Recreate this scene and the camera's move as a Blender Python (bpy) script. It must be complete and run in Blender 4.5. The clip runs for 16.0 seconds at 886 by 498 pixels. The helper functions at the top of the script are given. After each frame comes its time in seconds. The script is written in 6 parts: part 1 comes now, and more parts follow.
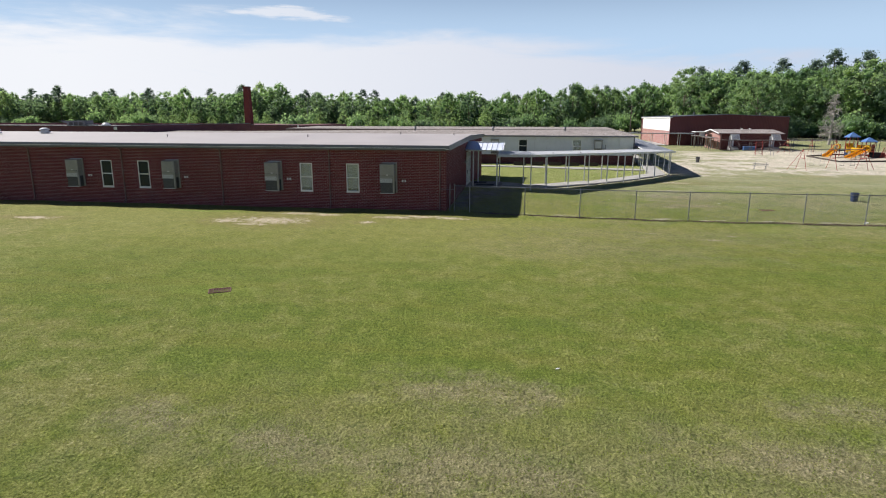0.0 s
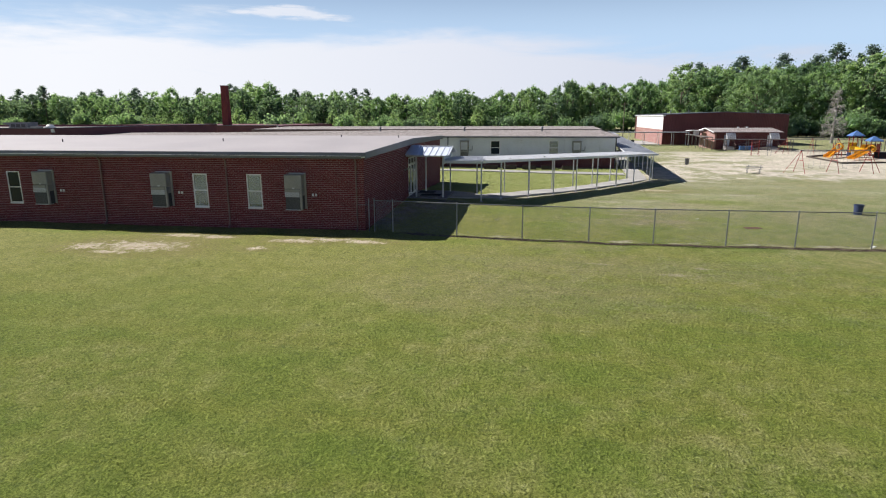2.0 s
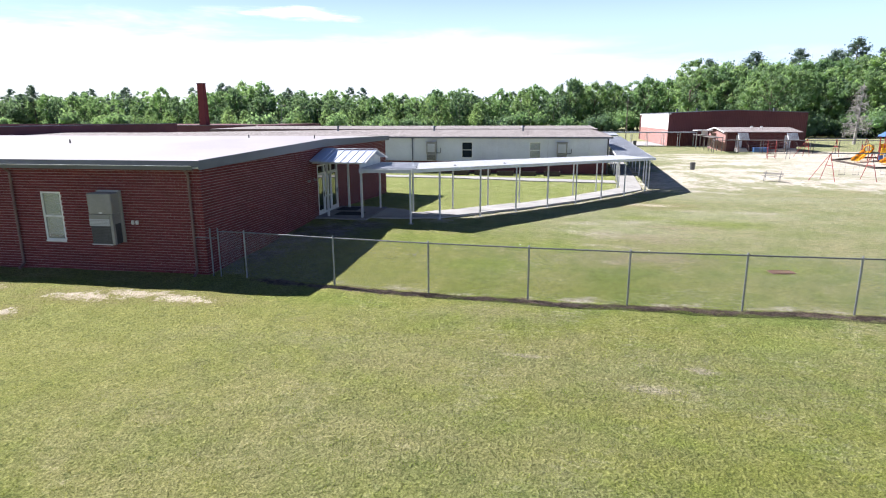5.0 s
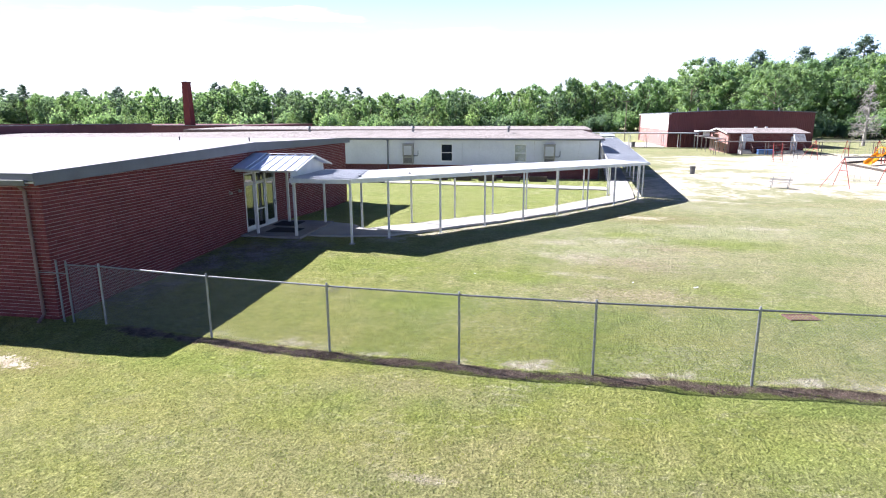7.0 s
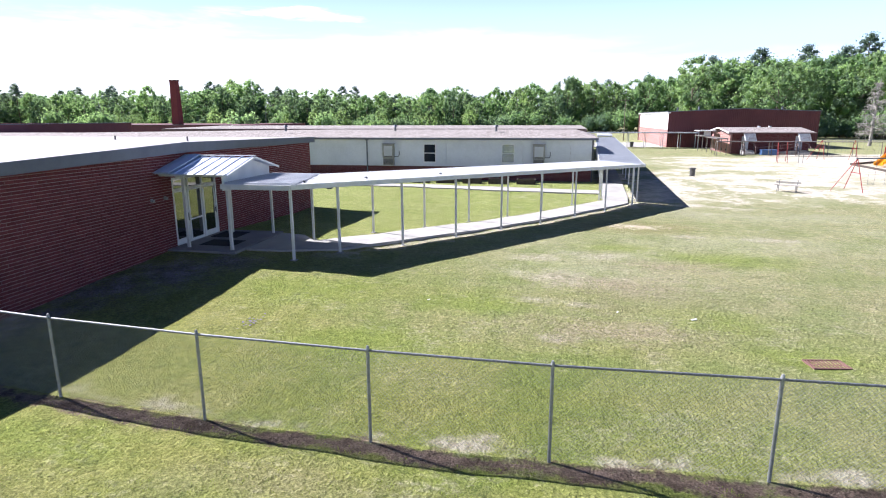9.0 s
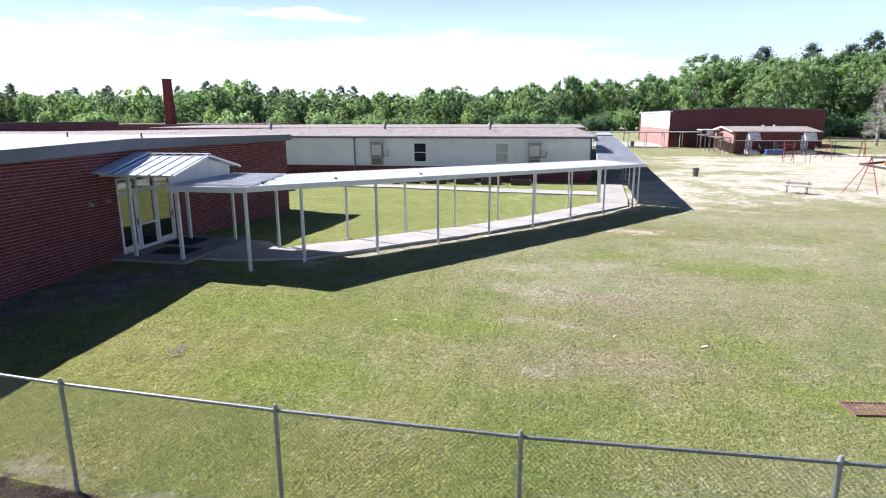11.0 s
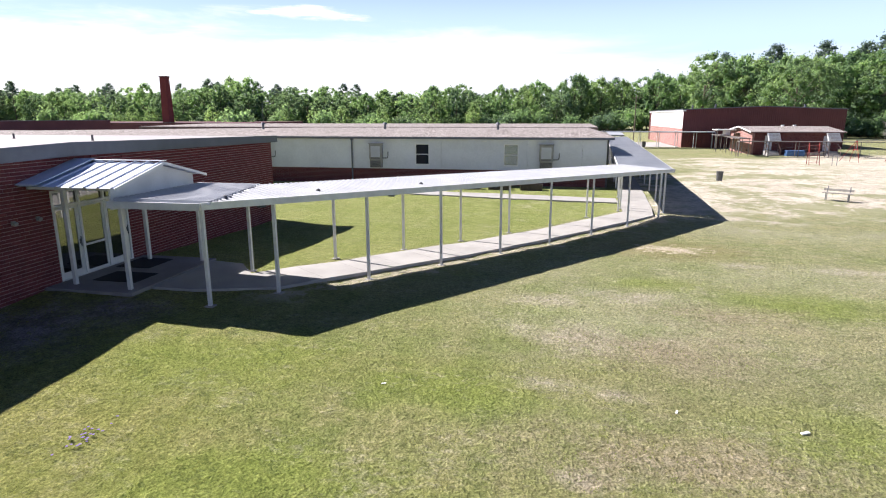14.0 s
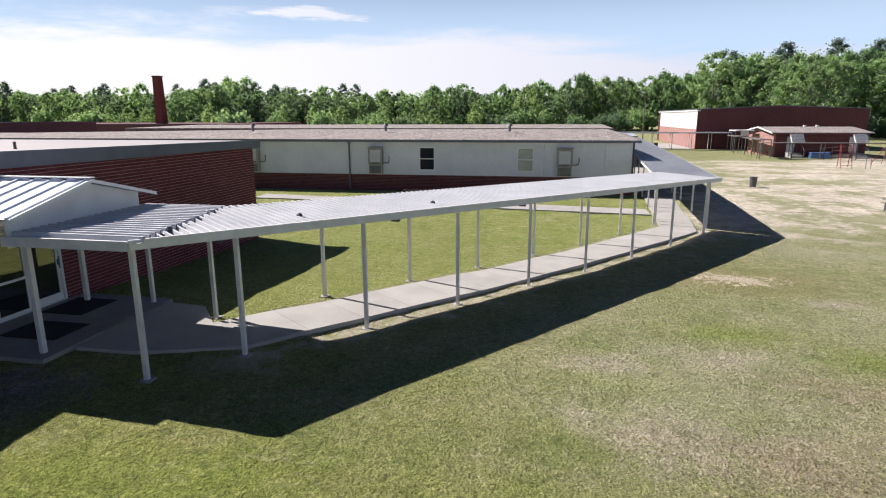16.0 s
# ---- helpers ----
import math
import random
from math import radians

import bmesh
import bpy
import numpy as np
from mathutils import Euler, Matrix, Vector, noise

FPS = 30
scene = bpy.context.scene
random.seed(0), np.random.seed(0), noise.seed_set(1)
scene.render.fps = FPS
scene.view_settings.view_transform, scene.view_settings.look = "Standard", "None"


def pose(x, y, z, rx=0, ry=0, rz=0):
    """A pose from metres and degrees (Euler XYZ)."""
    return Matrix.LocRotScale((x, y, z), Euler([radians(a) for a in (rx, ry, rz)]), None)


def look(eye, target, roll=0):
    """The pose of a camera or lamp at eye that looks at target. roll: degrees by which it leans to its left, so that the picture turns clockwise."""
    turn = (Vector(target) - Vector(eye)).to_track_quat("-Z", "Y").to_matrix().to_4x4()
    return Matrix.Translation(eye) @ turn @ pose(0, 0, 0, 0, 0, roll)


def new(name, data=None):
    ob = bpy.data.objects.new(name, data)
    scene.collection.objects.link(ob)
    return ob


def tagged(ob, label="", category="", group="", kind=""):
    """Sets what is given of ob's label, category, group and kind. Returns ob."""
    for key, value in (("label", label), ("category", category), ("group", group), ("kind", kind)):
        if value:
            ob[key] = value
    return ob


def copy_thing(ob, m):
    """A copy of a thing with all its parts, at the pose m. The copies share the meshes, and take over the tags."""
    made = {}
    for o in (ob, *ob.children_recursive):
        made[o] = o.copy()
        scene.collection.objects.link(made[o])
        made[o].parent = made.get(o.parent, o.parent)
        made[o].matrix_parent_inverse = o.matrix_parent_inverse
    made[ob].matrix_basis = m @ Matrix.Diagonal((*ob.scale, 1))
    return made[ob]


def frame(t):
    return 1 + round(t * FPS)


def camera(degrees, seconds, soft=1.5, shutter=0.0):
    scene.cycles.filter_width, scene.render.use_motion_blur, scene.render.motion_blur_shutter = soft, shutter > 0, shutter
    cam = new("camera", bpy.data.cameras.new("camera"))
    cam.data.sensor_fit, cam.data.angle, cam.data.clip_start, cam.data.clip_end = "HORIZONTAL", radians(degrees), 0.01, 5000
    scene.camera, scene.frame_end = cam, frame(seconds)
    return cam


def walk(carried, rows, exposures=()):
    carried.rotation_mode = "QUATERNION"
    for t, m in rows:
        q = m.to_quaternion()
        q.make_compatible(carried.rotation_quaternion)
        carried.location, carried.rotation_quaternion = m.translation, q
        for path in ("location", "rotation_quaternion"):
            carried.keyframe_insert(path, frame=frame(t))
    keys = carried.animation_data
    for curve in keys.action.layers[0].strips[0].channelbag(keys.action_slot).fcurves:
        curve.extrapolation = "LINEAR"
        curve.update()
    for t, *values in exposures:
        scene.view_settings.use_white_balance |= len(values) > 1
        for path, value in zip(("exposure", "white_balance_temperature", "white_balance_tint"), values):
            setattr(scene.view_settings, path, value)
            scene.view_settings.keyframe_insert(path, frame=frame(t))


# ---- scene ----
cam = camera(74.6, 16.0, soft=1.1)
PATH = [
    (0, (-0.58, -2.137, 5.7), (-0.886, -0.211, 5.26), 0.1),
    (0.5, (0.319, -0.452, 5.781), (0.011, 1.474, 5.338), 0.0),
    (1, (1.117, 1.188, 5.806), (0.807, 3.113, 5.363), -0.1),
    (1.5, (1.949, 2.979, 5.82), (1.636, 4.904, 5.376), -0.2),
    (2, (2.725, 4.8, 5.792), (2.41, 6.724, 5.348), -0.2),
    (2.5, (3.392, 6.624, 5.728), (3.074, 8.549, 5.285), -0.2),
    (3, (3.995, 8.477, 5.659), (3.673, 10.401, 5.216), -0.3),
    (5.5, (5.964, 16.754, 5.411), (5.617, 18.674, 4.969), -0.2),
    (6, (6.324, 18.076, 5.392), (5.976, 19.996, 4.951), -0.2),
    (6.5, (6.684, 19.28, 5.418), (6.335, 21.199, 4.977), -0.2),
    (7, (7.017, 20.427, 5.408), (6.666, 22.346, 4.966), -0.2),
    (7.5, (7.306, 21.496, 5.348), (6.954, 23.415, 4.907), -0.2),
    (8, (7.534, 22.492, 5.29), (7.182, 24.411, 4.848), -0.2),
    (8.5, (7.735, 23.379, 5.279), (7.383, 25.297, 4.836), -0.1),
    (9, (7.94, 24.124, 5.248), (7.586, 26.042, 4.806), -0.2),
    (11.5, (8.312, 27.094, 4.988), (7.955, 29.012, 4.547), -0.2),
    (12, (8.258, 27.583, 4.975), (7.902, 29.501, 4.533), -0.2),
    (12.5, (8.212, 28.161, 4.961), (7.854, 30.079, 4.518), -0.1),
    (13, (8.109, 28.767, 4.969), (7.749, 30.684, 4.526), -0.2),
    (13.5, (7.931, 29.424, 4.965), (7.567, 31.341, 4.523), -0.2),
    (14, (7.646, 30.108, 5.052), (7.277, 32.022, 4.607), -0.1),
    (14.5, (7.313, 30.886, 5.094), (6.943, 32.801, 4.649), -0.1),
    (15, (6.945, 31.821, 5.073), (6.577, 33.736, 4.629), -0.2),
    (15.5, (6.635, 32.938, 5.056), (6.266, 34.853, 4.612), -0.1),
    (16, (6.391, 34.189, 5.072), (6.021, 36.104, 4.628), -0.2),
]
walk(cam, [(t, look(eye, target, roll)) for t, eye, target, roll in PATH],
     exposures=[(0.0, 0.29, 6480, 10), (3.0, 0.45, 6420, 11), (5.5, 1.1, 6060, 14), (7.0, 1.35, 6020, 16), (9.0, 1.15, 6000, 16), (12.5, 0.93, 6250, 16), (14.0, 0.88, 6450, 15), (16.0, 0.48, 6620, 14)])

# ---- light ----
SUN = Vector((-1.054, 0.355, 1.0)).normalized()
world = bpy.data.worlds.new("sky")
scene.world = world
world.use_nodes = True
wn, wl = world.node_tree.nodes, world.node_tree.links
sky = wn.new("ShaderNodeTexSky")
sky.sky_type, sky.sun_disc = "NISHITA", False
sky.sun_elevation, sky.sun_rotation = math.asin(SUN.z), math.atan2(SUN.x, SUN.y)
sky.air_density, sky.dust_density, sky.ozone_density = 1.1, 0.2, 2.0
coord = wn.new("ShaderNodeTexCoord")
stretch = wn.new("ShaderNodeMapping")
stretch.inputs["Scale"].default_value = (1.0, 1.0, 7.0)
cloud = wn.new("ShaderNodeTexNoise")
cloud.inputs["Scale"].default_value, cloud.inputs["Detail"].default_value = 3.4, 11.0
cloud.inputs["Roughness"].default_value, cloud.inputs["Distortion"].default_value = 0.60, 0.35
split = wn.new("ShaderNodeSeparateXYZ")


def wmath(op, a, b):
    n = wn.new("ShaderNodeMath")
    n.operation = op
    for k, v in enumerate((a, b)):
        if isinstance(v, float):
            n.inputs[k].default_value = v
        else:
            wl.new(v, n.inputs[k])
    return n.outputs["Value"]


wl.new(coord.outputs["Generated"], stretch.inputs["Vector"])
wl.new(stretch.outputs["Vector"], cloud.inputs["Vector"])
wl.new(coord.outputs["Generated"], split.inputs["Vector"])
# a bank of white cloud over the wood with a ragged upper edge, thinning to the east, and a streak above it; clear blue overhead
bank = wmath("MULTIPLY", wmath("SUBTRACT", 0.136, split.outputs["Z"]), 9.0)
bank = wmath("ADD", bank, wmath("MULTIPLY", wmath("SUBTRACT", cloud.outputs["Fac"], 0.5), 1.5))
east = wmath("MAXIMUM", wmath("SUBTRACT", split.outputs["X"], -0.05), 0.0)
bank = wmath("SUBTRACT", bank, wmath("MULTIPLY", east, 1.1))
sx = wmath("MULTIPLY", wmath("SUBTRACT", split.outputs["X"], -0.385), 10.0)
sz = wmath("MULTIPLY", wmath("SUBTRACT", split.outputs["Z"], 0.157), 95.0)
streak = wmath("SUBTRACT", 0.75, wmath("ADD", wmath("MULTIPLY", sx, sx), wmath("MULTIPLY", sz, sz)))
streak = wmath("MAXIMUM", streak, -2.0)
wisp = wn.new("ShaderNodeTexNoise")
wisp.inputs["Scale"].default_value, wisp.inputs["Detail"].default_value, wisp.inputs["Roughness"].default_value = 7.0, 8.0, 0.6
wl.new(stretch.outputs["Vector"], wisp.inputs["Vector"])
streak = wmath("ADD", wmath("MULTIPLY", streak, 0.45), wmath("MULTIPLY", wmath("SUBTRACT", wisp.outputs["Fac"], 0.50), 2.6))
bank = wmath("MAXIMUM", bank, wmath("MINIMUM", streak, 0.28))
ramp = wn.new("ShaderNodeMapRange")
ramp.interpolation_type = "SMOOTHSTEP"
ramp.inputs["From Min"].default_value, ramp.inputs["From Max"].default_value = -0.10, 0.42
ramp.inputs["To Min"].default_value, ramp.inputs["To Max"].default_value = 0.0, 0.92
haze = wn.new("ShaderNodeMixRGB")
haze.inputs["Color2"].default_value = (11.6, 15.4, 20.0, 1)
low = wn.new("ShaderNodeMapRange")
low.interpolation_type = "SMOOTHSTEP"
for k, v in zip(("From Min", "From Max", "To Min", "To Max"), (0.10, 0.32, 0.85, 0.0)):
    low.inputs[k].default_value = v
wl.new(split.outputs["Z"], low.inputs["Value"])
wl.new(low.outputs["Result"], haze.inputs["Fac"])
deep = wn.new("ShaderNodeMixRGB")
deep.blend_type = "MULTIPLY"
deep.inputs["Fac"].default_value, deep.inputs["Color2"].default_value = 1.0, (0.40, 0.52, 0.82, 1)
wl.new(sky.outputs["Color"], deep.inputs["Color1"])
wl.new(deep.outputs["Color"], haze.inputs["Color1"])
veil = wn.new("ShaderNodeMixRGB")
# the veil is brightest towards the sun
glow = wn.new("ShaderNodeMapRange")
for k, v in zip(("From Min", "From Max"), (-0.65, 0.45)):
    glow.inputs[k].default_value = v
wl.new(split.outputs["X"], glow.inputs["Value"])
tone = wn.new("ShaderNodeMixRGB")
tone.inputs["Color1"].default_value, tone.inputs["Color2"].default_value = (18.6, 18.7, 19.3, 1), (12.2, 12.9, 15.2, 1)
wl.new(glow.outputs["Result"], tone.inputs["Fac"])
wl.new(tone.outputs["Color"], veil.inputs["Color2"])
back = wn["Background"]
back.inputs["Strength"].default_value = 0.041
wl.new(bank, ramp.inputs["Value"])
wl.new(ramp.outputs["Result"], veil.inputs["Fac"])
wl.new(haze.outputs["Color"], veil.inputs["Color1"])
wl.new(veil.outputs["Color"], back.inputs["Color"])

lamp = bpy.data.lights.new("sun", "SUN")
lamp.energy, lamp.angle, lamp.color = 6.2, radians(0.5), (1.0, 0.96, 0.90)
new("sun", lamp).matrix_world = look(SUN * 200, (0, 0, 0))


# ---- materials ----
class Net:
    """A short way to write a node material."""

    def __init__(self, name, rough=0.8, metal=0.0, spec=0.3):
        self.mat = bpy.data.materials.new(name)
        self.mat.use_nodes = True
        self.tree = self.mat.node_tree
        self.bsdf = self.tree.nodes["Principled BSDF"]
        self.bsdf.inputs["Roughness"].default_value = rough
        self.bsdf.inputs["Metallic"].default_value = metal
        self.bsdf.inputs["Specular IOR Level"].default_value = spec
        self.pos = self.tree.nodes.new("ShaderNodeTexCoord").outputs["Object"]

    def put(self, socket, value):
        if isinstance(value, bpy.types.NodeSocket):
            self.tree.links.new(value, socket)
        elif isinstance(value, tuple) and len(value) == 3 and socket.type == "RGBA":
            socket.default_value = (*value, 1)
        else:
            socket.default_value = value

    def noise(self, scale, detail=4.0, rough=0.55, stretch=None, vector=None):
        n = self.tree.nodes.new("ShaderNodeTexNoise")
        n.inputs["Scale"].default_value, n.inputs["Detail"].default_value, n.inputs["Roughness"].default_value = scale, detail, rough
        v = vector or self.pos
        if stretch:
            m = self.tree.nodes.new("ShaderNodeMapping")
            m.inputs["Scale"].default_value = stretch
            self.put(m.inputs["Vector"], v)
            v = m.outputs["Vector"]
        self.put(n.inputs["Vector"], v)
        return n.outputs["Fac"]

    def math(self, op, a, b=0.0):
        n = self.tree.nodes.new("ShaderNodeMath")
        n.operation = op
        self.put(n.inputs[0], a)
        self.put(n.inputs[1], b)
        return n.outputs["Value"]

    def step(self, value, lo, hi, to0=0.0, to1=1.0):
        n = self.tree.nodes.new("ShaderNodeMapRange")
        n.interpolation_type = "SMOOTHSTEP"
        self.put(n.inputs["Value"], value)
        for k, v in zip(("From Min", "From Max", "To Min", "To Max"), (lo, hi, to0, to1)):
            n.inputs[k].default_value = v
        return n.outputs["Result"]

    def mix(self, fac, a, b):
        n = self.tree.nodes.new("ShaderNodeMixRGB")
        self.put(n.inputs["Fac"], fac)
        self.put(n.inputs["Color1"], a)
        self.put(n.inputs["Color2"], b)
        return n.outputs["Color"]

    def shade(self, colour, fac):
        """The colour times a factor."""
        n = self.tree.nodes.new("ShaderNodeMixRGB")
        n.blend_type = "MULTIPLY"
        n.inputs["Fac"].default_value = 1.0
        self.put(n.inputs["Color1"], colour)
        self.put(n.inputs["Color2"], fac)
        return n.outputs["Color"]

    def rand(self):
        return self.tree.nodes.new("ShaderNodeObjectInfo").outputs["Random"]

    def island(self):
        return self.tree.nodes.new("ShaderNodeNewGeometry").outputs["Random Per Island"]

    def xyz(self):
        n = self.tree.nodes.new("ShaderNodeSeparateXYZ")
        self.put(n.inputs["Vector"], self.pos)
        return n.outputs["X"], n.outputs["Y"], n.outputs["Z"]

    def bump(self, height, strength=0.3, distance=0.02):
        n = self.tree.nodes.new("ShaderNodeBump")
        n.inputs["Strength"].default_value, n.inputs["Distance"].default_value = strength, distance
        self.put(n.inputs["Height"], height)
        self.tree.links.new(n.outputs["Normal"], self.bsdf.inputs["Normal"])

    def done(self, colour):
        self.put(self.bsdf.inputs["Base Color"], colour)
        return self.mat


def plain(name, a, b, scale=3.0, rough=0.7, metal=0.0, fine=40.0, bump=0.15, spec=0.3):
    """Two tones at two scales."""
    n = Net(name, rough, metal, spec)
    coarse, grain = n.noise(scale), n.noise(fine, 2.0)
    f = n.math("ADD", n.math("MULTIPLY", coarse, 0.7), n.math("MULTIPLY", grain, 0.3))
    if bump:
        n.bump(grain, bump, 0.004)
    n.put(n.bsdf.inputs["Roughness"], n.step(coarse, 0.2, 0.8, max(rough - 0.1, 0.02), min(rough + 0.1, 1)))
    return n.done(n.mix(n.step(f, 0.3, 0.7), a, b))


def bricks(name, a, b, by_island):
    n = Net(name, 0.85, 0.0, 0.2)
    r = n.island() if by_island else n.rand()
    c = n.mix(r, a, b)
    c = n.mix(n.step(n.noise(0.35, 3.0), 0.45, 0.8, 0.0, 0.25), c, (0.09, 0.035, 0.038))
    c = n.shade(c, n.mix(n.noise(60.0, 3.0), (0.7, 0.7, 0.7), (1.25, 1.25, 1.25)))
    n.bump(n.noise(90.0, 3.0), 0.35, 0.006)
    return n.done(c)


M_BRICK = bricks("brick_red", (0.130, 0.032, 0.038), (0.185, 0.047, 0.054), False)
M_BRICKS = bricks("brick_red_joined", (0.130, 0.032, 0.038), (0.185, 0.047, 0.054), True)
M_MORTAR = plain("mortar", (0.33, 0.24, 0.235), (0.43, 0.325, 0.31), 2.0, 0.95)


def far_brick(name, a, b, joint):
    """Brick whose joints are too far off to be told apart."""
    n = Net(name, 0.9, 0.0, 0.2)
    t = n.tree.nodes.new("ShaderNodeTexBrick")
    t.inputs["Color1"].default_value, t.inputs["Color2"].default_value = (*a, 1), (*b, 1)
    t.inputs["Mortar"].default_value = (*joint, 1)
    t.inputs["Scale"].default_value, t.inputs["Mortar Size"].default_value = 1.0, 0.012
    t.inputs["Brick Width"].default_value, t.inputs["Row Height"].default_value = 0.3, 0.1
    x, y, z = n.xyz()
    c = n.tree.nodes.new("ShaderNodeCombineXYZ")
    n.put(c.inputs[0], n.math("ADD", x, y))
    n.put(c.inputs[1], z)
    n.put(t.inputs["Vector"], c.outputs[0])
    col = n.mix(n.step(n.noise(0.4), 0.4, 0.75, 0.0, 0.4), t.outputs["Color"], b)
    n.bump(t.outputs["Fac"], 0.3, -0.01)
    return n.done(col)


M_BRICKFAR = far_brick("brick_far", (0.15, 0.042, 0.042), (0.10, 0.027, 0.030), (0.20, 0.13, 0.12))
# sunlit copy of the far brick: the sun's brightening is in its colours
M_BRICKSUNNY = far_brick("brick_sunny", (0.33, 0.17, 0.15), (0.25, 0.11, 0.10), (0.42, 0.33, 0.31))
M_FASCIA = plain("fascia_metal", (0.11, 0.12, 0.15), (0.155, 0.166, 0.20), 1.2, 0.45, 0.3)
M_TRIM = plain("trim_light", (0.62, 0.62, 0.62), (0.74, 0.74, 0.74), 2.0, 0.5)
M_ROOF = plain("roof_membrane", (0.315, 0.290, 0.297), (0.38, 0.351, 0.358), 0.25, 0.7, fine=8.0)
M_WHITE = plain("white_paint", (0.66, 0.66, 0.65), (0.78, 0.78, 0.77), 1.5, 0.5)
M_DULLROOF = plain("dull_brown_metal", (0.12, 0.105, 0.10), (0.19, 0.17, 0.16), 2.0, 0.6)
M_SHEET = plain("white_metal_sheet", (0.46, 0.47, 0.50), (0.56, 0.57, 0.60), 1.1, 0.5, 0.0)
# white metal with the blue of its skylit shade mixed into the paint
M_PANS = plain("white_metal_pans", (0.56, 0.61, 0.73), (0.66, 0.70, 0.81), 1.1, 0.55, 0.0)
M_ALU = plain("aluminium_post", (0.60, 0.60, 0.61), (0.72, 0.72, 0.72), 4.0, 0.4, 0.1)
M_GALV = plain("galvanised_steel", (0.14, 0.147, 0.165), (0.24, 0.25, 0.27), 20.0, 0.6, 0.4)
M_FPOST = plain("fence_post_steel", (0.24, 0.247, 0.262), (0.36, 0.37, 0.385), 14.0, 0.5, 0.3)
M_WIRE = plain("fence_wire", (0.17, 0.18, 0.19), (0.27, 0.28, 0.29), 9.0, 0.55, 0.4)
M_CONC = plain("concrete", (0.30, 0.288, 0.28), (0.39, 0.376, 0.365), 0.9, 0.9, fine=25.0, bump=0.3)
# darker and browner than the concrete of the walks
M_SLAB = plain("brownish_concrete", (0.22, 0.205, 0.20), (0.31, 0.29, 0.28), 1.3, 0.9, fine=25.0, bump=0.3)
M_AC = plain("ac_cabinet", (0.24, 0.235, 0.22), (0.34, 0.33, 0.31), 1.5, 0.55)
M_GRILLE = plain("dark_grille", (0.05, 0.052, 0.055), (0.10, 0.10, 0.105), 20.0, 0.6)
M_BLACK = plain("black_rubber", (0.015, 0.015, 0.018), (0.035, 0.035, 0.04), 12.0, 0.8)
# near-black, the shade of unlit rooms put into a colour
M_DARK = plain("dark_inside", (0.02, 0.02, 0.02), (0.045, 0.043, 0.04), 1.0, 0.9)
M_BLIND = plain("window_blind", (0.58, 0.57, 0.53), (0.70, 0.69, 0.65), 1.0, 0.8)
M_PIPE = plain("downspout", (0.15, 0.095, 0.09), (0.23, 0.16, 0.15), 2.0, 0.6)
M_RUST = plain("rusted_iron", (0.14, 0.072, 0.064), (0.24, 0.135, 0.12), 9.0, 0.85, 0.2)
M_RED = plain("red_paint", (0.24, 0.028, 0.026), (0.33, 0.045, 0.036), 4.0, 0.45)
M_YELLOW = plain("yellow_plastic", (0.80, 0.42, 0.015), (0.92, 0.52, 0.03), 2.0, 0.4)
M_SALMON = plain("faded_red_plastic", (0.42, 0.12, 0.08), (0.52, 0.17, 0.11), 2.0, 0.45)
M_BLUE = plain("blue_plastic", (0.07, 0.14, 0.32), (0.10, 0.19, 0.40), 2.0, 0.45)
M_BIN = plain("grey_plastic", (0.07, 0.07, 0.075), (0.12, 0.12, 0.125), 5.0, 0.55)
M_BLUEBIN = plain("blue_bin_plastic", (0.03, 0.045, 0.10), (0.05, 0.07, 0.14), 5.0, 0.5)
M_TIMBER = plain("dark_timber", (0.05, 0.04, 0.035), (0.10, 0.08, 0.065), 3.0, 0.9)
M_WOOD = plain("weathered_wood", (0.30, 0.28, 0.25), (0.44, 0.42, 0.38), 5.0, 0.85)
M_BARK = plain("bark", (0.10, 0.08, 0.065), (0.20, 0.165, 0.14), 2.5, 0.95, fine=14.0, bump=0.5)
M_DEADWOOD = plain("grey_dead_wood", (0.26, 0.24, 0.22), (0.40, 0.38, 0.35), 3.0, 0.95)
M_REDSHEET = plain("dark_red_sheet", (0.075, 0.020, 0.023), (0.105, 0.028, 0.031), 0.3, 0.55)
M_MAROON = plain("maroon_brick_far", (0.120, 0.050, 0.064), (0.160, 0.070, 0.084), 0.6, 0.9, fine=12.0)
def gravel():
    """Loose roof gravel: pale pebbles on a darker bed, worn in patches."""
    n = Net("gravel_roof", 0.95, 0.0, 0.15)
    c = n.mix(n.step(n.noise(0.5, 5.0, 0.6), 0.35, 0.65), (0.17, 0.148, 0.142), (0.235, 0.207, 0.20))
    stones = n.noise(5.5, 3.0, 0.8)
    c = n.mix(n.step(stones, 0.47, 0.60), c, (0.42, 0.385, 0.37))
    c = n.mix(n.step(n.noise(3.1, 4.0, 0.8), 0.54, 0.66, 0.0, 0.7), c, (0.11, 0.09, 0.085))
    n.bump(stones, 0.6, 0.06)
    return n.done(c)


M_SHINGLE = gravel()
M_PANEL = plain("white_wall_panel", (0.58, 0.60, 0.65), (0.70, 0.72, 0.77), 0.5, 0.6, fine=9.0)
M_GREYROOF = plain("grey_metal_roof", (0.33, 0.345, 0.38), (0.43, 0.445, 0.48), 0.7, 0.45)
M_PURPLE = plain("purple_petal", (0.20, 0.13, 0.42), (0.32, 0.22, 0.55), 30.0, 0.7)
M_RUBBLE = plain("paper_white", (0.7, 0.7, 0.68), (0.8, 0.8, 0.78), 8.0, 0.8)


def glass():
    n = Net("window_glass", 0.04, 0.0, 0.5)
    n.bsdf.inputs["Transmission Weight"].default_value = 0.75
    n.bsdf.inputs["IOR"].default_value = 1.45
    return n.done((0.80, 0.83, 0.81))


M_GLASS = glass()


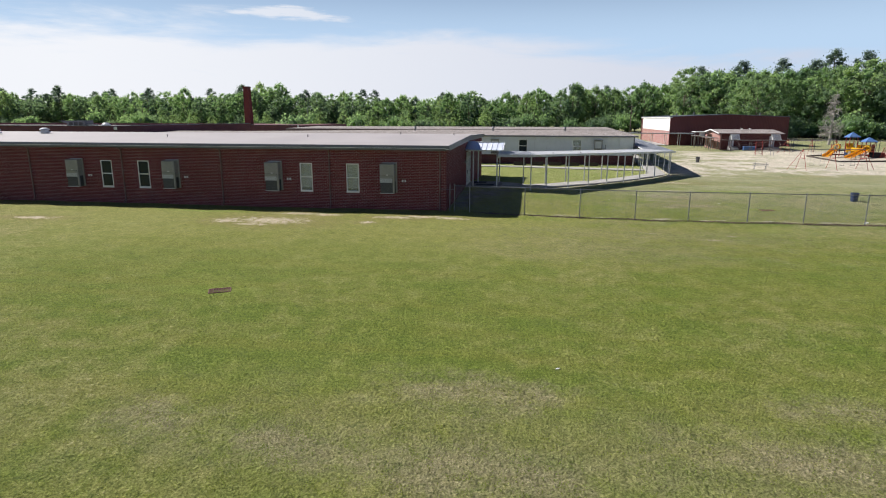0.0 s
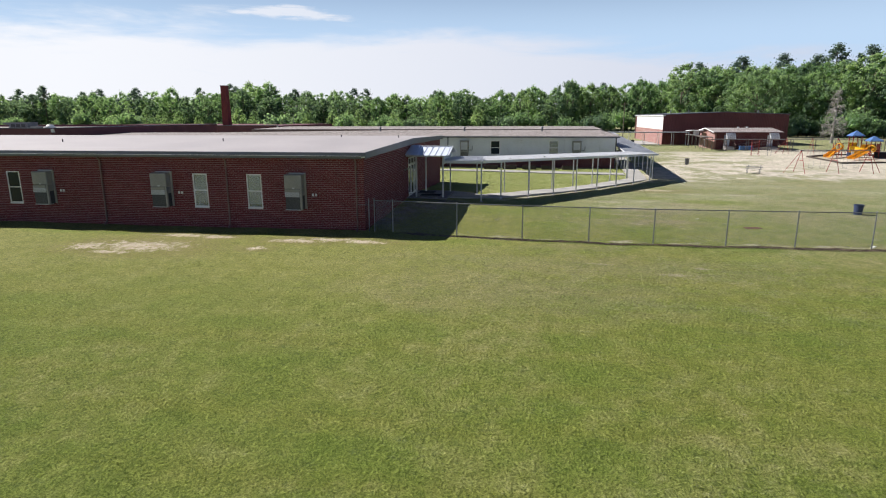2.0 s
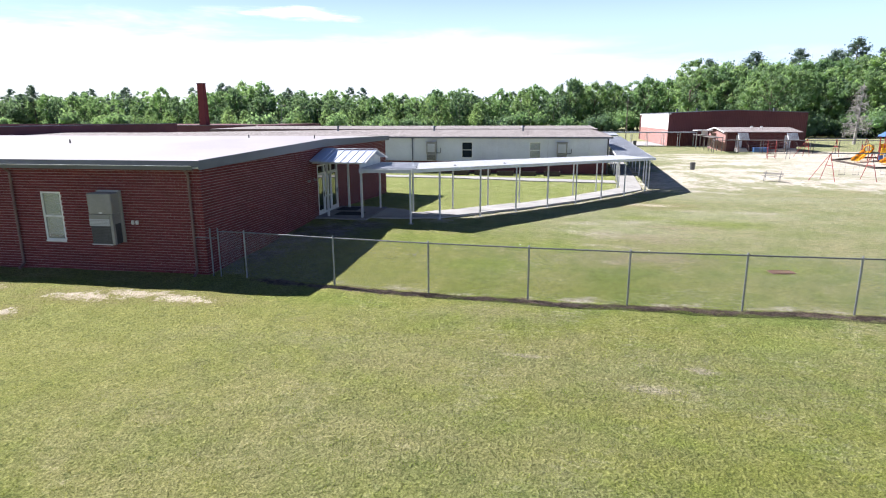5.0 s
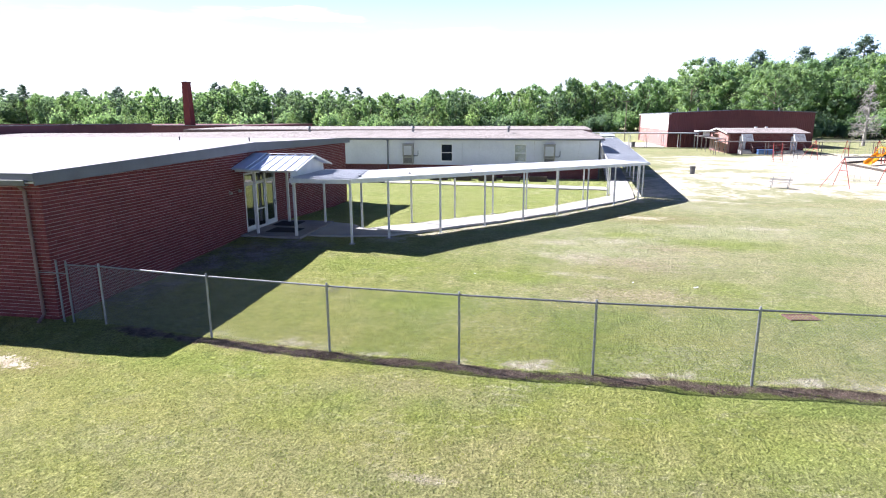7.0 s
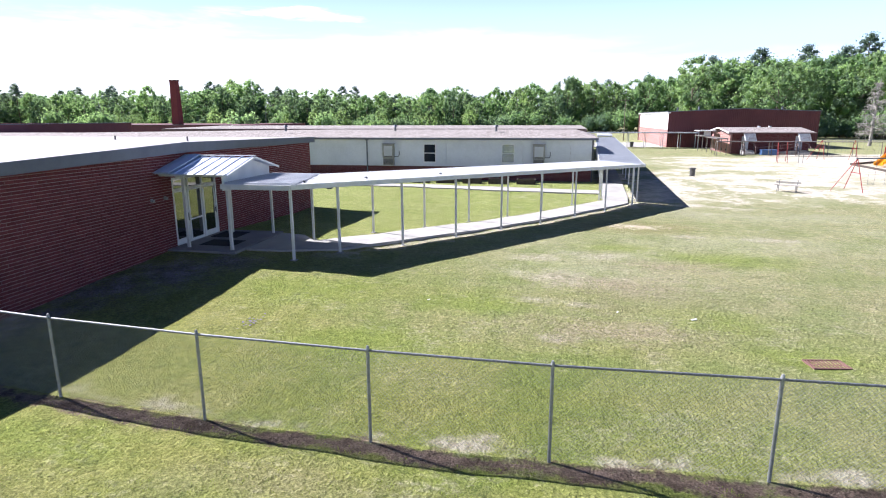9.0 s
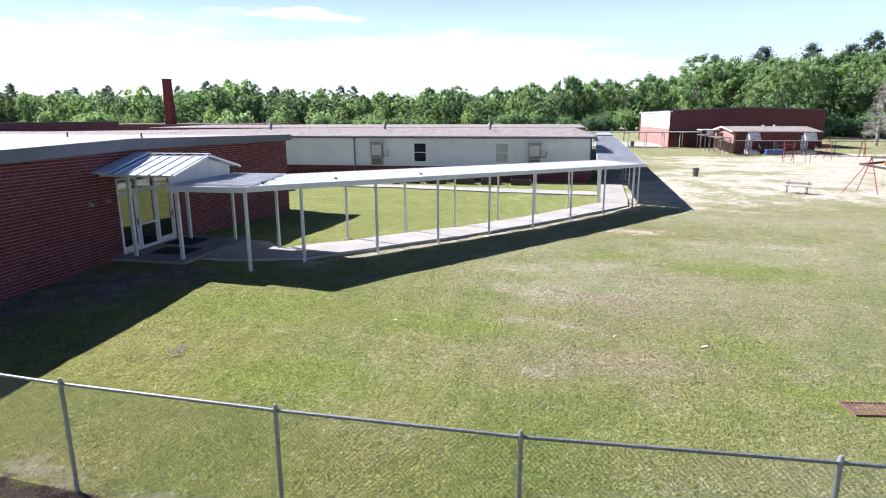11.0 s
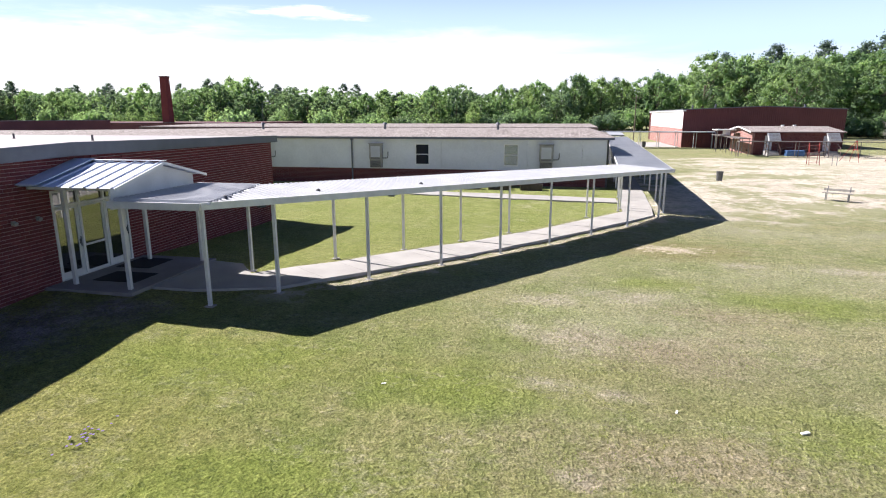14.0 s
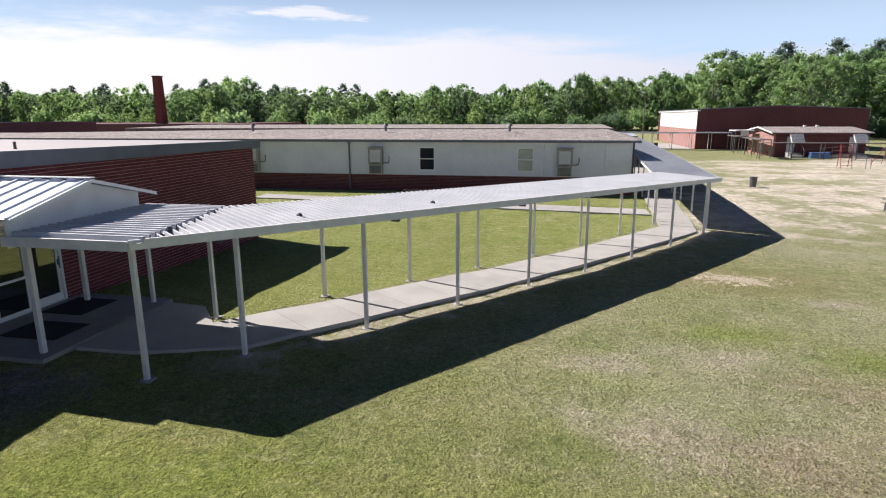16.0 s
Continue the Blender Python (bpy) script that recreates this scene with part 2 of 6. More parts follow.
def tinted(name, ior, a=(0.010, 0.011, 0.010), b=(0.018, 0.018, 0.016)):
    """Dark tinted glazing that mirrors what lies before it."""
    n = Net(name, 0.03, 0.0, 0.5)
    n.bsdf.inputs["IOR"].default_value = ior
    return n.done(n.mix(n.noise(1.5), a, b))


M_TINT = tinted("tinted_glass", 2.6)
# the blue base colour stands in for sky mirrored in the panes
M_SKYPANE = tinted("dark_pane", 1.33, (0.016, 0.022, 0.030), (0.026, 0.034, 0.044))


def leaves(name, a, b):
    """Foliage: thin leaves that let a little light through, mottled at the size of sprays."""
    n = Net(name, 0.75, 0.0, 0.12)
    c = n.mix(n.island(), a, b)
    c = n.shade(c, n.mix(n.rand(), (0.86, 0.89, 0.92), (1.15, 1.12, 1.08)))
    c = n.shade(c, n.mix(n.step(n.noise(0.16, 3.0), 0.35, 0.65), (0.82, 0.86, 0.90), (1.16, 1.13, 1.05)))
    spray = n.noise(1.9, 5.0, 0.7)
    c = n.shade(c, n.mix(n.step(spray, 0.32, 0.68), (0.88, 0.90, 0.92), (1.12, 1.11, 1.08)))
    n.bump(spray, 0.6, 0.4)
    thin = n.tree.nodes.new("ShaderNodeBsdfTranslucent")
    both = n.tree.nodes.new("ShaderNodeMixShader")
    both.inputs["Fac"].default_value = 0.60
    n.put(thin.inputs["Color"], n.shade(c, (1.5, 1.55, 1.0)))
    n.tree.links.new(n.bsdf.outputs["BSDF"], both.inputs[1])
    n.tree.links.new(thin.outputs["BSDF"], both.inputs[2])
    n.tree.links.new(both.outputs["Shader"], n.tree.nodes["Material Output"].inputs["Surface"])
    return n.done(c)


# leaf tones paled and blued: haze over the far wood is in the colours
M_LEAF = leaves("leaf_green", (0.190, 0.278, 0.168), (0.230, 0.328, 0.195))
M_LEAFDEEP = leaves("leaf_deep", (0.150, 0.220, 0.160), (0.185, 0.255, 0.185))
# pale species tone, also used to put brightness into the dark east wood
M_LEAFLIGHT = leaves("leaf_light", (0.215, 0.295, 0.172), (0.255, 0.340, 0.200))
M_PINE = leaves("pine_needles", (0.095, 0.135, 0.140), (0.125, 0.168, 0.170))


def lawn_colour(n):
    """The tone of the grass at a place: fresh to the south, paler and drier beyond the fence, in patches."""
    x, y, z = n.xyz()
    big, mid = n.noise(0.075, 3.0), n.noise(0.42, 4.0, 0.6)
    small, fine = n.noise(1.7, 5.0, 0.62), n.noise(7.0, 5.0, 0.68)
    rows = n.noise(0.6, 3.0, 0.5, (0.12, 1.4, 1.0))
    c = n.mix(n.step(mid, 0.32, 0.68), (0.121, 0.168, 0.027), (0.165, 0.196, 0.042))
    c = n.mix(n.step(rows, 0.40, 0.65, 0, 0.35), c, (0.175, 0.185, 0.036))
    # farther grass brightened: the glow of backlit, grazed blades put into the colour
    backlit = n.math("MULTIPLY", n.step(n.math("ADD", y, n.math("MULTIPLY", n.math("SUBTRACT", big, 0.5), 12.0)), 13.0, 27.0, 0.0, 0.7), n.step(x, -4.0, 8.0, 1.0, 0.0))
    c = n.mix(backlit, c, n.mix(mid, (0.188, 0.216, 0.050), (0.232, 0.242, 0.068)))
    worn = n.math("ADD", y, n.math("MULTIPLY", n.math("SUBTRACT", big, 0.5), 16.0))
    worn = n.math("ADD", worn, n.math("MULTIPLY", n.math("MINIMUM", x, 12.0), 0.9))
    c = n.mix(n.step(worn, 35.0, 58.0, 0.0, 0.55), c, n.mix(n.step(mid, 0.3, 0.7), (0.205, 0.238, 0.105), (0.285, 0.295, 0.165)))
    fresh = n.step(n.math("ADD", n.math("MULTIPLY", small, 0.5), n.math("MULTIPLY", mid, 0.5)), 0.56, 0.70, 0, 0.35)
    c = n.mix(fresh, c, (0.120, 0.180, 0.040))
    dry = n.math("ADD", n.math("ADD", n.math("MULTIPLY", big, 0.45), n.math("MULTIPLY", small, 0.30)), n.math("MULTIPLY", mid, 0.25))
    c = n.mix(n.step(dry, 0.48, 0.64, 0, 0.36), c, (0.240, 0.218, 0.095))
    straw = n.math("ADD", n.math("MULTIPLY", fine, 0.5), n.math("MULTIPLY", dry, 0.5))
    c = n.mix(n.step(straw, 0.56, 0.66, 0, 0.30), c, (0.37, 0.345, 0.21))
    return c, mid, small, fine


def pale_north(n, c):
    """Shifts the grass paler and bluer towards and beyond the fence."""
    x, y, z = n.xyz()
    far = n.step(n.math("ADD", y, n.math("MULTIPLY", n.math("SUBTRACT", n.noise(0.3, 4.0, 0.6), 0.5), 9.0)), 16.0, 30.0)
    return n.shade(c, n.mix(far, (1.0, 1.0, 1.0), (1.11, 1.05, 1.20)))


def patches(n, x, y, spots, wobble):
    """How far a place lies outside the nearest of some ragged ovals."""
    out = None
    for cx, cy, rx, ry in spots:
        a = n.math("MULTIPLY", n.math("SUBTRACT", x, cx), 1 / rx)
        b = n.math("MULTIPLY", n.math("SUBTRACT", y, cy), 1 / ry)
        q = n.math("SQRT", n.math("ADD", n.math("MULTIPLY", a, a), n.math("MULTIPLY", b, b)))
        out = q if out is None else n.math("MINIMUM", out, q)
    return n.math("ADD", out, wobble)


BARE = [(-15.3, 28.5, 2.4, 1.2), (-16.0, 27.2, 1.3, 0.35), (-17.9, 28.2, 0.9, 0.9), (-14.7, 31.1, 1.4, 0.4), (-12.9, 30.95, 1.0, 0.4), (-9.8, 28.75, 0.6, 0.4),
        (-7.0, 31.05, 1.6, 0.4), (-8.6, 30.5, 1.4, 0.45), (-5.2, 30.75, 1.2, 0.35), (-29.4, 27.2, 1.5, 0.5), (12.2, 53.6, 1.5, 1.0)]
THIN = [(9.18, 27.88, 0.42, 0.2), (5.32, 28.15, 0.4, 0.16), (7.9, 26.8, 0.45, 0.2), (9.9, 46.7, 1.3, 0.7), (7.6, 46.0, 0.9, 0.7), (8.4, 43.2, 1.6, 0.9),
        (7.6, 40.7, 0.5, 0.3), (8.9, 40.4, 0.5, 0.3), (8.1, 37.7, 0.4, 0.25), (17.4, 51.0, 1.6, 0.6), (14.1, 51.2, 0.8, 0.5)]
PALE = [(20.0, 57.5, 6.0, 1.8), (16.5, 49.5, 4.0, 2.0), (27.0, 54.0, 6.0, 1.6), (9.5, 44.6, 3.0, 2.4)]
DULL = [(12.2, 45.4, 1.8, 0.9), (10.1, 42.8, 1.8, 0.9), (9.5, 38.4, 2.4, 1.0),
        (-1.7, 9.3, 1.6, 0.8), (-1.6, 6.4, 2.2, 0.8), (4.2, 7.6, 1.8, 0.8), (5.8, 9.6, 1.2, 0.5), (-5.0, 6.8, 1.4, 0.6), (-7.8, 7.3, 1.0, 0.6)]
DIRT = [(-5.2, 38.9, 1.5, 1.6), (-4.2, 40.8, 1.6, 1.5), (-3.0, 42.0, 1.1, 0.9), (-5.4, 36.4, 0.8, 1.3)]
TAN = [(4.6, 31.0, 2.6, 0.8), (6.0, 27.6, 8.0, 2.4), (3.0, 24.0, 6.0, 2.6), (11.0, 41.5, 3.5, 2.0), (0.0, 7.0, 9.0, 2.2)]
FRESH = [(-12.0, 31.8, 5.0, 0.35), (-20.5, 31.2, 4.0, 0.5), (-1.0, 31.6, 2.2, 0.7), (-11.2, 15.4, 1.8, 0.7), (7.8, 45.2, 0.9, 0.5), (8.7, 41.6, 1.2, 0.5), (14.6, 46.9, 2.6, 1.6), (12.3, 39.7, 1.7, 1.2), (5.6, 40.2, 2.0, 1.2),
         (1.1, 40.4, 2.6, 1.4), (10.9, 48.3, 1.6, 0.7), (11.7, 29.9, 1.8, 0.7), (0.0, 31.4, 1.8, 0.4), (14.0, 37.4, 2.2, 0.8), (3.6, 36.6, 2.2, 1.2)]


def ground_material():
    n = Net("lawn", 0.95, 0.0, 0.1)
    x, y, z = n.xyz()
    green, mid, small, fine = lawn_colour(n)
    blade = n.noise(30.0, 4.0, 0.72)
    wide = n.math("MULTIPLY", n.math("SUBTRACT", n.noise(0.9, 5.0, 0.65), 0.5), 2.6)
    close = n.math("ADD", n.math("MULTIPLY", n.math("SUBTRACT", n.noise(2.6, 5.0, 0.7), 0.5), 3.4), n.math("MULTIPLY", n.math("SUBTRACT", n.noise(12.0, 4.0, 0.7), 0.5), 2.4))
    green = n.mix(n.step(patches(n, x, y, FRESH, wide), 0.2, 1.5, 0.72, 0.0), green, (0.150, 0.205, 0.034))
    thin = n.math("ADD", patches(n, x, y, THIN, wide), n.math("MULTIPLY", n.math("SUBTRACT", fine, 0.5), 1.6))
    green = n.mix(n.step(thin, 0.1, 1.4, 0.65, 0.0), green, n.mix(n.step(n.noise(6.0, 6.0, 0.72), 0.42, 0.62), (0.28, 0.265, 0.155), (0.42, 0.39, 0.27)))
    green = n.mix(n.step(patches(n, x, y, PALE, wide), 0.0, 1.7, 0.42, 0.0), green, (0.300, 0.318, 0.170))
    dull = n.math("ADD", patches(n, x, y, DULL, n.math("MULTIPLY", wide, 1.3)), n.math("MULTIPLY", n.math("SUBTRACT", fine, 0.5), 2.2))
    green = n.mix(n.step(dull, -0.2, 1.8, 0.72, 0.0), green, n.mix(n.step(n.noise(5.0, 5.0, 0.7), 0.40, 0.60), (0.190, 0.172, 0.085), (0.285, 0.258, 0.150)))
    tan = n.math("ADD", patches(n, x, y, TAN, wide), n.math("MULTIPLY", n.math("SUBTRACT", small, 0.5), 1.6))
    green = n.mix(n.step(tan, 0.0, 1.6, 0.36, 0.0), green, (0.222, 0.200, 0.108))
    tufts = n.math("ADD", n.math("MULTIPLY", n.noise(2.3, 4.0, 0.6), 0.6), n.math("MULTIPLY", n.noise(9.0, 3.0, 0.6), 0.4))
    green = n.mix(n.step(tufts, 0.555, 0.62, 0.0, 0.45), green, (0.075, 0.105, 0.026))
    court = n.math("SUBTRACT", n.math("MULTIPLY", n.math("SUBTRACT", x, 0.18), 0.8), n.math("MULTIPLY", n.math("SUBTRACT", y, 44.55), 0.6))
    court = n.math("MULTIPLY", n.math("MULTIPLY", n.step(court, -2.6, -2.2, 1.0, 0.0), n.step(y, 45.0, 49.0)), n.step(y, 72.0, 74.0, 1.0, 0.0))
    green = n.mix(n.math("MULTIPLY", court, n.step(small, 0.3, 0.7, 0.8, 0.6)), green, n.mix(mid, (0.150, 0.208, 0.036), (0.195, 0.236, 0.052)))
    clod = n.noise(13.0, 5.0, 0.66)
    dirt = n.math("ADD", patches(n, x, y, DIRT, wide), n.math("MULTIPLY", n.math("SUBTRACT", fine, 0.5), 2.0))
    green = n.mix(n.step(dirt, -0.1, 1.8, 0.72, 0.0), green, n.mix(n.step(small, 0.42, 0.66), (0.160, 0.142, 0.120), (0.240, 0.212, 0.182)))
    fleck = n.math("ADD", n.math("MULTIPLY", n.noise(4.2, 6.0, 0.7, (1.0, 1.6, 1.0)), 0.55), n.math("MULTIPLY", n.noise(0.55, 4.0, 0.6), 0.45))
    zone = n.math("MULTIPLY", n.step(n.math("ADD", y, n.math("MULTIPLY", wide, 3.0)), 18.0, 34.0, 0.35, 1.0), n.step(x, -4.0, 6.0, 0.35, 1.0))
    green = n.mix(n.math("MULTIPLY", n.step(fleck, 0.51, 0.66, 0.0, 0.38), zone), green, (0.35, 0.34, 0.21))
    green = n.shade(green, n.mix(n.step(blade, 0.28, 0.72), (0.54, 0.57, 0.51), (1.39, 1.35, 1.37)))
    green = n.shade(green, n.mix(n.step(clod, 0.30, 0.68), (0.75, 0.77, 0.72), (1.18, 1.16, 1.18)))
    green = n.shade(green, n.mix(n.step(fine, 0.3, 0.7), (0.80, 0.82, 0.78), (1.16, 1.15, 1.17)))
    green = n.shade(green, n.mix(n.step(small, 0.3, 0.7), (0.88, 0.9, 0.86), (1.1, 1.09, 1.1)))
    green = n.shade(pale_north(n, green), (1.42, 1.36, 1.62))
    sand = n.mix(n.step(mid, 0.3, 0.7), (0.62, 0.545, 0.46), (0.77, 0.70, 0.605))
    sand = n.shade(sand, n.mix(fine, (0.84, 0.84, 0.84), (1.12, 1.12, 1.12)))
    sand = n.shade(sand, n.mix(n.step(n.noise(1.3, 6.0, 0.72), 0.36, 0.58), (0.74, 0.75, 0.70), (1.04, 1.04, 1.04)))
    sand = n.shade(sand, n.mix(n.step(n.noise(4.5, 5.0, 0.72), 0.34, 0.54), (0.78, 0.78, 0.74), (1.04, 1.04, 1.04)))
    # play area of bare sand, its edge broken by grass, thinner towards the far walks
    wob = n.math("MULTIPLY", n.math("SUBTRACT", n.noise(0.10, 4.0), 0.5), 20.0)
    wob2 = n.math("MULTIPLY", n.math("SUBTRACT", n.noise(0.42, 6.0, 0.68), 0.5), 22.0)
    dx = n.math("SUBTRACT", n.math("ABSOLUTE", n.math("SUBTRACT", x, 50.0)), 35.5)
    dy = n.math("SUBTRACT", n.math("ABSOLUTE", n.math("SUBTRACT", y, 88.0)), 24.5)
    d = n.math("ADD", n.math("ADD", n.math("MAXIMUM", dx, dy), wob), wob2)
    rear = n.math("MULTIPLY", n.step(x, 30.0, 40.0, 7.0, 0.0), n.step(y, 80.0, 90.0))
    d = n.math("ADD", d, rear)
    tuft = n.math("ADD", n.math("MULTIPLY", n.noise(0.22, 5.0, 0.62), 0.7), n.math("MULTIPLY", n.noise(1.4, 4.0, 0.6), 0.3))
    tuft = n.math("MULTIPLY", n.step(tuft, 0.475, 0.555, 0.0, 0.8), n.step(x, 26.0, 40.0, 1.0, 0.25))
    sandy = n.mix(tuft, sand, n.mix(n.step(mid, 0.3, 0.7), (0.250, 0.275, 0.125), (0.345, 0.335, 0.195)))
    col = n.mix(n.step(d, -3.0, 3.0, 0.97, 0.0), green, sandy)
    # worn streaks before the play area
    worn = n.math("ADD", n.math("ABSOLUTE", n.math("SUBTRACT", y, 58.5)), n.math("MULTIPLY", wob2, 0.85))
    worn = n.math("MULTIPLY", n.step(worn, -2.5, 2.5, 0.4, 0.0), n.step(x, 10.0, 16.0))
    col = n.mix(worn, col, (0.44, 0.39, 0.30))
    # sandy edge of the covered walk
    u = n.math("SUBTRACT", n.math("MULTIPLY", n.math("SUBTRACT", x, 0.18), 0.8), n.math("MULTIPLY", n.math("SUBTRACT", y, 44.55), 0.6))
    edge = n.math("ADD", n.math("ABSOLUTE", n.math("SUBTRACT", u, 0.22)), n.math("MULTIPLY", n.math("SUBTRACT", n.noise(1.3, 6.0, 0.7), 0.5), 3.6))
    edge = n.math("MULTIPLY", n.step(edge, 0.1, 0.6, 0.9, 0.0), n.step(y, 43.0, 45.0))
    edge = n.math("MULTIPLY", edge, n.step(y, 61.5, 63.5, 1.0, 0.0))
    col = n.mix(edge, col, (0.50, 0.45, 0.35))
    soil = n.mix(n.step(small, 0.35, 0.65), (0.52, 0.43, 0.32), (0.72, 0.63, 0.51))
    worn = patches(n, x, y, BARE, close)
    col = n.mix(n.step(worn, 0.9, 2.4, 0.5, 0.0), col, (0.250, 0.205, 0.092))
    col = n.mix(n.step(worn, 0.35, 0.95, 0.97, 0.0), col, soil)
    # mulch along the foot of the fence, pale trodden soil behind it
    q = n.math("SUBTRACT", x, 8.5)
    line = n.math("ADD", 32.40, n.math("MULTIPLY", n.math("MULTIPLY", q, q), n.step(x, 6.0, 14.0, 0.0058, 0.0022)))
    gap = n.math("SUBTRACT", y, line)
    rag = n.math("ADD", n.math("MULTIPLY", n.math("SUBTRACT", n.noise(1.1, 6.0, 0.70), 0.5), 1.15), n.math("MULTIPLY", n.math("SUBTRACT", n.noise(9.0, 4.0, 0.7), 0.5), 0.35))
    f = n.math("ADD", n.math("ABSOLUTE", n.math("ADD", gap, 0.22)), rag)
    f = n.math("MULTIPLY", n.step(f, 0.08, 0.30, 0.95, 0.0), n.step(x, -4.6, -3.6))
    mulch = n.mix(n.step(n.noise(2.2, 5.0, 0.65), 0.35, 0.65), (0.118, 0.082, 0.068), (0.285, 0.205, 0.170))
    mulch = n.mix(n.step(n.noise(9.0, 5.0, 0.7), 0.56, 0.66, 0.0, 0.6), mulch, (0.34, 0.28, 0.235))
    mulch = n.shade(mulch, n.mix(n.step(blade, 0.3, 0.7), (0.55, 0.55, 0.55), (1.4, 1.4, 1.4)))
    pale = n.math("ADD", n.math("ABSOLUTE", n.math("SUBTRACT", gap, 0.22)), n.math("MULTIPLY", n.math("SUBTRACT", n.noise(0.8, 6.0, 0.7), 0.5), 2.4))
    pale = n.math("MULTIPLY", n.step(pale, -0.25, 0.25, 0.85, 0.0), n.step(x, -3.5, 3.0, 0.3, 0.95))
    col = n.mix(n.math("MULTIPLY", pale, n.step(x, -4.0, -3.0)), col, n.mix(n.step(fine, 0.35, 0.65), (0.38, 0.32, 0.26), (0.60, 0.54, 0.47)))
    col = n.mix(f, col, mulch)
    n.bump(n.math("ADD", n.math("MULTIPLY", blade, 0.35), n.math("ADD", n.math("MULTIPLY", clod, 1.1), n.math("MULTIPLY", fine, 0.9))), 1.0, 0.13)
    return n.done(col)


def blade_material():
    n = Net("grass_blades", 0.7, 0.0, 0.2)
    c, mid, small, fine = lawn_colour(n)
    c = n.shade(pale_north(n, c), n.mix(n.island(), (1.0, 1.02, 1.05), (1.75, 1.66, 1.75)))
    thin = n.tree.nodes.new("ShaderNodeBsdfTranslucent")
    both = n.tree.nodes.new("ShaderNodeMixShader")
    both.inputs["Fac"].default_value = 0.5
    n.put(thin.inputs["Color"], n.shade(c, (1.3, 1.3, 1.0)))
    n.tree.links.new(n.bsdf.outputs["BSDF"], both.inputs[1])
    n.tree.links.new(thin.outputs["BSDF"], both.inputs[2])
    n.tree.links.new(both.outputs["Shader"], n.tree.nodes["Material Output"].inputs["Surface"])
    return n.done(c)


M_BLADE = blade_material()
M_GROUND = ground_material()


# ---- building helpers ----
def ease(t):
    t = np.clip(t, 0.0, 1.0)
    return t * t * (3 - 2 * t)


def bed(x, y):
    """The height of the ground: a swell before the entrance, a shallow dip at the far end of the diagonal walk."""
    swell = 0.42 * np.exp(-((x + 5) ** 2 + (y - 45) ** 2) / 52)
    dip = 0.11 * ease((y - 49) / 8) * ease((x + 2) / 6) * (1 - ease((y - 63) / 9)) * (1 - ease((x - 24) / 10))
    turf = 0.012 * np.sin(x * 0.31 + 1) * np.cos(y * 0.27) + 0.022 * np.sin(x * 1.37 + 1.1 * np.sin(y * 1.1)) * np.sin(y * 1.53 + 0.8 * np.sin(x * 0.9)) + 0.014 * np.sin(x * 4.1 + 2.0 * np.sin(y * 1.9)) * np.sin(y * 3.7 + 1.5 * np.sin(x * 2.3))
    return swell - dip + turf


def rise(x, y):
    """The same with the worn gully along the open edge of the diagonal walk."""
    off, s = (x - 0.18) * 0.8 - (y - 44.55) * 0.6, (x - 0.18) * 0.6 + (y - 44.55) * 0.8
    return bed(x, y) - 0.07 * np.exp(-((off - 0.12) / 0.34) ** 2) * ease((s - 0.3) / 1.5) * (1 - ease((s - 18) / 3))


def box(bm, x0, x1, y0, y1, z0, z1, m=None, bevel=0.0):
    g = bmesh.ops.create_cube(bm, size=1.0, matrix=Matrix.Translation(((x0 + x1) / 2, (y0 + y1) / 2, (z0 + z1) / 2)) @ Matrix.Diagonal((abs(x1 - x0), abs(y1 - y0), abs(z1 - z0), 1)))
    if bevel:
        es = {e for v in g["verts"] for e in v.link_edges}
        g = bmesh.ops.bevel(bm, geom=list(es), offset=bevel, segments=1, affect="EDGES")
    if m is not None:
        bmesh.ops.transform(bm, matrix=m, verts=g["verts"])
    return g["verts"]


def rod(bm, a, b, r=0.03, n=8, r2=None):
    a, b = Vector(a), Vector(b)
    d = b - a
    m = Matrix.Translation((a + b) / 2) @ d.to_track_quat("Z", "Y").to_matrix().to_4x4()
    return bmesh.ops.create_cone(bm, cap_ends=True, segments=n, radius1=r, radius2=r if r2 is None else r2, depth=d.length, matrix=m)["verts"]


def slab(bm, poly, z0, z1):
    """A prism over a polygon; z0 and z1 are heights or functions of x, y."""
    f0 = z0 if callable(z0) else (lambda x, y: z0)
    f1 = z1 if callable(z1) else (lambda x, y: z1)
    lo = [bm.verts.new((x, y, f0(x, y))) for x, y in poly]
    hi = [bm.verts.new((x, y, f1(x, y))) for x, y in poly]
    bm.faces.new(hi)
    bm.faces.new(lo[::-1])
    k = len(poly)
    for i in range(k):
        bm.faces.new((lo[i], lo[(i + 1) % k], hi[(i + 1) % k], hi[i]))
    bmesh.ops.recalc_face_normals(bm, faces=bm.faces[:])


def part(name, bm, material, parent=None, label="", smooth=False):
    """One mesh object made of bm, under a thing or a part."""
    me = bpy.data.meshes.new(name)
    bm.to_mesh(me)
    bm.free()
    me.materials.append(material)
    if smooth:
        me.polygons.foreach_set("use_smooth", [True] * len(me.polygons))
    ob = new(name, me)
    ob.parent = parent
    return tagged(ob, label)


def thing(name, label, category, group="", kind="", at=(0, 0, 0)):
    e = new(name)
    e.location = at
    e.empty_display_size = 0.2
    return tagged(e, label, category, group, kind)


def boxpart(name, material, parent, *dims, label="", bevel=0.0):
    bm = bmesh.new()
    box(bm, *dims, bevel=bevel)
    return part(name, bm, material, parent, label)


def rodpart(name, material, parent, a, b, r=0.03, n=8, label="", r2=None):
    bm = bmesh.new()
    rod(bm, a, b, r, n, r2)
    return part(name, bm, material, parent, label)


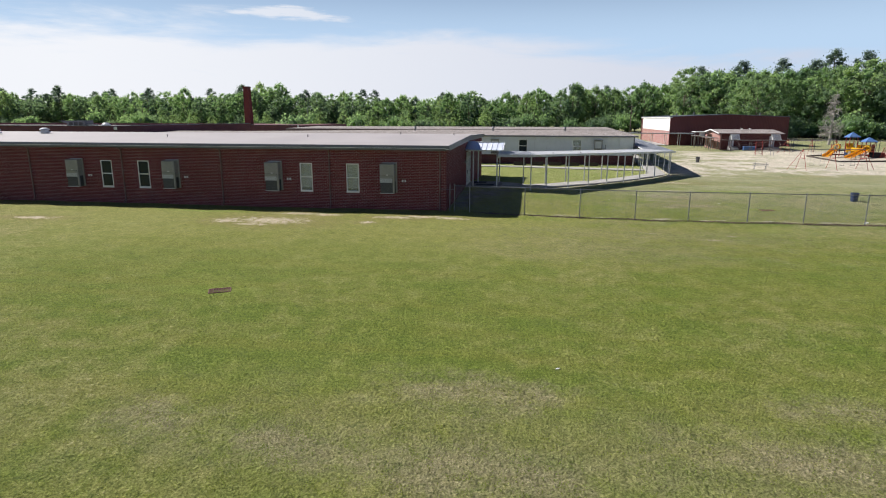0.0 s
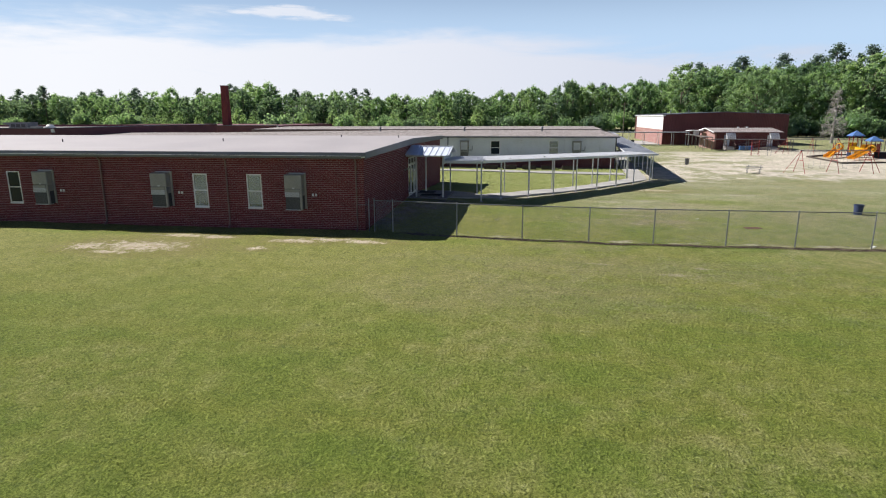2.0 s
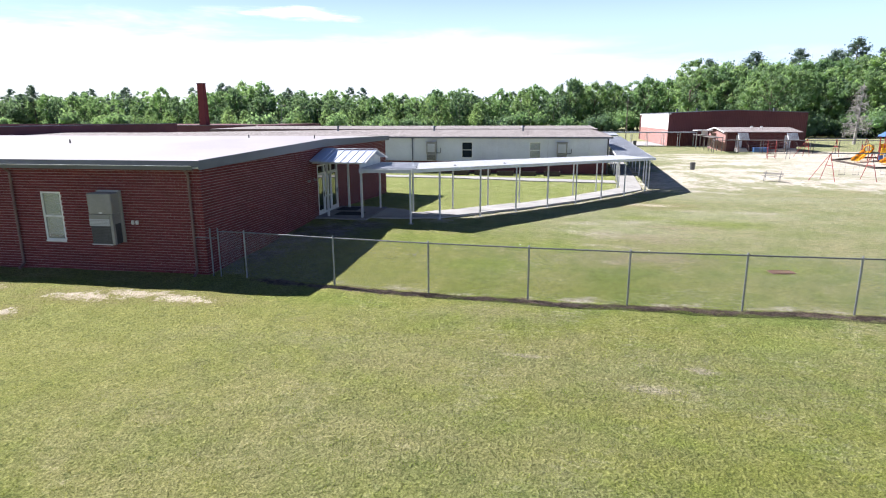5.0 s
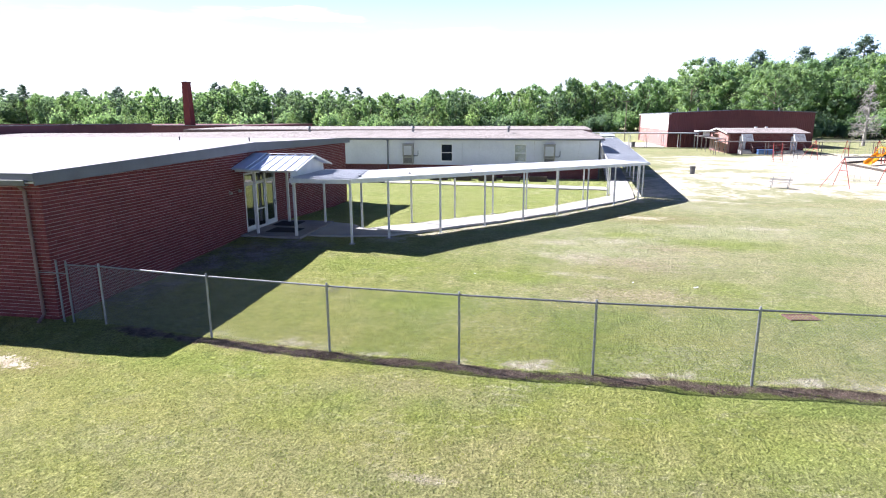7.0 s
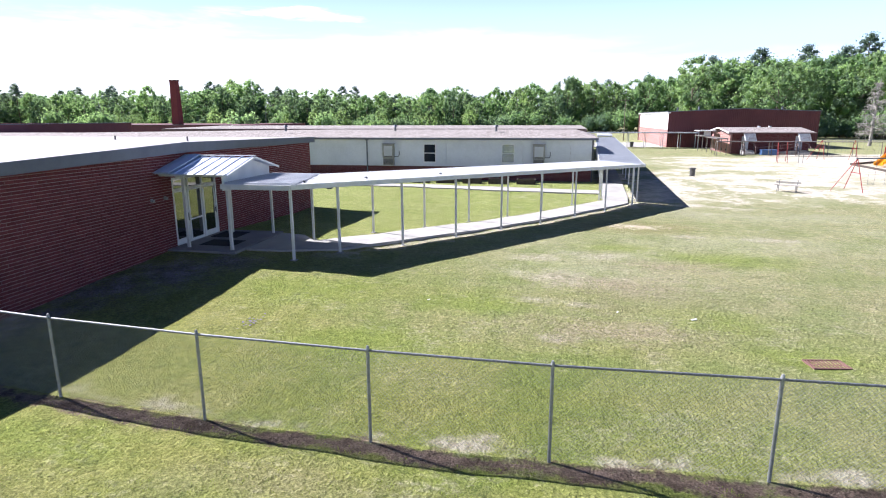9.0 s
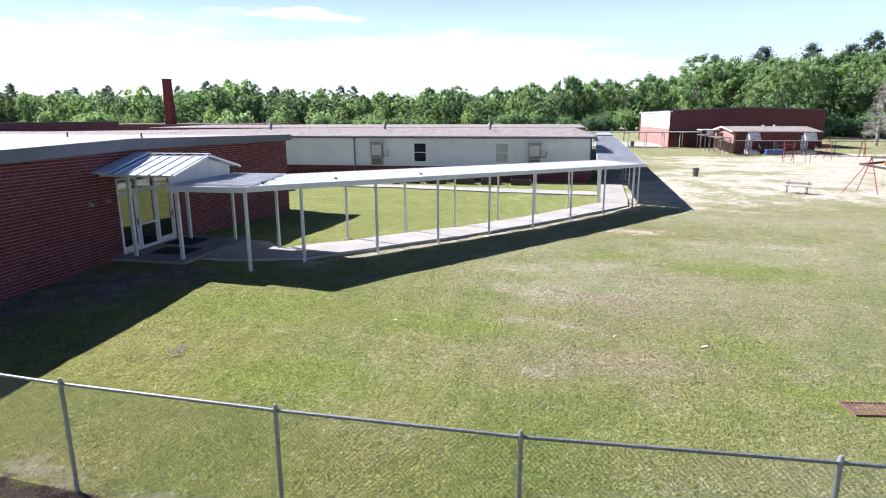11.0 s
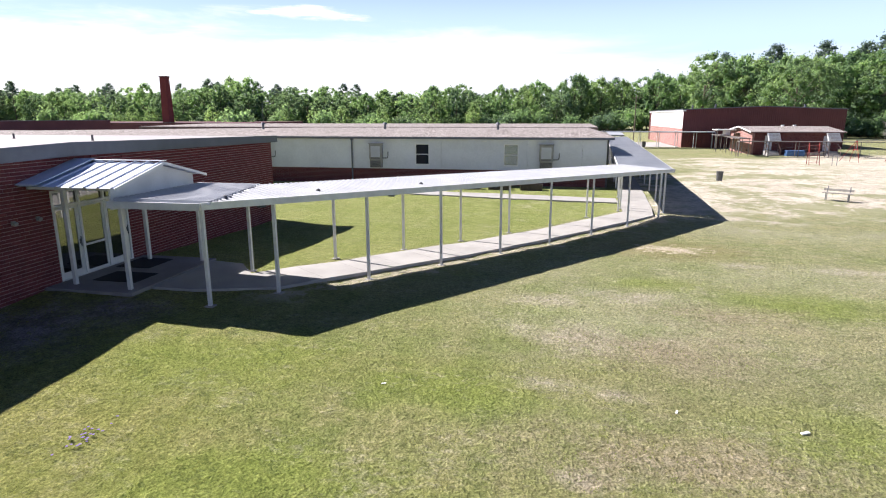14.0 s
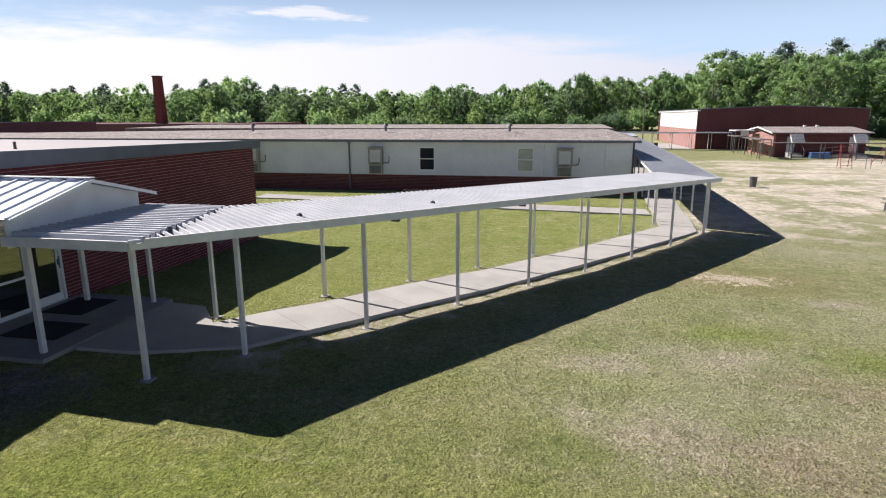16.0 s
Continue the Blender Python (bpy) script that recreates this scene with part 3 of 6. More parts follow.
# ---- ground ----
def lines(near0, near1, step, far):
    inner = list(np.arange(near0, near1 + 0.01, step))
    return [near0 - f for f in far[::-1]] + inner + [near1 + f for f in far]


def build_ground():
    far = [10, 30, 80, 180, 400, 900, 2000]
    xs, ys = lines(-40, 40, 0.4, far), lines(-10, 70, 0.4, far)
    verts = [(x, y, float(rise(x, y)) if -40 <= x <= 40 and -10 <= y <= 70 else 0.0) for y in ys for x in xs]
    w = len(xs)
    faces = [(j * w + i, j * w + i + 1, (j + 1) * w + i + 1, (j + 1) * w + i) for j in range(len(ys) - 1) for i in range(w - 1)]
    me = bpy.data.meshes.new("ground")
    me.from_pydata(verts, [], faces)
    me.materials.append(M_GROUND)
    me.polygons.foreach_set("use_smooth", [True] * len(me.polygons))
    tagged(new("ground", me), "mown green lawn with dry patches, bare sand and mulch", "lawn", kind="structure")


build_ground()


# ---- school building ----
def prism_x(bm, poly, x0, x1):
    """A prism along x over a polygon of (y, z)."""
    a = [bm.verts.new((x0, y, z)) for y, z in poly]
    b = [bm.verts.new((x1, y, z)) for y, z in poly]
    k = len(poly)
    bm.faces.new(a)
    bm.faces.new(b[::-1])
    for i in range(k):
        bm.faces.new((a[i], b[i], b[(i + 1) % k], a[(i + 1) % k]))
    bmesh.ops.recalc_face_normals(bm, faces=bm.faces[:])


def cells(u0, u1, z0, z1, holes):
    """The rectangles of a wall that are left beside its openings."""
    us = sorted({u0, u1, *[h[0] for h in holes], *[h[1] for h in holes]})
    out = []
    for a, b in zip(us, us[1:]):
        zs = z0
        for h in sorted((h for h in holes if h[0] <= a + 1e-6 and h[1] >= b - 1e-6), key=lambda h: h[2]):
            if h[2] > zs:
                out.append((a, b, zs, h[2]))
            zs = h[3]
        if zs < z1:
            out.append((a, b, zs, z1))
    return out


COURSE, BRICK, JOINT = 0.098, 0.285, 0.014
WALL_PARTS = []


def brick_wall(parent, origin, along, out, length, z0, top, holes, singles=None, thick=0.25, ends=(0.0, 0.014)):
    """A mortar wall with openings and proud bricks. top: height as a function of the distance along it."""
    o, u, n = Vector((*origin, 0)), Vector((*along, 0)), Vector((*out, 0))
    peak = max(top(0), top(length), top(length * 0.45))
    bm = bmesh.new()
    for a, b, za, zb in cells(ends[0], length - ends[1], z0, min(top(0), top(length)), holes):
        quad = [o + u * a - n * 0.014, o + u * b - n * 0.014, o + u * b - n * thick, o + u * a - n * thick]
        slab(bm, [(q.x, q.y) for q in quad], za, zb)
    if peak > min(top(0), top(length)) + 0.01:
        ks = [ends[0] + (length - ends[0] - ends[1]) * i / 24 for i in range(25)]
        for a, b in zip(ks, ks[1:]):
            quad = [o + u * a - n * 0.014, o + u * b - n * 0.014, o + u * b - n * thick, o + u * a - n * thick]
            za, zb = min(top(0), top(length)), min(top(a), top(b))
            if zb > za + 0.005:
                slab(bm, [(q.x, q.y) for q in quad], za, zb)
    wall = part("wall", bm, M_MORTAR, parent, "dark red brick wall with pale joints")
    verts, faces, single = [], [], []
    rng = random.Random(7)
    row, z = 0, z0
    while z + COURSE < peak + 0.02:
        s = -BRICK / 2 if row % 2 else 0.0
        while s < length:
            a, b = max(s, 0) + JOINT / 2, min(s + BRICK, length) - JOINT / 2
            za, zb = z + JOINT / 2, z + COURSE - JOINT / 2
            s += BRICK
            if b - a < 0.04 or zb > min(top(a), top(b)):
                continue
            pieces = [(a, b)]
            for h in holes:
                if h[2] < zb and h[3] > za:
                    cut = []
                    for p, q in pieces:
                        if h[1] <= p or h[0] >= q:
                            cut.append((p, q))
                        else:
                            if h[0] - p > 0.05:
                                cut.append((p, h[0]))
                            if q - h[1] > 0.05:
                                cut.append((h[1], q))
                    pieces = cut
            for p, q in pieces:
                if singles and singles[0] < p and q < singles[1] and q - p > BRICK - JOINT - 0.01 and len(single) < 300:
                    single.append(((p + q) / 2, (za + zb) / 2))
                    continue
                d = rng.uniform(-0.002, 0.003)
                k = len(verts)
                for w in (d, -0.013):
                    for uu, zz in ((p, za), (q, za), (q, zb), (p, zb)):
                        e = 0.003 if w == d else 0.0
                        uu += e if uu == p else -e
                        v = o + u * uu + n * w
                        verts.append((v.x, v.y, zz + (e if zz == za else -e)))
                faces += [(k, k + 1, k + 2, k + 3), (k, k + 4, k + 5, k + 1), (k + 1, k + 5, k + 6, k + 2), (k + 2, k + 6, k + 7, k + 3), (k + 3, k + 7, k + 4, k)]
        z += COURSE
        row += 1
    me = bpy.data.meshes.new("brickwork")
    me.from_pydata(verts, [], faces)
    me.materials.append(M_BRICKS)
    ob = new("brickwork", me)
    ob.parent = wall
    tagged(ob, kind="stuff")
    WALL_PARTS.append((wall, o, u, n, single))
    return wall


def window(parent, x, y, z0, z1, w, blind=0.5, name="window", glaze=None):
    """A double-hung window in a wall that faces -y."""
    win = boxpart(name, M_WHITE, parent, x - w / 2, x + w / 2, y - 0.03, y + 0.05, z0 - 0.05, z0, label="white double-hung window")
    for a, b, c, d in ((-w / 2, -w / 2 + 0.06, z0, z1), (w / 2 - 0.06, w / 2, z0, z1), (-w / 2 + 0.06, w / 2 - 0.06, z1 - 0.06, z1), (-w / 2 + 0.06, w / 2 - 0.06, z0, z0 + 0.06)):
        boxpart("frame", M_WHITE, win, x + a, x + b, y + 0.012, y + 0.08, c, d)
    mid = (z0 + z1) / 2
    boxpart("meeting_rail", M_WHITE, win, x - w / 2 + 0.06, x + w / 2 - 0.06, y + 0.006, y + 0.07, mid - 0.03, mid + 0.03)
    for za, zb, yy in ((z0 + 0.06, mid - 0.03, 0.035), (mid + 0.03, z1 - 0.06, 0.05)):
        p = boxpart("pane", glaze or (M_GLASS if blind >= 0.9 or yy > 0.04 else M_SKYPANE), win, x - w / 2 + 0.06, x + w / 2 - 0.06, y + yy, y + yy + 0.006, za, zb)
        p.visible_shadow = False
    if blind:
        zb = z1 - 0.06 - blind * (z1 - z0 - 0.12)
        boxpart("blind", M_BLIND, win, x - w / 2 + 0.05, x + w / 2 - 0.05, y + 0.10, y + 0.115, zb, z1 - 0.05, label="pale lowered blind")
    return win


def air_conditioner(x, y, z0, z1, group):
    """A wall-hung unit: plain upper cabinet, service panel and slats over a dark grille, with a pale corner rail."""
    ac = thing("air_conditioner", "weathered grey-beige wall air conditioner with dark grilles", "air conditioner", group, at=(x, y, z0))
    h = z1 - z0
    z1, z2, z3 = 0.36 * h, 0.50 * h, 0.60 * h
    boxpart("filler_panel", M_AC, ac, -0.46, 0.50, -0.05, -0.002, 0.02, h + 0.07)
    boxpart("flashing", M_GREYROOF, ac, -0.34, 0.50, -0.12, -0.05, h + 0.02, h + 0.075, label="grey sheet-metal flashing")
    cab = boxpart("cabinet", M_AC, ac, -0.52, 0.42, -0.46, -0.05, z3, h, bevel=0.03)
    boxpart("badge", M_TRIM, cab, -0.09, 0.03, -0.467, -0.46, z3 + 0.02, z3 + 0.07)
    boxpart("service_panel", M_AC, ac, -0.505, 0.30, -0.475, -0.05, z2, z3 - 0.012, bevel=0.008)
    for k in range(5):
        boxpart("slat", M_SHEET, ac, -0.50, 0.29, -0.485, -0.44, z1 + 0.02 + k * (z2 - z1) / 5, z1 + 0.06 + k * (z2 - z1) / 5)
    boxpart("slat_back", M_GRILLE, ac, -0.50, 0.29, -0.43, -0.05, z1, z2 - 0.005)
    low = boxpart("lower_box", M_GRILLE, ac, -0.48, 0.29, -0.455, -0.05, 0.03, z1 - 0.005)
    for i in range(11):
        boxpart("grille_bar", M_BIN, low, -0.46, 0.27, -0.468, -0.456, 0.05 + i * (z1 - 0.08) / 11, 0.068 + i * (z1 - 0.08) / 11)
    boxpart("corner_rail", M_AC, ac, 0.305, 0.42, -0.475, -0.36, 0.0, z3 - 0.012, bevel=0.012)
    boxpart("bottom_rail", M_SHEET, ac, -0.51, 0.304, -0.475, -0.05, -0.01, 0.028)
    boxpart("side_panel", M_AC, ac, 0.385, 0.405, -0.355, -0.05, z1 + 0.08, z3 - 0.012)
    boxpart("side_grille", M_GRILLE, ac, 0.375, 0.395, -0.355, -0.06, 0.02, z1 + 0.075)
    return ac


WIN_X = [-29.3, -26.55, -15.1, -12.02]
AC_X = [-31.5, -24.4, -17.2, -9.62]
FRONT, SIDE, BACK, LEFT = 33.39, -6.02, 56.75, -64.0
RIDGE = 44.5
DOOR_Y0, DOOR_Y1, DOOR_Z0, DOOR_Z1 = 43.72, 46.62, 0.50, 3.05


def rake(y):
    return 3.80 + 0.25 * (y - FRONT) / (RIDGE - FRONT) if y < RIDGE else 4.05 - 0.16 * (y - RIDGE) / (BACK - RIDGE)


def build_school():
    s = thing("school_building", "long single-storey red brick school building with flat pale roof", "building", at=(-30, 45, 0))
    s.matrix_world = Matrix()
    holes = [(x - LEFT - 0.42, x - LEFT + 0.42, 1.06, 2.88) for x in WIN_X]
    brick_wall(s, (LEFT, FRONT), (1, 0), (0, -1), SIDE - LEFT, -0.06, lambda q: 3.86, holes, (SIDE - LEFT - 2.75, SIDE - LEFT - 0.15))
    brick_wall(s, (SIDE, FRONT), (0, 1), (1, 0), BACK - FRONT, -0.06, lambda q: rake(FRONT + q) + 0.04, [(DOOR_Y0 - FRONT, DOOR_Y1 - FRONT, -0.06, DOOR_Z1)], ends=(0.255, 0.014))
    bm = bmesh.new()
    box(bm, LEFT, SIDE - 0.26, BACK - 0.25, BACK, -0.1, 3.82)
    box(bm, LEFT, LEFT + 0.25, FRONT + 0.26, BACK - 0.26, -0.1, 3.82)
    part("rear_wall", bm, M_BRICKFAR, s)
    for x, low in zip(WIN_X, (0.0, 0.0, 0.90, 0.92)):
        window(s, x, FRONT, 1.10, 2.88, 0.84, low, glaze=None if low else M_SKYPANE)
    # roof: two low slopes of pale membrane, a metal edge all round
    y0, y1, x1 = FRONT - 0.32, BACK + 0.25, SIDE + 0.18
    bm = bmesh.new()
    prism_x(bm, [(y0, 3.93), (RIDGE, 4.19), (y1, 4.01), (y1, 4.12), (RIDGE, 4.33), (y0, 4.04)], LEFT - 0.3, x1)
    part("roof", bm, M_ROOF, s, "pale membrane roof")
    bm = bmesh.new()
    prism_x(bm, [(y0, 3.75), (RIDGE, 3.97), (y1, 3.84), (y1, 4.15), (RIDGE, 4.36), (y0, 4.07)], x1, x1 + 0.05)
    part("side_fascia", bm, M_FASCIA, s, "grey-blue metal edge")
    bm = bmesh.new()
    box(bm, LEFT - 0.3, x1 + 0.05, y0 - 0.05, y0, 3.86, 4.06)
    part("front_fascia", bm, M_FASCIA, s, "grey-blue metal edge")
    bm = bmesh.new()
    prism_x(bm, [(y0 - 0.14, 3.885), (y0 - 0.11, 3.75), (y0 + 0.02, 3.75), (y0 + 0.02, 3.77), (y0 - 0.095, 3.77), (y0 - 0.125, 3.885)], LEFT - 0.3, SIDE + 0.02)
    part("gutter", bm, M_FASCIA, s)
    boxpart("gutter_lip", M_TRIM, s, LEFT - 0.3, SIDE + 0.02, y0 - 0.15, y0 - 0.118, 3.885, 3.90)
    boxpart("soffit", M_TRIM, s, LEFT - 0.3, x1, y0, FRONT - 0.004, 3.80, 3.84)
    for x in (-35.1, -28.05, -20.9, -13.52, -6.42):
        bm = bmesh.new()
        rod(bm, (x, FRONT - 0.30, 3.78), (x, FRONT - 0.07, 3.58), 0.04, 8)
        rod(bm, (x, FRONT - 0.07, 3.60), (x, FRONT - 0.07, 0.16), 0.045, 8)
        rod(bm, (x, FRONT - 0.07, 0.18), (x + 0.05, FRONT - 0.34, 0.05), 0.045, 8)
        for z in (0.9, 2.2, 3.3):
            box(bm, x - 0.07, x + 0.07, FRONT - 0.03, FRONT - 0.006, z, z + 0.04)
        part("downspout", bm, M_PIPE, s, "brown metal downspout")
    for x in AC_X:
        for dx in (0.80, 0.97):
            boxpart("outlet_box", M_TRIM, s, x + dx, x + dx + 0.09, FRONT - 0.06, FRONT - 0.004, 1.78, 1.92)
    for x, y in ((-7.5, 47.2), (-18.0, 41.2), (-29.0, 40.0), (-12.5, 49.0)):
        z = rake(y) + 0.24
        bm = bmesh.new()
        rod(bm, (x, y, z - 0.1), (x, y, z + 0.22), 0.035, 8)
        rod(bm, (x, y, z - 0.05), (x, y, z + 0.05), 0.08, 10, 0.04)
        part("vent_pipe", bm, M_BIN, s, "dark roof vent pipe")
    for x, y in ((-43.1, 43.6), (-46.2, 41.8)):
        z = rake(y) + 0.2
        bm = bmesh.new()
        rod(bm, (x, y, z - 0.05), (x, y, z + 0.16), 0.30, 14)
        rod(bm, (x, y, z + 0.16), (x, y, z + 0.27), 0.46, 14, 0.42)
        rod(bm, (x, y, z + 0.27), (x, y, z + 0.40), 0.27, 14)
        rod(bm, (x, y, z + 0.40), (x, y, z + 0.50), 0.42, 14, 0.36)
        rod(bm, (x, y, z + 0.50), (x, y, z + 0.58), 0.30, 14, 0.12)
        part("roof_fan", bm, M_SHEET, s, "round white roof exhaust fan")
    # entrance: three glazed bays with a transom
    d = boxpart("door", M_ALU, s, SIDE - 0.14, SIDE + 0.02, DOOR_Y0, DOOR_Y1, DOOR_Z0 - 0.14, DOOR_Z0, label="glazed double entrance door in white aluminium")
    ys = [DOOR_Y0, DOOR_Y0 + 0.96, DOOR_Y0 + 1.92, DOOR_Y1]
    for y in ys:
        a = min(max(y - 0.035, DOOR_Y0), DOOR_Y1 - 0.07)
        boxpart("frame", M_WHITE, d, SIDE - 0.13, SIDE + 0.015, a, a + 0.07, DOOR_Z0, DOOR_Z1)
    for z in (2.56, DOOR_Z1 - 0.07):
        boxpart("frame", M_WHITE, d, SIDE - 0.12, SIDE + 0.005, DOOR_Y0 + 0.07, DOOR_Y1 - 0.07, z, z + 0.07)
    for bay, (a, b) in enumerate(zip(ys, ys[1:])):
        a, b = a + 0.04, b - 0.04
        st = 0.05 if bay == 1 else 0.10
        bars = [(a, a + st, 0.5, 2.54), (b - st, b, 0.5, 2.54), (a + st, b - st, 0.5, 0.56 if bay == 1 else 0.68), (a + st, b - st, 2.48, 2.54)]
        split_z = [(bars[2][3], 2.48)]
        if bay == 1:
            bars.append((a + st, b - st, 1.30, 1.36))
            split_z = [(0.56, 1.30), (1.36, 2.48)]
        bm = bmesh.new()
        for p, q, za, zb in bars:
            box(bm, SIDE - 0.09, SIDE - 0.03, p, q, za, zb)
        part("fixed_frame" if bay == 1 else "leaf", bm, M_WHITE, d)
        for za, zb in split_z:
            boxpart("pane", M_TINT, d, SIDE - 0.065, SIDE - 0.055, a + st, b - st, za, zb)
        boxpart("transom_pane", M_TINT, d, SIDE - 0.065, SIDE - 0.055, a, b, 2.64, DOOR_Z1 - 0.08)
        if bay != 1:
            rodpart("handle", M_GALV, d, (SIDE - 0.0, b - 0.05, 1.32), (SIDE - 0.0, b - 0.05, 1.62), 0.018)
            boxpart("lock_plate", M_GRILLE, d, SIDE - 0.03, SIDE - 0.022, b - 0.085, b - 0.015, 1.40, 1.55)
    for y in (42.42, 43.16):
        lamp = boxpart("wall_lamp", M_AC, s, SIDE + 0.018, SIDE + 0.06, y, y + 0.11, 2.33, 2.44)
        bm = bmesh.new()
        rod(bm, (SIDE + 0.06, y + 0.055, 2.39), (SIDE + 0.13, y + 0.055, 2.36), 0.045, 12, 0.06)
        part("lamp_head", bm, M_AC, lamp, "small round dull lamp head")
    # added dark box behind the doors, coloured with the lobby's gloom
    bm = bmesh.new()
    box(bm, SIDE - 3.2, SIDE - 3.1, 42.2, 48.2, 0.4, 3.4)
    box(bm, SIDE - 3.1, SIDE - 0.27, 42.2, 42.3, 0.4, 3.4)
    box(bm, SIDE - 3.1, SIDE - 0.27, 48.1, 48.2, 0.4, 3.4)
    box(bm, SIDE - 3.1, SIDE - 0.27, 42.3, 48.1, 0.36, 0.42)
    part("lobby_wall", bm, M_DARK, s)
    return s


build_school()
for x in AC_X:
    air_conditioner(x, FRONT, 1.10, 2.92, "wall units of the long wall")


# ---- pavement ----
D, NRM = Vector((0.6, 0.8, 0)), Vector((0.8, -0.6, 0))
P1 = Vector((0.18, 44.55, 0))


def walk_at(s, off):
    """A place along the diagonal walk, off metres towards its open side."""
    v = P1 + D * s + NRM * off
    return v.x, v.y


def build_pavement():
    p = thing("pavement", "pale concrete walks with joints, in the sun and shade", "pavement", kind="structure")
    top = lambda x, y: bed(x, y) + 0.075
    low = lambda x, y: bed(x, y) - 0.2

    def piece(poly):
        bm = bmesh.new()
        slab(bm, poly, low, top)
        part("slab", bm, M_CONC, p)

    # diagonal walk: from the entrance to the far corner
    outer, inner, n, s0, s1 = -0.20, -1.97, 14, 0.1, 21.2
    for i in range(n):
        a, b = s0 + (s1 - s0) * i / n + 0.005, s0 + (s1 - s0) * (i + 1) / n - 0.005
        piece([walk_at(a, inner), walk_at(a, outer), walk_at(b, outer), walk_at(b, inner)])
    x0, y0 = walk_at(s0, outer)
    x1, y1 = walk_at(s0, inner)
    piece([(x0, y0), (x1, y1), (-2.2, 46.85), (-3.25, 46.85), (-3.25, 43.85), (-2.0, 43.9), (-0.95, 44.25)])
    # walk behind, towards the pale building and past it
    xa, ya = walk_at(21.22, outer)
    xb, yb = walk_at(21.22, inner)
    piece([(xb, yb), (xa, ya), (13.1, 64.6), (11.45, 64.6)])
    for i in range(20):
        y = 64.63 + i * 2.4
        x, d = 11.45 + 0.063 * (y - 64.6), 0.063 * 2.37
        piece([(x, y), (x + 1.65, y), (x + 1.65 + d, y + 2.37), (x + d, y + 2.37)])
    # path along the pale building
    for i in range(12):
        x = 11.40 - i * 2.0
        piece([(x - 1.99, 67.9 + 0.2 * i), (x - 1.99, 66.25 + 0.2 * i), (x, 66.05 + 0.2 * i), (x, 67.7 + 0.2 * i)])
    piece([(13.0, 131.6), (27.3, 131.6), (27.3, 150.0), (13.0, 150.0)])
    bm = bmesh.new()
    slab(bm, [(SIDE + 0.01, 43.1), (-3.3, 43.1), (-3.3, 47.1), (SIDE + 0.01, 47.1)], 0.0, 0.47)
    part("entrance_slab", bm, M_SLAB, p, "raised grey-brown concrete entrance slab")
    return p


build_pavement()
for y0, y1, x0, x1 in ((44.0, 45.0, -5.3, -3.9), (45.5, 46.7, -5.75, -4.6)):
    bm = bmesh.new()
    box(bm, x0, x1, y0, y1, 0.474, 0.49, bevel=0.004)
    tagged(part("door_mat", bm, M_BLACK), "black rubber door mat on the entrance slab", "door mat", "mats at the entrance")


# ---- covered walk ----
def sheet(bm, o, u, v, lu, lv, pitch=0.25, depth=0.06, z=lambda s: 0.0, prof=((0.0, 0.0), (0.56, 0.0), (0.66, 1.0), (0.90, 1.0))):
    """Ribbed sheet metal: ribs run along v, one every pitch along u."""
    o, u, v = Vector(o), Vector(u), Vector(v)
    pts = []
    k = 0
    while k * pitch < lu:
        for f, h in prof:
            s = (k + f) * pitch
            if s <= lu:
                pts.append((s, h * depth))
        k += 1
    pts.append((lu, 0.0))
    rows = [[bm.verts.new(o + u * s + v * w + Vector((0, 0, h + z(s) + dz))) for w in (0.0, lv)] for dz in (0.0,) for s, h in pts]
    for a, b in zip(rows, rows[1:]):
        bm.faces.new((a[0], b[0], b[1], a[1]))
    return rows


def cut(bm, point, normal):
    bmesh.ops.bisect_plane(bm, geom=bm.verts[:] + bm.edges[:] + bm.faces[:], plane_co=point, plane_no=normal, clear_outer=True)


def under(s):
    """Height of the underside of the edge beam along the diagonal walk, which falls with the ground."""
    return 2.76 - 0.0256 * s


ZB = 2.79   # the same at the entrance
POST_S = [-1.9] + [3.03 * i - 0.05 for i in range(8)]


def beam(bm, a, b, za, zb, h, w):
    """A straight edge beam from a to b with its underside at za and zb."""
    a, b = Vector((a[0], a[1], 0)), Vector((b[0], b[1], 0))
    n = Vector((-(b - a).y, (b - a).x, 0)).normalized() * w / 2
    vs = [bm.verts.new(p + k * n + Vector((0, 0, zz))) for p, z in ((a, za), (b, zb)) for k in (-1, 1) for zz in (z, z + h)]
    for f in ((0, 1, 3, 2), (4, 6, 7, 5), (0, 4, 5, 1), (2, 3, 7, 6), (1, 5, 7, 3), (0, 2, 6, 4)):
        bm.faces.new([vs[i] for i in f])
    bmesh.ops.recalc_face_normals(bm, faces=bm.faces[:])


def post(parent, x, y, top, size=0.085):
    z = rise(x, y)
    p = boxpart("post", M_ALU, parent, x - size / 2, x + size / 2, y - size / 2, y + size / 2, z - 0.1, top)
    boxpart("foot", M_CONC, p, x - 0.11, x + 0.11, y - 0.11, y + 0.11, z - 0.1, z + 0.02)
    return p


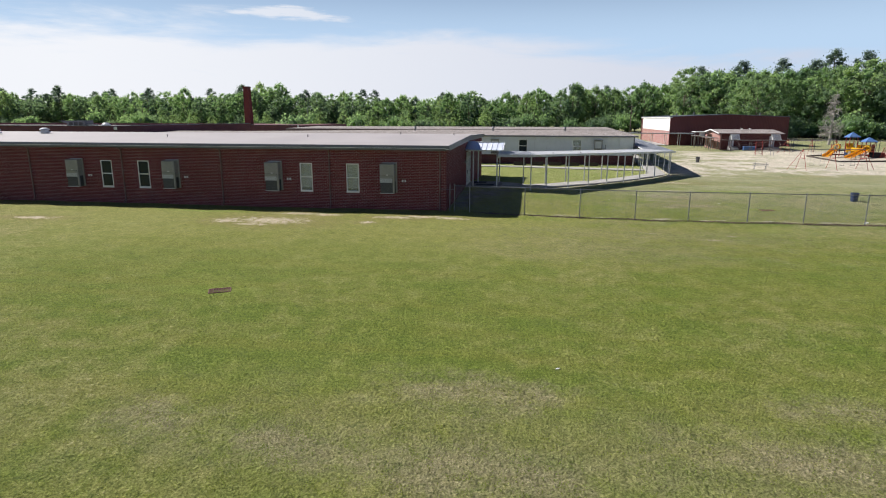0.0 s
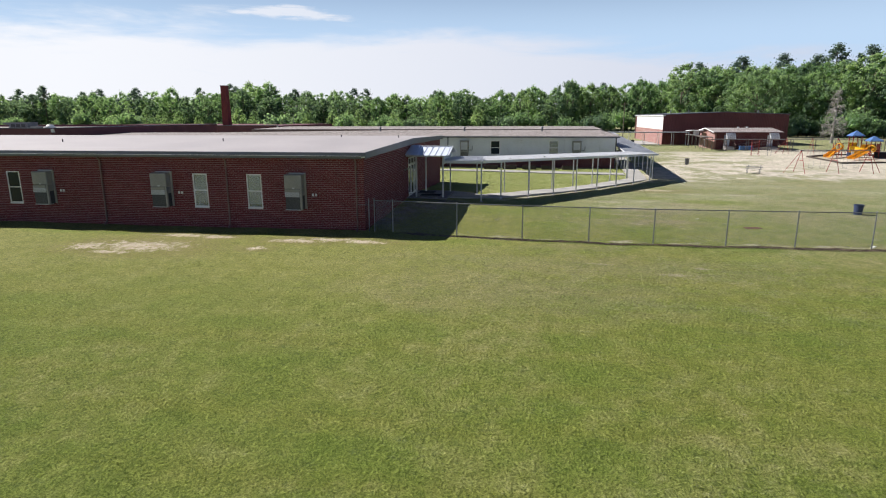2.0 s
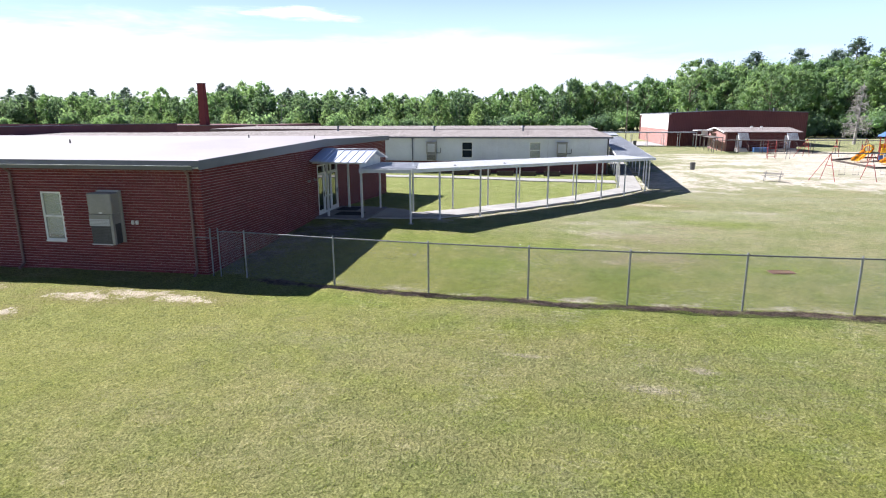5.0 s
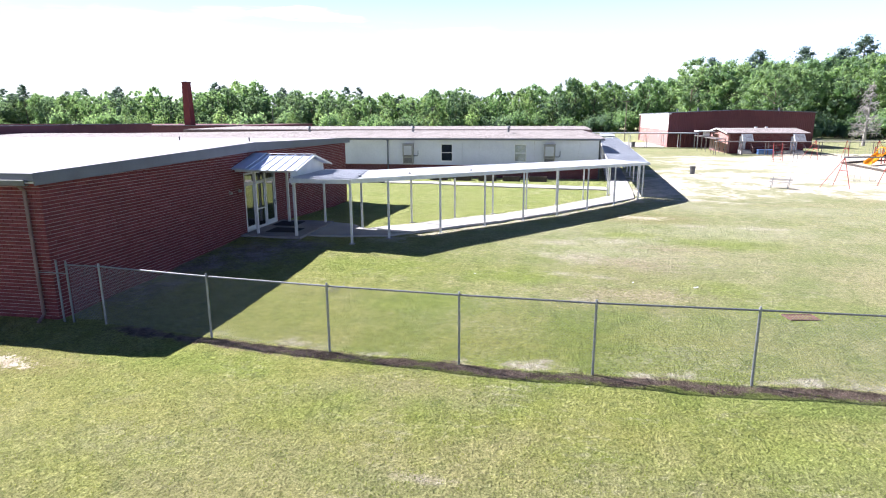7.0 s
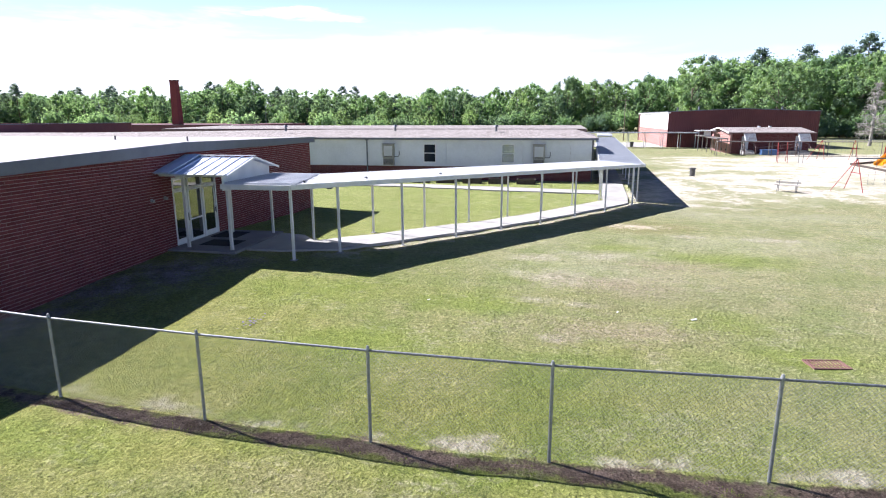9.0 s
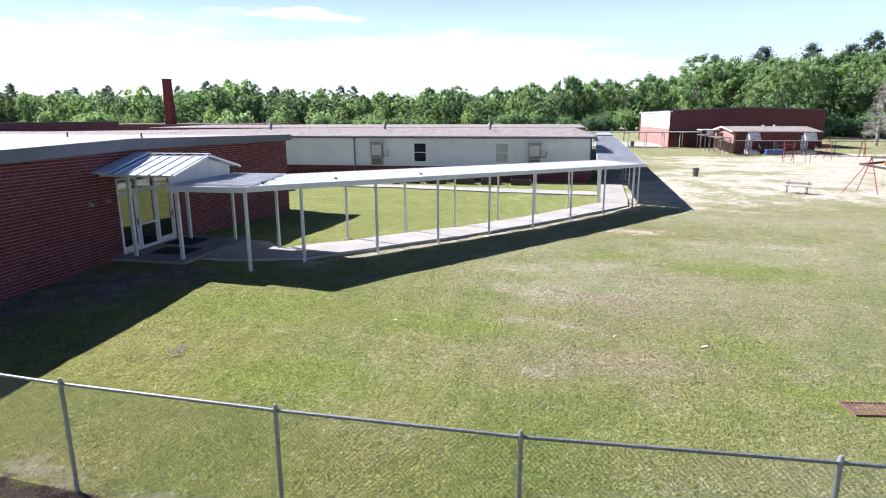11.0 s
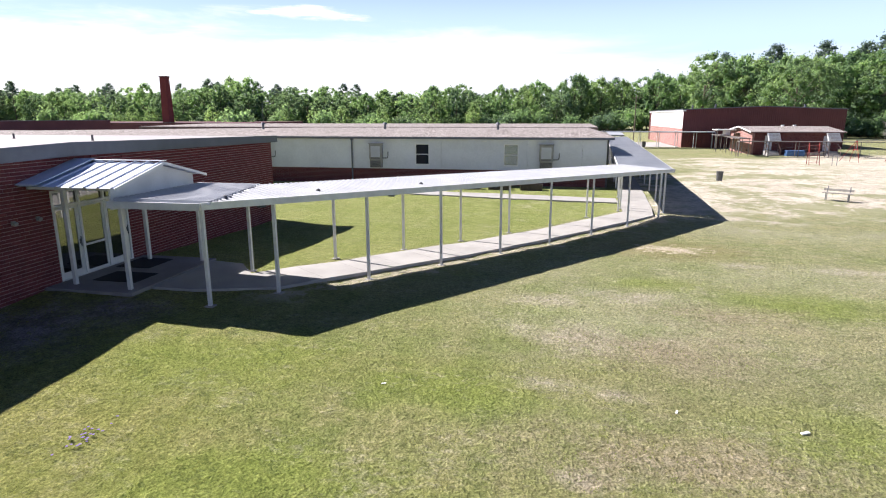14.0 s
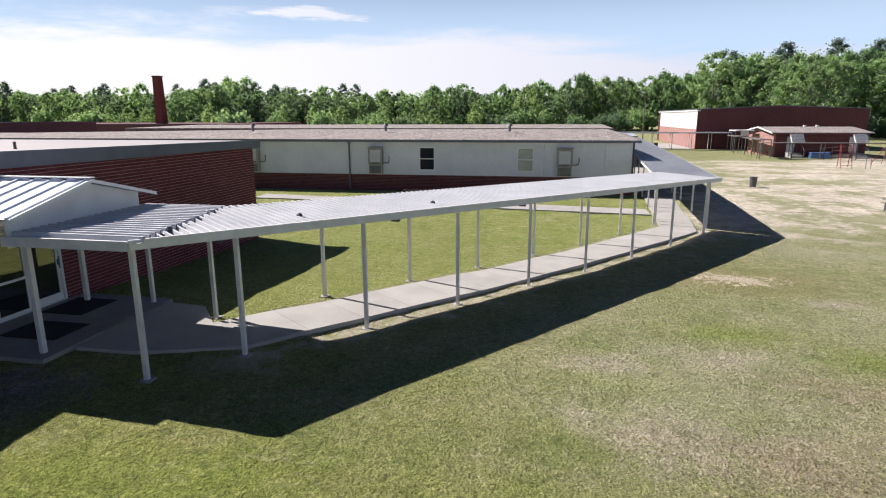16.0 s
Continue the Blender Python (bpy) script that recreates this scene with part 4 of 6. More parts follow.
def build_walk_cover():
    c = thing("covered_walkway", "white aluminium walkway cover with ribbed roof on slim posts", "walkway cover", "covers of the walks")
    near, far = (-0.86, 42.87), (13.72, 62.2)
    nin, fin = (-1.47, 46.50), (11.20, 63.38)
    mid_n = (Vector(nin) - Vector(near))
    mid_f = (Vector(fin) - Vector(far))
    zf = under(22.3)
    bm = bmesh.new()
    a = P1 + D * -3.5 + NRM * 0.16
    sheet(bm, (a.x, a.y, 0.08), D, -NRM, 29.5, 2.66, 0.18, 0.078, lambda s: under(s - 3.5))
    for v in bm.verts:
        v.co.z += 0.045 * (0.16 - (v.co - P1).dot(NRM))
    cut(bm, (*near, 0), (mid_n.y, -mid_n.x, 0) if Vector((mid_n.y, -mid_n.x)).dot((D.x, D.y)) < 0 else (-mid_n.y, mid_n.x, 0))
    cut(bm, (*far, 0), (mid_f.y, -mid_f.x, 0) if Vector((mid_f.y, -mid_f.x)).dot((D.x, D.y)) > 0 else (-mid_f.y, mid_f.x, 0))
    part("roof_sheet", bm, M_SHEET, c, "ribbed white roof sheet")
    for a, b in ((near, far), (nin, fin)):
        bm = bmesh.new()
        lift = 0.0 if a == near else 0.12
        beam(bm, a, b, under(-2.0) + lift, zf + lift, 0.18 if a == near else 0.075, 0.06)
        part("edge_beam", bm, M_ALU, c, "white edge beam")
    for i, s in enumerate(POST_S):
        x, y = walk_at(s, 0.12 if i else 0.0)
        post(c, x, y, under(s) + 0.02)
        if i:
            x, y = walk_at(s + 0.43, -2.5)
            post(c, x, y, under(s) + 0.125)
            bm = bmesh.new()
            beam(bm, walk_at(s + 0.02, 0.15), walk_at(s + 0.43, -2.52), under(s) + 0.0, under(s) + 0.115, 0.07, 0.05)
            part("cross_beam", bm, M_ALU, c)
    for s in (-0.4, 3.9, 8.6, 13.4, 18.2):
        x, y = walk_at(s, 0.16)
        z = under(s)
        boxpart("under_lamp", M_GRILLE, c, x - 0.1, x + 0.1, y - 0.06, y + 0.06, z - 0.05, z - 0.003)
    # low link between the entrance gable and the walk
    e = thing("entrance_link_roof", "low ribbed white metal roof linking the entrance gable", "walkway cover", "covers of the walks")
    bm = bmesh.new()
    sheet(bm, (-3.42, 42.90, ZB + 0.150), (0, 1, 0), (1, 0, 0), 3.85, 2.9, 0.20, 0.09)
    cut(bm, (near[0] + 0.2, near[1], 0), (-mid_n.y, mid_n.x, 0) if Vector((mid_n.y, -mid_n.x)).dot((D.x, D.y)) < 0 else (mid_n.y, -mid_n.x, 0))
    part("roof_sheet", bm, M_SHEET, e)
    bm = bmesh.new()
    beam(bm, (-3.5, 42.87), (-0.89, 42.87), ZB, ZB, 0.18, 0.06)
    part("edge_beam", bm, M_ALU, e)
    bm = bmesh.new()
    beam(bm, (-3.5, 46.82), (-1.6, 46.74), ZB, ZB, 0.15, 0.06)
    part("edge_beam", bm, M_ALU, e)
    for x, y in ((-3.58, 46.75),):
        post(e, x, y, ZB + 0.02)
    # second stretch, past the end of the pale building
    c2 = thing("covered_walkway", "long grey metal walkway cover past the pale building", "walkway cover", "covers of the walks")
    bm = bmesh.new()
    sheet(bm, (11.0, 61.8, zf + 0.08), (0, 1, 0), (1, 0, 0), 52.0, 2.72, 0.25, 0.05)
    side = (mid_f.y, -mid_f.x, 0)
    cut(bm, (*far, 0), side if Vector(side).dot((0, 1, 0)) < 0 else (-side[0], -side[1], 0))
    part("roof_sheet", bm, M_GREYROOF, c2, "ribbed grey roof sheet")
    for x, y0 in ((13.72, 62.23), (11.0, 63.59)):
        bm = bmesh.new()
        beam(bm, (x, y0), (x, 113.7), zf, zf, 0.12, 0.06)
        part("edge_beam", bm, M_ALU, c2)
    for k in range(12):
        post(c2, 13.42, 63.1 + 4.5 * k, zf + 0.02)
        post(c2, 11.22, 64.0 + 4.5 * k, zf + 0.02)
    c2.matrix_basis = Matrix.Translation((13.72, 62.2, 0)) @ Matrix.Rotation(radians(-3.6), 4, "Z") @ Matrix.Translation((-13.72, -62.2, 0))
    return c


build_walk_cover()


def build_gable():
    g = thing("entrance_canopy", "small gabled entrance canopy with ribbed white metal roof", "canopy", at=(0, 0, 0))
    y0, ym, y1, ze, zr = 42.77, 44.72, 46.67, 3.30, 3.80
    x0, x1 = SIDE + 0.02, -3.10
    for side, ya in ((-1, y0), (1, y1)):
        bm = bmesh.new()
        sheet(bm, (x0, ym, 0.0), (1, 0, 0), (0, side, 0), x1 - x0, abs(ym - ya), 0.40, 0.036, prof=((0.0, 0.0), (0.86, 0.0), (0.885, 1.0), (0.965, 1.0)))
        for v in bm.verts:
            v.co.z += zr - (zr - ze) * abs(v.co.y - ym) / abs(ym - ya)
        part("roof_sheet", bm, M_PANS, g, "ribbed white metal roof slope")
        bm = bmesh.new()
        a, b = Vector((x1 - 0.02, ym, zr - 0.09)), Vector((x1 - 0.02, ya, ze - 0.09))
        vs = [bm.verts.new(p + Vector((dx, 0, dz))) for p in (a, b) for dx in (0, 0.04) for dz in (0.045, 0.12)]
        for f in ((0, 1, 3, 2), (4, 6, 7, 5), (0, 4, 5, 1), (2, 3, 7, 6), (1, 5, 7, 3), (0, 2, 6, 4)):
            bm.faces.new([vs[i] for i in f])
        bmesh.ops.recalc_face_normals(bm, faces=bm.faces[:])
        part("verge_board", bm, M_WHITE, g)
        bm = bmesh.new()
        drop, run = zr - ze, abs(ym - ya)
        sl = [(ym, zr + 0.05), (ym + side * (run + 0.06), ze + 0.05 - drop * 0.06 / run)]
        prism_x(bm, [sl[0], sl[1], (sl[1][0], sl[1][1] + 0.03), (sl[0][0], sl[0][1] + 0.045)], x0, x0 + 0.62)
        part("wall_flashing", bm, M_PANS, g, "raised metal flashing sheet at the wall")
        boxpart("eave_beam", M_ALU, g, x0, -3.52, ya - 0.30 if side > 0 else ya + 0.25, ya - 0.25 if side > 0 else ya + 0.30, ze - 0.10, ze + 0.02)
    bm = bmesh.new()
    prism_x(bm, [(y0 + 0.2, 2.72), (y1 - 0.2, 2.72), (y1 - 0.2, ze + 0.04), (ym, zr - 0.03), (y0 + 0.2, ze + 0.04)], -3.50, -3.44)
    part("gable_board", bm, M_WHITE, g, "plain white gable board")
    boxpart("ridge_cap", M_ALU, g, x0, x1 + 0.01, ym - 0.09, ym + 0.09, zr + 0.045, zr + 0.065)
    for x, y in ((-3.58, 43.42), (-5.45, 43.60), (-5.35, 46.55)):
        post(g, x, y, ze - 0.05, 0.10)
    return g


build_gable()


def ball(x, y, z, r):
    bm = bmesh.new()
    bmesh.ops.create_icosphere(bm, subdivisions=2, radius=r)
    for v in bm.verts:
        if v.co.z < -0.7 * r:
            v.co.z = -0.75 * r
    ob = part("ball", bm, M_BIN, None, smooth=True)
    ob.location = (x, y, z)
    tagged(ob, "old dark playground ball lying on the walkway roof", "ball", "balls on the roof")


for s, off in ((-1.1, -0.5), (1.75, -0.6), (5.7, -0.55)):
    x, y = walk_at(s, off)
    ball(x, y, under(s) + 0.135 + 0.045, 0.075)


# ---- chain-link fence ----
FENCE = [(-4.55, 33.36), (-1.18, 32.92), (2.05, 32.63), (5.17, 32.46), (8.08, 32.38), (11.27, 32.46), (14.2, 32.5), (17.4, 32.65), (20.6, 32.78), (23.8, 32.9), (27.0, 33.0), (30.2, 33.1), (33.4, 33.2)]


def build_fence():
    f = thing("chain_link_fence", "galvanised chain-link fence with top rail across the lawn", "fence")
    top = 1.62
    for x, y in FENCE:
        z = rise(x, y)
        bm = bmesh.new()
        rod(bm, (x, y, z - 0.15), (x, y, top + 0.02), 0.028, 10)
        p = part("post", bm, M_FPOST, f)
        bm = bmesh.new()
        rod(bm, (x, y, top + 0.02), (x, y, top + 0.08), 0.034, 10, 0.018)
        part("post_cap", bm, M_FPOST, p)
    for (xa, ya), (xb, yb) in zip(FENCE, FENCE[1:]):
        bm = bmesh.new()
        rod(bm, (xa, ya, top), (xb, yb, top), 0.022, 8)
        part("top_rail", bm, M_GALV, f)
        a, b = Vector((xa, ya, 0)), Vector((xb, yb, 0))
        l, d = (b - a).length, (b - a).normalized()
        n = Vector((-d.y, d.x, 0)) * 0.0028
        verts, faces = [], []
        h, pitch = top - 0.05, 0.068
        for sgn in (1, -1):
            k = -int(h / pitch) - 1 if sgn > 0 else 0
            while k * pitch < l + (0 if sgn > 0 else h):
                s0 = k * pitch
                k += 1
                q0, q1 = 0.0, h
                e0, e1 = s0, s0 + sgn * h
                if sgn > 0:
                    if e0 < 0:
                        q0, e0 = -e0, 0.0
                    if e1 > l:
                        q1, e1 = q1 - (e1 - l), l
                else:
                    if e1 < 0:
                        q1, e1 = q1 + e1, 0.0
                    if e0 > l:
                        q0, e0 = e0 - l, l
                if q1 <= q0:
                    continue
                w = 0.0027
                i = len(verts)
                for s, q in ((e0, q0), (e1, q1)):
                    p = a + d * s + Vector((0, 0, q + 0.04))
                    for o in (n * sgn + d * w, n * sgn - d * w, n * (sgn + 2)):
                        verts.append(tuple(p + o))
                faces += [(i, i + 1, i + 4, i + 3), (i + 1, i + 2, i + 5, i + 4), (i + 2, i, i + 3, i + 5)]
        me = bpy.data.meshes.new("wire_mesh")
        me.from_pydata(verts, [], faces)
        me.materials.append(M_WIRE)
        o = new("wire_mesh", me)
        o.parent = f
    g = thing("fence_end_panel", "narrow chain-link panel tied to the brick wall", "fence panel")
    for x, y in ((-5.78, 33.30), (-5.50, 33.32)):
        rodpart("post", M_GALV, g, (x, y, -0.1), (x, y, 1.74), 0.028, 10)
    rodpart("wall_tie", M_GALV, g, (-6.35, 33.28, 1.40), (-5.5, 33.3, 1.40), 0.016)
    rodpart("top_rail", M_GALV, g, (-5.50, 33.32, 1.63), (-4.55, 33.36, 1.62), 0.018)
    bm = bmesh.new()
    for k in range(34):
        s = -1.5 + k * 0.075
        for sg in (1, -1):
            e0, e1 = (s, s + 1.5) if sg > 0 else (s + 1.5, s)
            z0, z1 = 0.13, 1.63
            pts = []
            for e, z in ((e0, z0), (e1, z1)):
                pts.append((e, z))
            (ea, za), (eb, zb) = pts
            if ea > eb:
                (ea, za), (eb, zb) = (eb, zb), (ea, za)
            lo, hi = max(ea, 0.0), min(eb, 0.8)
            if hi - lo < 0.02:
                continue
            f0, f1 = (lo - ea) / (eb - ea), (hi - ea) / (eb - ea)
            rod(bm, (-5.44 + lo, 33.33 + 0.003 * sg, za + (zb - za) * f0), (-5.44 + hi, 33.36 + 0.003 * sg, za + (zb - za) * f1), 0.0035, 3)
    part("wire_mesh", bm, M_WIRE, g)


build_fence()


def grate(x, y, z, lx, ly, turn):
    g = thing("drain_grate", "rusty red-brown iron drain grate set in the grass", "drain grate", "grates in the lawn")
    g.matrix_basis = pose(x, y, z, 0, 0, turn)
    bm = bmesh.new()
    for a, b, c, d in ((-lx, lx, -ly, -ly + 0.03), (-lx, lx, ly - 0.03, ly), (-lx, -lx + 0.03, -ly + 0.03, ly - 0.03), (lx - 0.03, lx, -ly + 0.03, ly - 0.03)):
        box(bm, a, b, c, d, -0.05, 0.012)
    part("frame", bm, M_RUST, g)
    k = int(2 * lx / 0.075)
    for i in range(1, k):
        boxpart("bar", M_RUST, g, -lx + i * 2 * lx / k - 0.009, -lx + i * 2 * lx / k + 0.009, -ly + 0.03, ly - 0.03, -0.01, 0.008)
    for q in (-0.33, 0.0, 0.33):
        boxpart("cross_bar", M_RUST, g, -lx + 0.04, lx - 0.04, ly * 2 * q - 0.014, ly * 2 * q + 0.014, -0.03, -0.011)
    boxpart("pit", M_WOOD, g, -lx + 0.01, lx - 0.01, -ly + 0.01, ly - 0.01, -0.09, -0.05, label="silted concrete pit")


grate(13.95, 37.1, 0.022, 0.40, 0.24, 8)
grate(-10.95, 15.25, 0.022, 0.36, 0.26, 28)


# ---- pale building behind the courtyard ----
WY = 73.6


def build_pale():
    b = thing("classroom_building", "long low white-panelled classroom building on a brick base", "building")
    x0, x1 = -62.0, 11.30
    bm = bmesh.new()
    box(bm, x0, x1, WY, WY + 0.25, -0.1, 1.14)
    part("base_wall", bm, M_BRICKFAR, b, "red brick base")
    edges = [x0, -53.0, -44.0, -35.0, -26.0, -17.0, -7.85, -0.85, 0.65, 5.6, 9.5, x1]
    wins = [(-2.33, 1.46, 3.03), (4.38, 1.46, 3.03)]
    for a, c in zip(edges, edges[1:]):
        holes = [(x - 0.54, x + 0.54, z0, z1) for x, z0, z1 in wins if a < x < c]
        bm = bmesh.new()
        for p, q, za, zb in cells(a + 0.006, c - 0.006, 1.18, 3.43, holes):
            box(bm, p, q, WY + 0.012, WY + 0.2, za, zb)
        part("panel", bm, M_PANEL, b, "white wall panel")
    boxpart("ledge", M_TRIM, b, x0, x1, WY - 0.03, WY + 0.2, 1.14, 1.18)
    for (x, z0, z1), bl in zip(wins, (0.0, 1.0)):
        window(b, x, WY + 0.012, z0, z1, 1.08, bl, glaze=None if bl else M_SKYPANE)
        # dark sheet behind the panes in place of the room's shade
        boxpart("inside", M_DARK, b, x - 0.6, x + 0.6, WY + 0.21, WY + 0.24, z0 - 0.1, z1 + 0.1)
    boxpart("corner_trim", M_GRILLE, b, x1 - 0.10, x1 + 0.02, WY - 0.02, WY + 0.1, 0.0, 3.43, label="dark corner trim")
    bm = bmesh.new()
    box(bm, x1 - 0.2, x1, WY + 0.26, WY + 13.0, 0.0, 3.5)
    box(bm, x0, x1 - 0.21, WY + 12.8, WY + 13.0, 0.0, 3.5)
    box(bm, x0, x0 + 0.2, WY + 0.26, WY + 12.79, 0.0, 3.5)
    part("wall", bm, M_BRICKFAR, b)
    bm = bmesh.new()
    spans = [[bm.verts.new((x, y, z)) for y, z in ((WY - 0.35, 3.44), (WY + 13.4, 3.40), (WY + 13.4, min(3.58, top)), (WY + 6.5, top), (WY - 0.35, 3.56))]
             for x, top in ((x0 - 0.3, 3.72), (-44.0, 3.74), (-14.0, 4.10), (x1 - 1.2, 4.12), (x1 + 0.35, 3.70))]
    for p, q in zip(spans, spans[1:]):
        for k in range(5):
            bm.faces.new((p[k], q[k], q[(k + 1) % 5], p[(k + 1) % 5]))
    bm.faces.new(spans[0]), bm.faces.new(spans[-1])
    bmesh.ops.recalc_face_normals(bm, faces=bm.faces[:])
    part("roof", bm, M_SHINGLE, b, "grey-brown gravel roof")
    boxpart("eave", M_FASCIA, b, x0 - 0.3, x1 + 0.36, WY - 0.40, WY - 0.35, 3.39, 3.55)
    for x, y in ((3.0, 77.5), (-6.5, 78.0), (-17.0, 77.0)):
        bm = bmesh.new()
        rod(bm, (x, y, 4.0), (x, y, 4.42), 0.10, 10)
        rod(bm, (x, y, 4.40), (x, y, 4.56), 0.22, 10, 0.12)
        part("roof_vent", bm, M_GALV, b)
    bm = bmesh.new()
    rod(bm, (-7.9, WY - 0.07, 3.5), (-7.9, WY - 0.07, 0.1), 0.06, 8)
    box(bm, -8.02, -7.78, WY - 0.12, WY - 0.01, 3.3, 3.5)
    part("downspout", bm, M_FASCIA, b)
    boxpart("wall_lamp", M_TRIM, b, 2.2, 2.6, WY - 0.1, WY + 0.0, 3.2, 3.3)
    # low wing behind it, only its roof in view
    w = thing("rear_wing", "far low school wing with gravel roof", "building")
    bm = bmesh.new()
    box(bm, -44, 11.6, 97.0, 126.0, 0.0, 3.45)
    part("wall", bm, M_BRICKFAR, w)
    bm = bmesh.new()
    prism_x(bm, [(96.6, 3.74), (112, 3.96), (126.4, 3.74), (126.4, 3.84), (112, 4.06), (96.6, 3.86)], -44.3, 12.0)
    part("roof", bm, M_SHINGLE, w)
    # south-facing fascia: its shadow line is put into the dark brown colour
    boxpart("eave", M_PIPE, w, -44.3, 12.02, 96.53, 96.6, 3.40, 3.80, label="eave board coloured dark for its shade")


build_pale()


def pale_ac(x):
    ac = thing("air_conditioner", "white wall air conditioner with conduit on the pale wall", "air conditioner", "wall units of the pale building", at=(x, WY + 0.012, 1.22))
    cab = boxpart("cabinet", M_AC, ac, -0.5, 0.5, -0.38, -0.002, 0.62, 1.78, bevel=0.03)
    boxpart("front_panel", M_SHEET, cab, -0.36, 0.36, -0.395, -0.381, 0.80, 1.62, label="pale front panel")
    for q in (0.68, 0.73):
        boxpart("slot", M_GRILLE, cab, -0.36, 0.36, -0.39, -0.381, q, q + 0.025)
    low = boxpart("lower_box", M_AC, ac, -0.46, 0.46, -0.36, -0.002, 0.0, 0.62)
    bm = bmesh.new()
    for i in range(7):
        box(bm, -0.40, 0.40, -0.375, -0.36, 0.06 + i * 0.07, 0.10 + i * 0.07)
    part("grille", bm, M_GRILLE, low, "dark grille")
    boxpart("hood", M_AC, ac, -0.55, 0.55, -0.46, -0.002, 1.78, 1.83)
    bm = bmesh.new()
    for a, b in (((0.5, -0.1, 0.72), (0.86, -0.1, 0.72)), ((0.86, -0.1, 0.72), (0.92, -0.1, 0.9)), ((0.92, -0.1, 0.9), (0.92, -0.1, 1.2))):
        rod(bm, a, b, 0.035, 8)
    part("conduit", bm, M_GALV, ac)
    return ac


for x in (-5.92, 6.95, -15.2,):
    pale_ac(x)


def planter(x, y):
    p = thing("planter_box", "dark timber planter box with soil at the pale wall", "planter", "planters along the wall", at=(x, y, rise(x, y)))
    bm = bmesh.new()
    for a, b, c, d in ((-0.75, 0.75, -0.3, -0.24), (-0.75, 0.75, 0.24, 0.3), (-0.75, -0.69, -0.24, 0.24), (0.69, 0.75, -0.24, 0.24)):
        box(bm, a, b, c, d, -0.02, 0.40)
    part("box", bm, M_TIMBER, p)
    boxpart("soil", M_BARK, p, -0.69, 0.69, -0.24, 0.24, 0.0, 0.34)


for x in (-2.75, -0.63, 1.55, 3.65, 5.9):
    planter(x + 0.15, 71.1)


# ---- wings, chimney and hall ----
def build_wings():
    w = thing("brick_wing", "dark red brick wing with a plain parapet behind the pale roof", "building")
    bm = bmesh.new()
    box(bm, -140, -55.0, 67.3, 67.6, 0, 4.56)
    box(bm, -55.3, -55.0, 67.6, 104.2, 0, 4.56)
    box(bm, -140, -55.0, 104.2, 104.5, 0, 4.56)
    part("wall", bm, M_MAROON, w)
    boxpart("roof", M_SHINGLE, w, -139.5, -55.31, 67.61, 104.19, 4.0, 4.2)
    bm = bmesh.new()
    box(bm, -140, -55.36, 67.24, 67.66, 4.56, 4.64)
    box(bm, -55.36, -54.94, 67.24, 104.56, 4.56, 4.64)
    part("coping", bm, M_FASCIA, w)
    boxpart("wall_box", M_TRIM, w, -54.8, -54.4, 67.1, 67.2, 4.1, 4.5, label="small white wall box")
    a = thing("rooftop_unit", "grey rooftop air handling unit on the wing", "air handler")
    bm = bmesh.new()
    prism = [(-68.6, 4.4), (-65.6, 4.4), (-65.6, 5.24), (-69.8, 5.2), (-68.4, 4.8)]
    v0, v1 = [bm.verts.new((x, 75.0, z)) for x, z in prism], [bm.verts.new((x, 76.8, z)) for x, z in prism]
    bm.faces.new(v0), bm.faces.new(v1[::-1])
    for k in range(5):
        bm.faces.new((v0[k], v1[k], v1[(k + 1) % 5], v0[(k + 1) % 5]))
    bmesh.ops.recalc_face_normals(bm, faces=bm.faces[:])
    part("cabinet", bm, M_GALV, a)
    for k in range(3):
        boxpart("louvre", M_GRILLE, a, -68.1 + 0.8 * k, -67.5 + 0.8 * k, 74.97, 75.0, 4.55, 5.0)
    boxpart("side_box", M_AC, a, -65.4, -64.5, 75.2, 76.4, 4.0, 4.72)
    boxpart("curb", M_DARK, a, -68.5, -64.4, 75.05, 76.7, 3.8, 4.4)
    f = thing("roof_fan", "pale domed exhaust fan on the wing", "roof fan")
    bm = bmesh.new()
    rod(bm, (-62.1, 75.0, 3.9), (-62.1, 75.0, 4.5), 0.42, 14)
    rod(bm, (-62.1, 75.0, 4.5), (-62.1, 75.0, 4.72), 0.62, 14, 0.58)
    rod(bm, (-62.1, 75.0, 4.72), (-62.1, 75.0, 4.95), 0.55, 14, 0.25)
    part("dome", bm, M_SHEET, f)
    w = thing("brick_wing", "low dark brick wing under the chimney", "building")
    bm = bmesh.new()
    box(bm, -130, -64.0, 148.6, 190, 0, 3.66)
    part("wall", bm, M_MAROON, w)
    boxpart("coping", M_FASCIA, w, -130.1, -63.9, 148.4, 149.0, 3.66, 3.78)
    boxpart("end_trim", M_TRIM, w, -64.0, -63.9, 148.5, 149.4, 2.9, 3.66)
    c = thing("chimney", "tall tapered dark red brick chimney stack", "chimney")
    bm = bmesh.new()
    g = bmesh.ops.create_cone(bm, cap_ends=True, segments=4, radius1=1.35, radius2=1.0, depth=13.6, matrix=Matrix.Translation((-78.7, 150.6, 6.8)) @ Matrix.Rotation(radians(45), 4, "Z"))
    part("shaft", bm, M_BRICKS, c)
    boxpart("cap", M_REDSHEET, c, -79.5, -77.9, 149.8, 151.4, 13.6, 13.85)


build_wings()


def ribbed():
    n = Net("ribbed_red_sheet", 0.5, 0.1, 0.4)
    x, y, z = n.xyz()
    wave = n.math("SINE", n.math("MULTIPLY", x, 21.0))
    n.bump(wave, 0.5, 0.03)
    return n.done(n.mix(n.step(n.noise(0.3), 0.3, 0.7), (0.088, 0.019, 0.022), (0.115, 0.026, 0.028)))


M_REDRIB = ribbed()


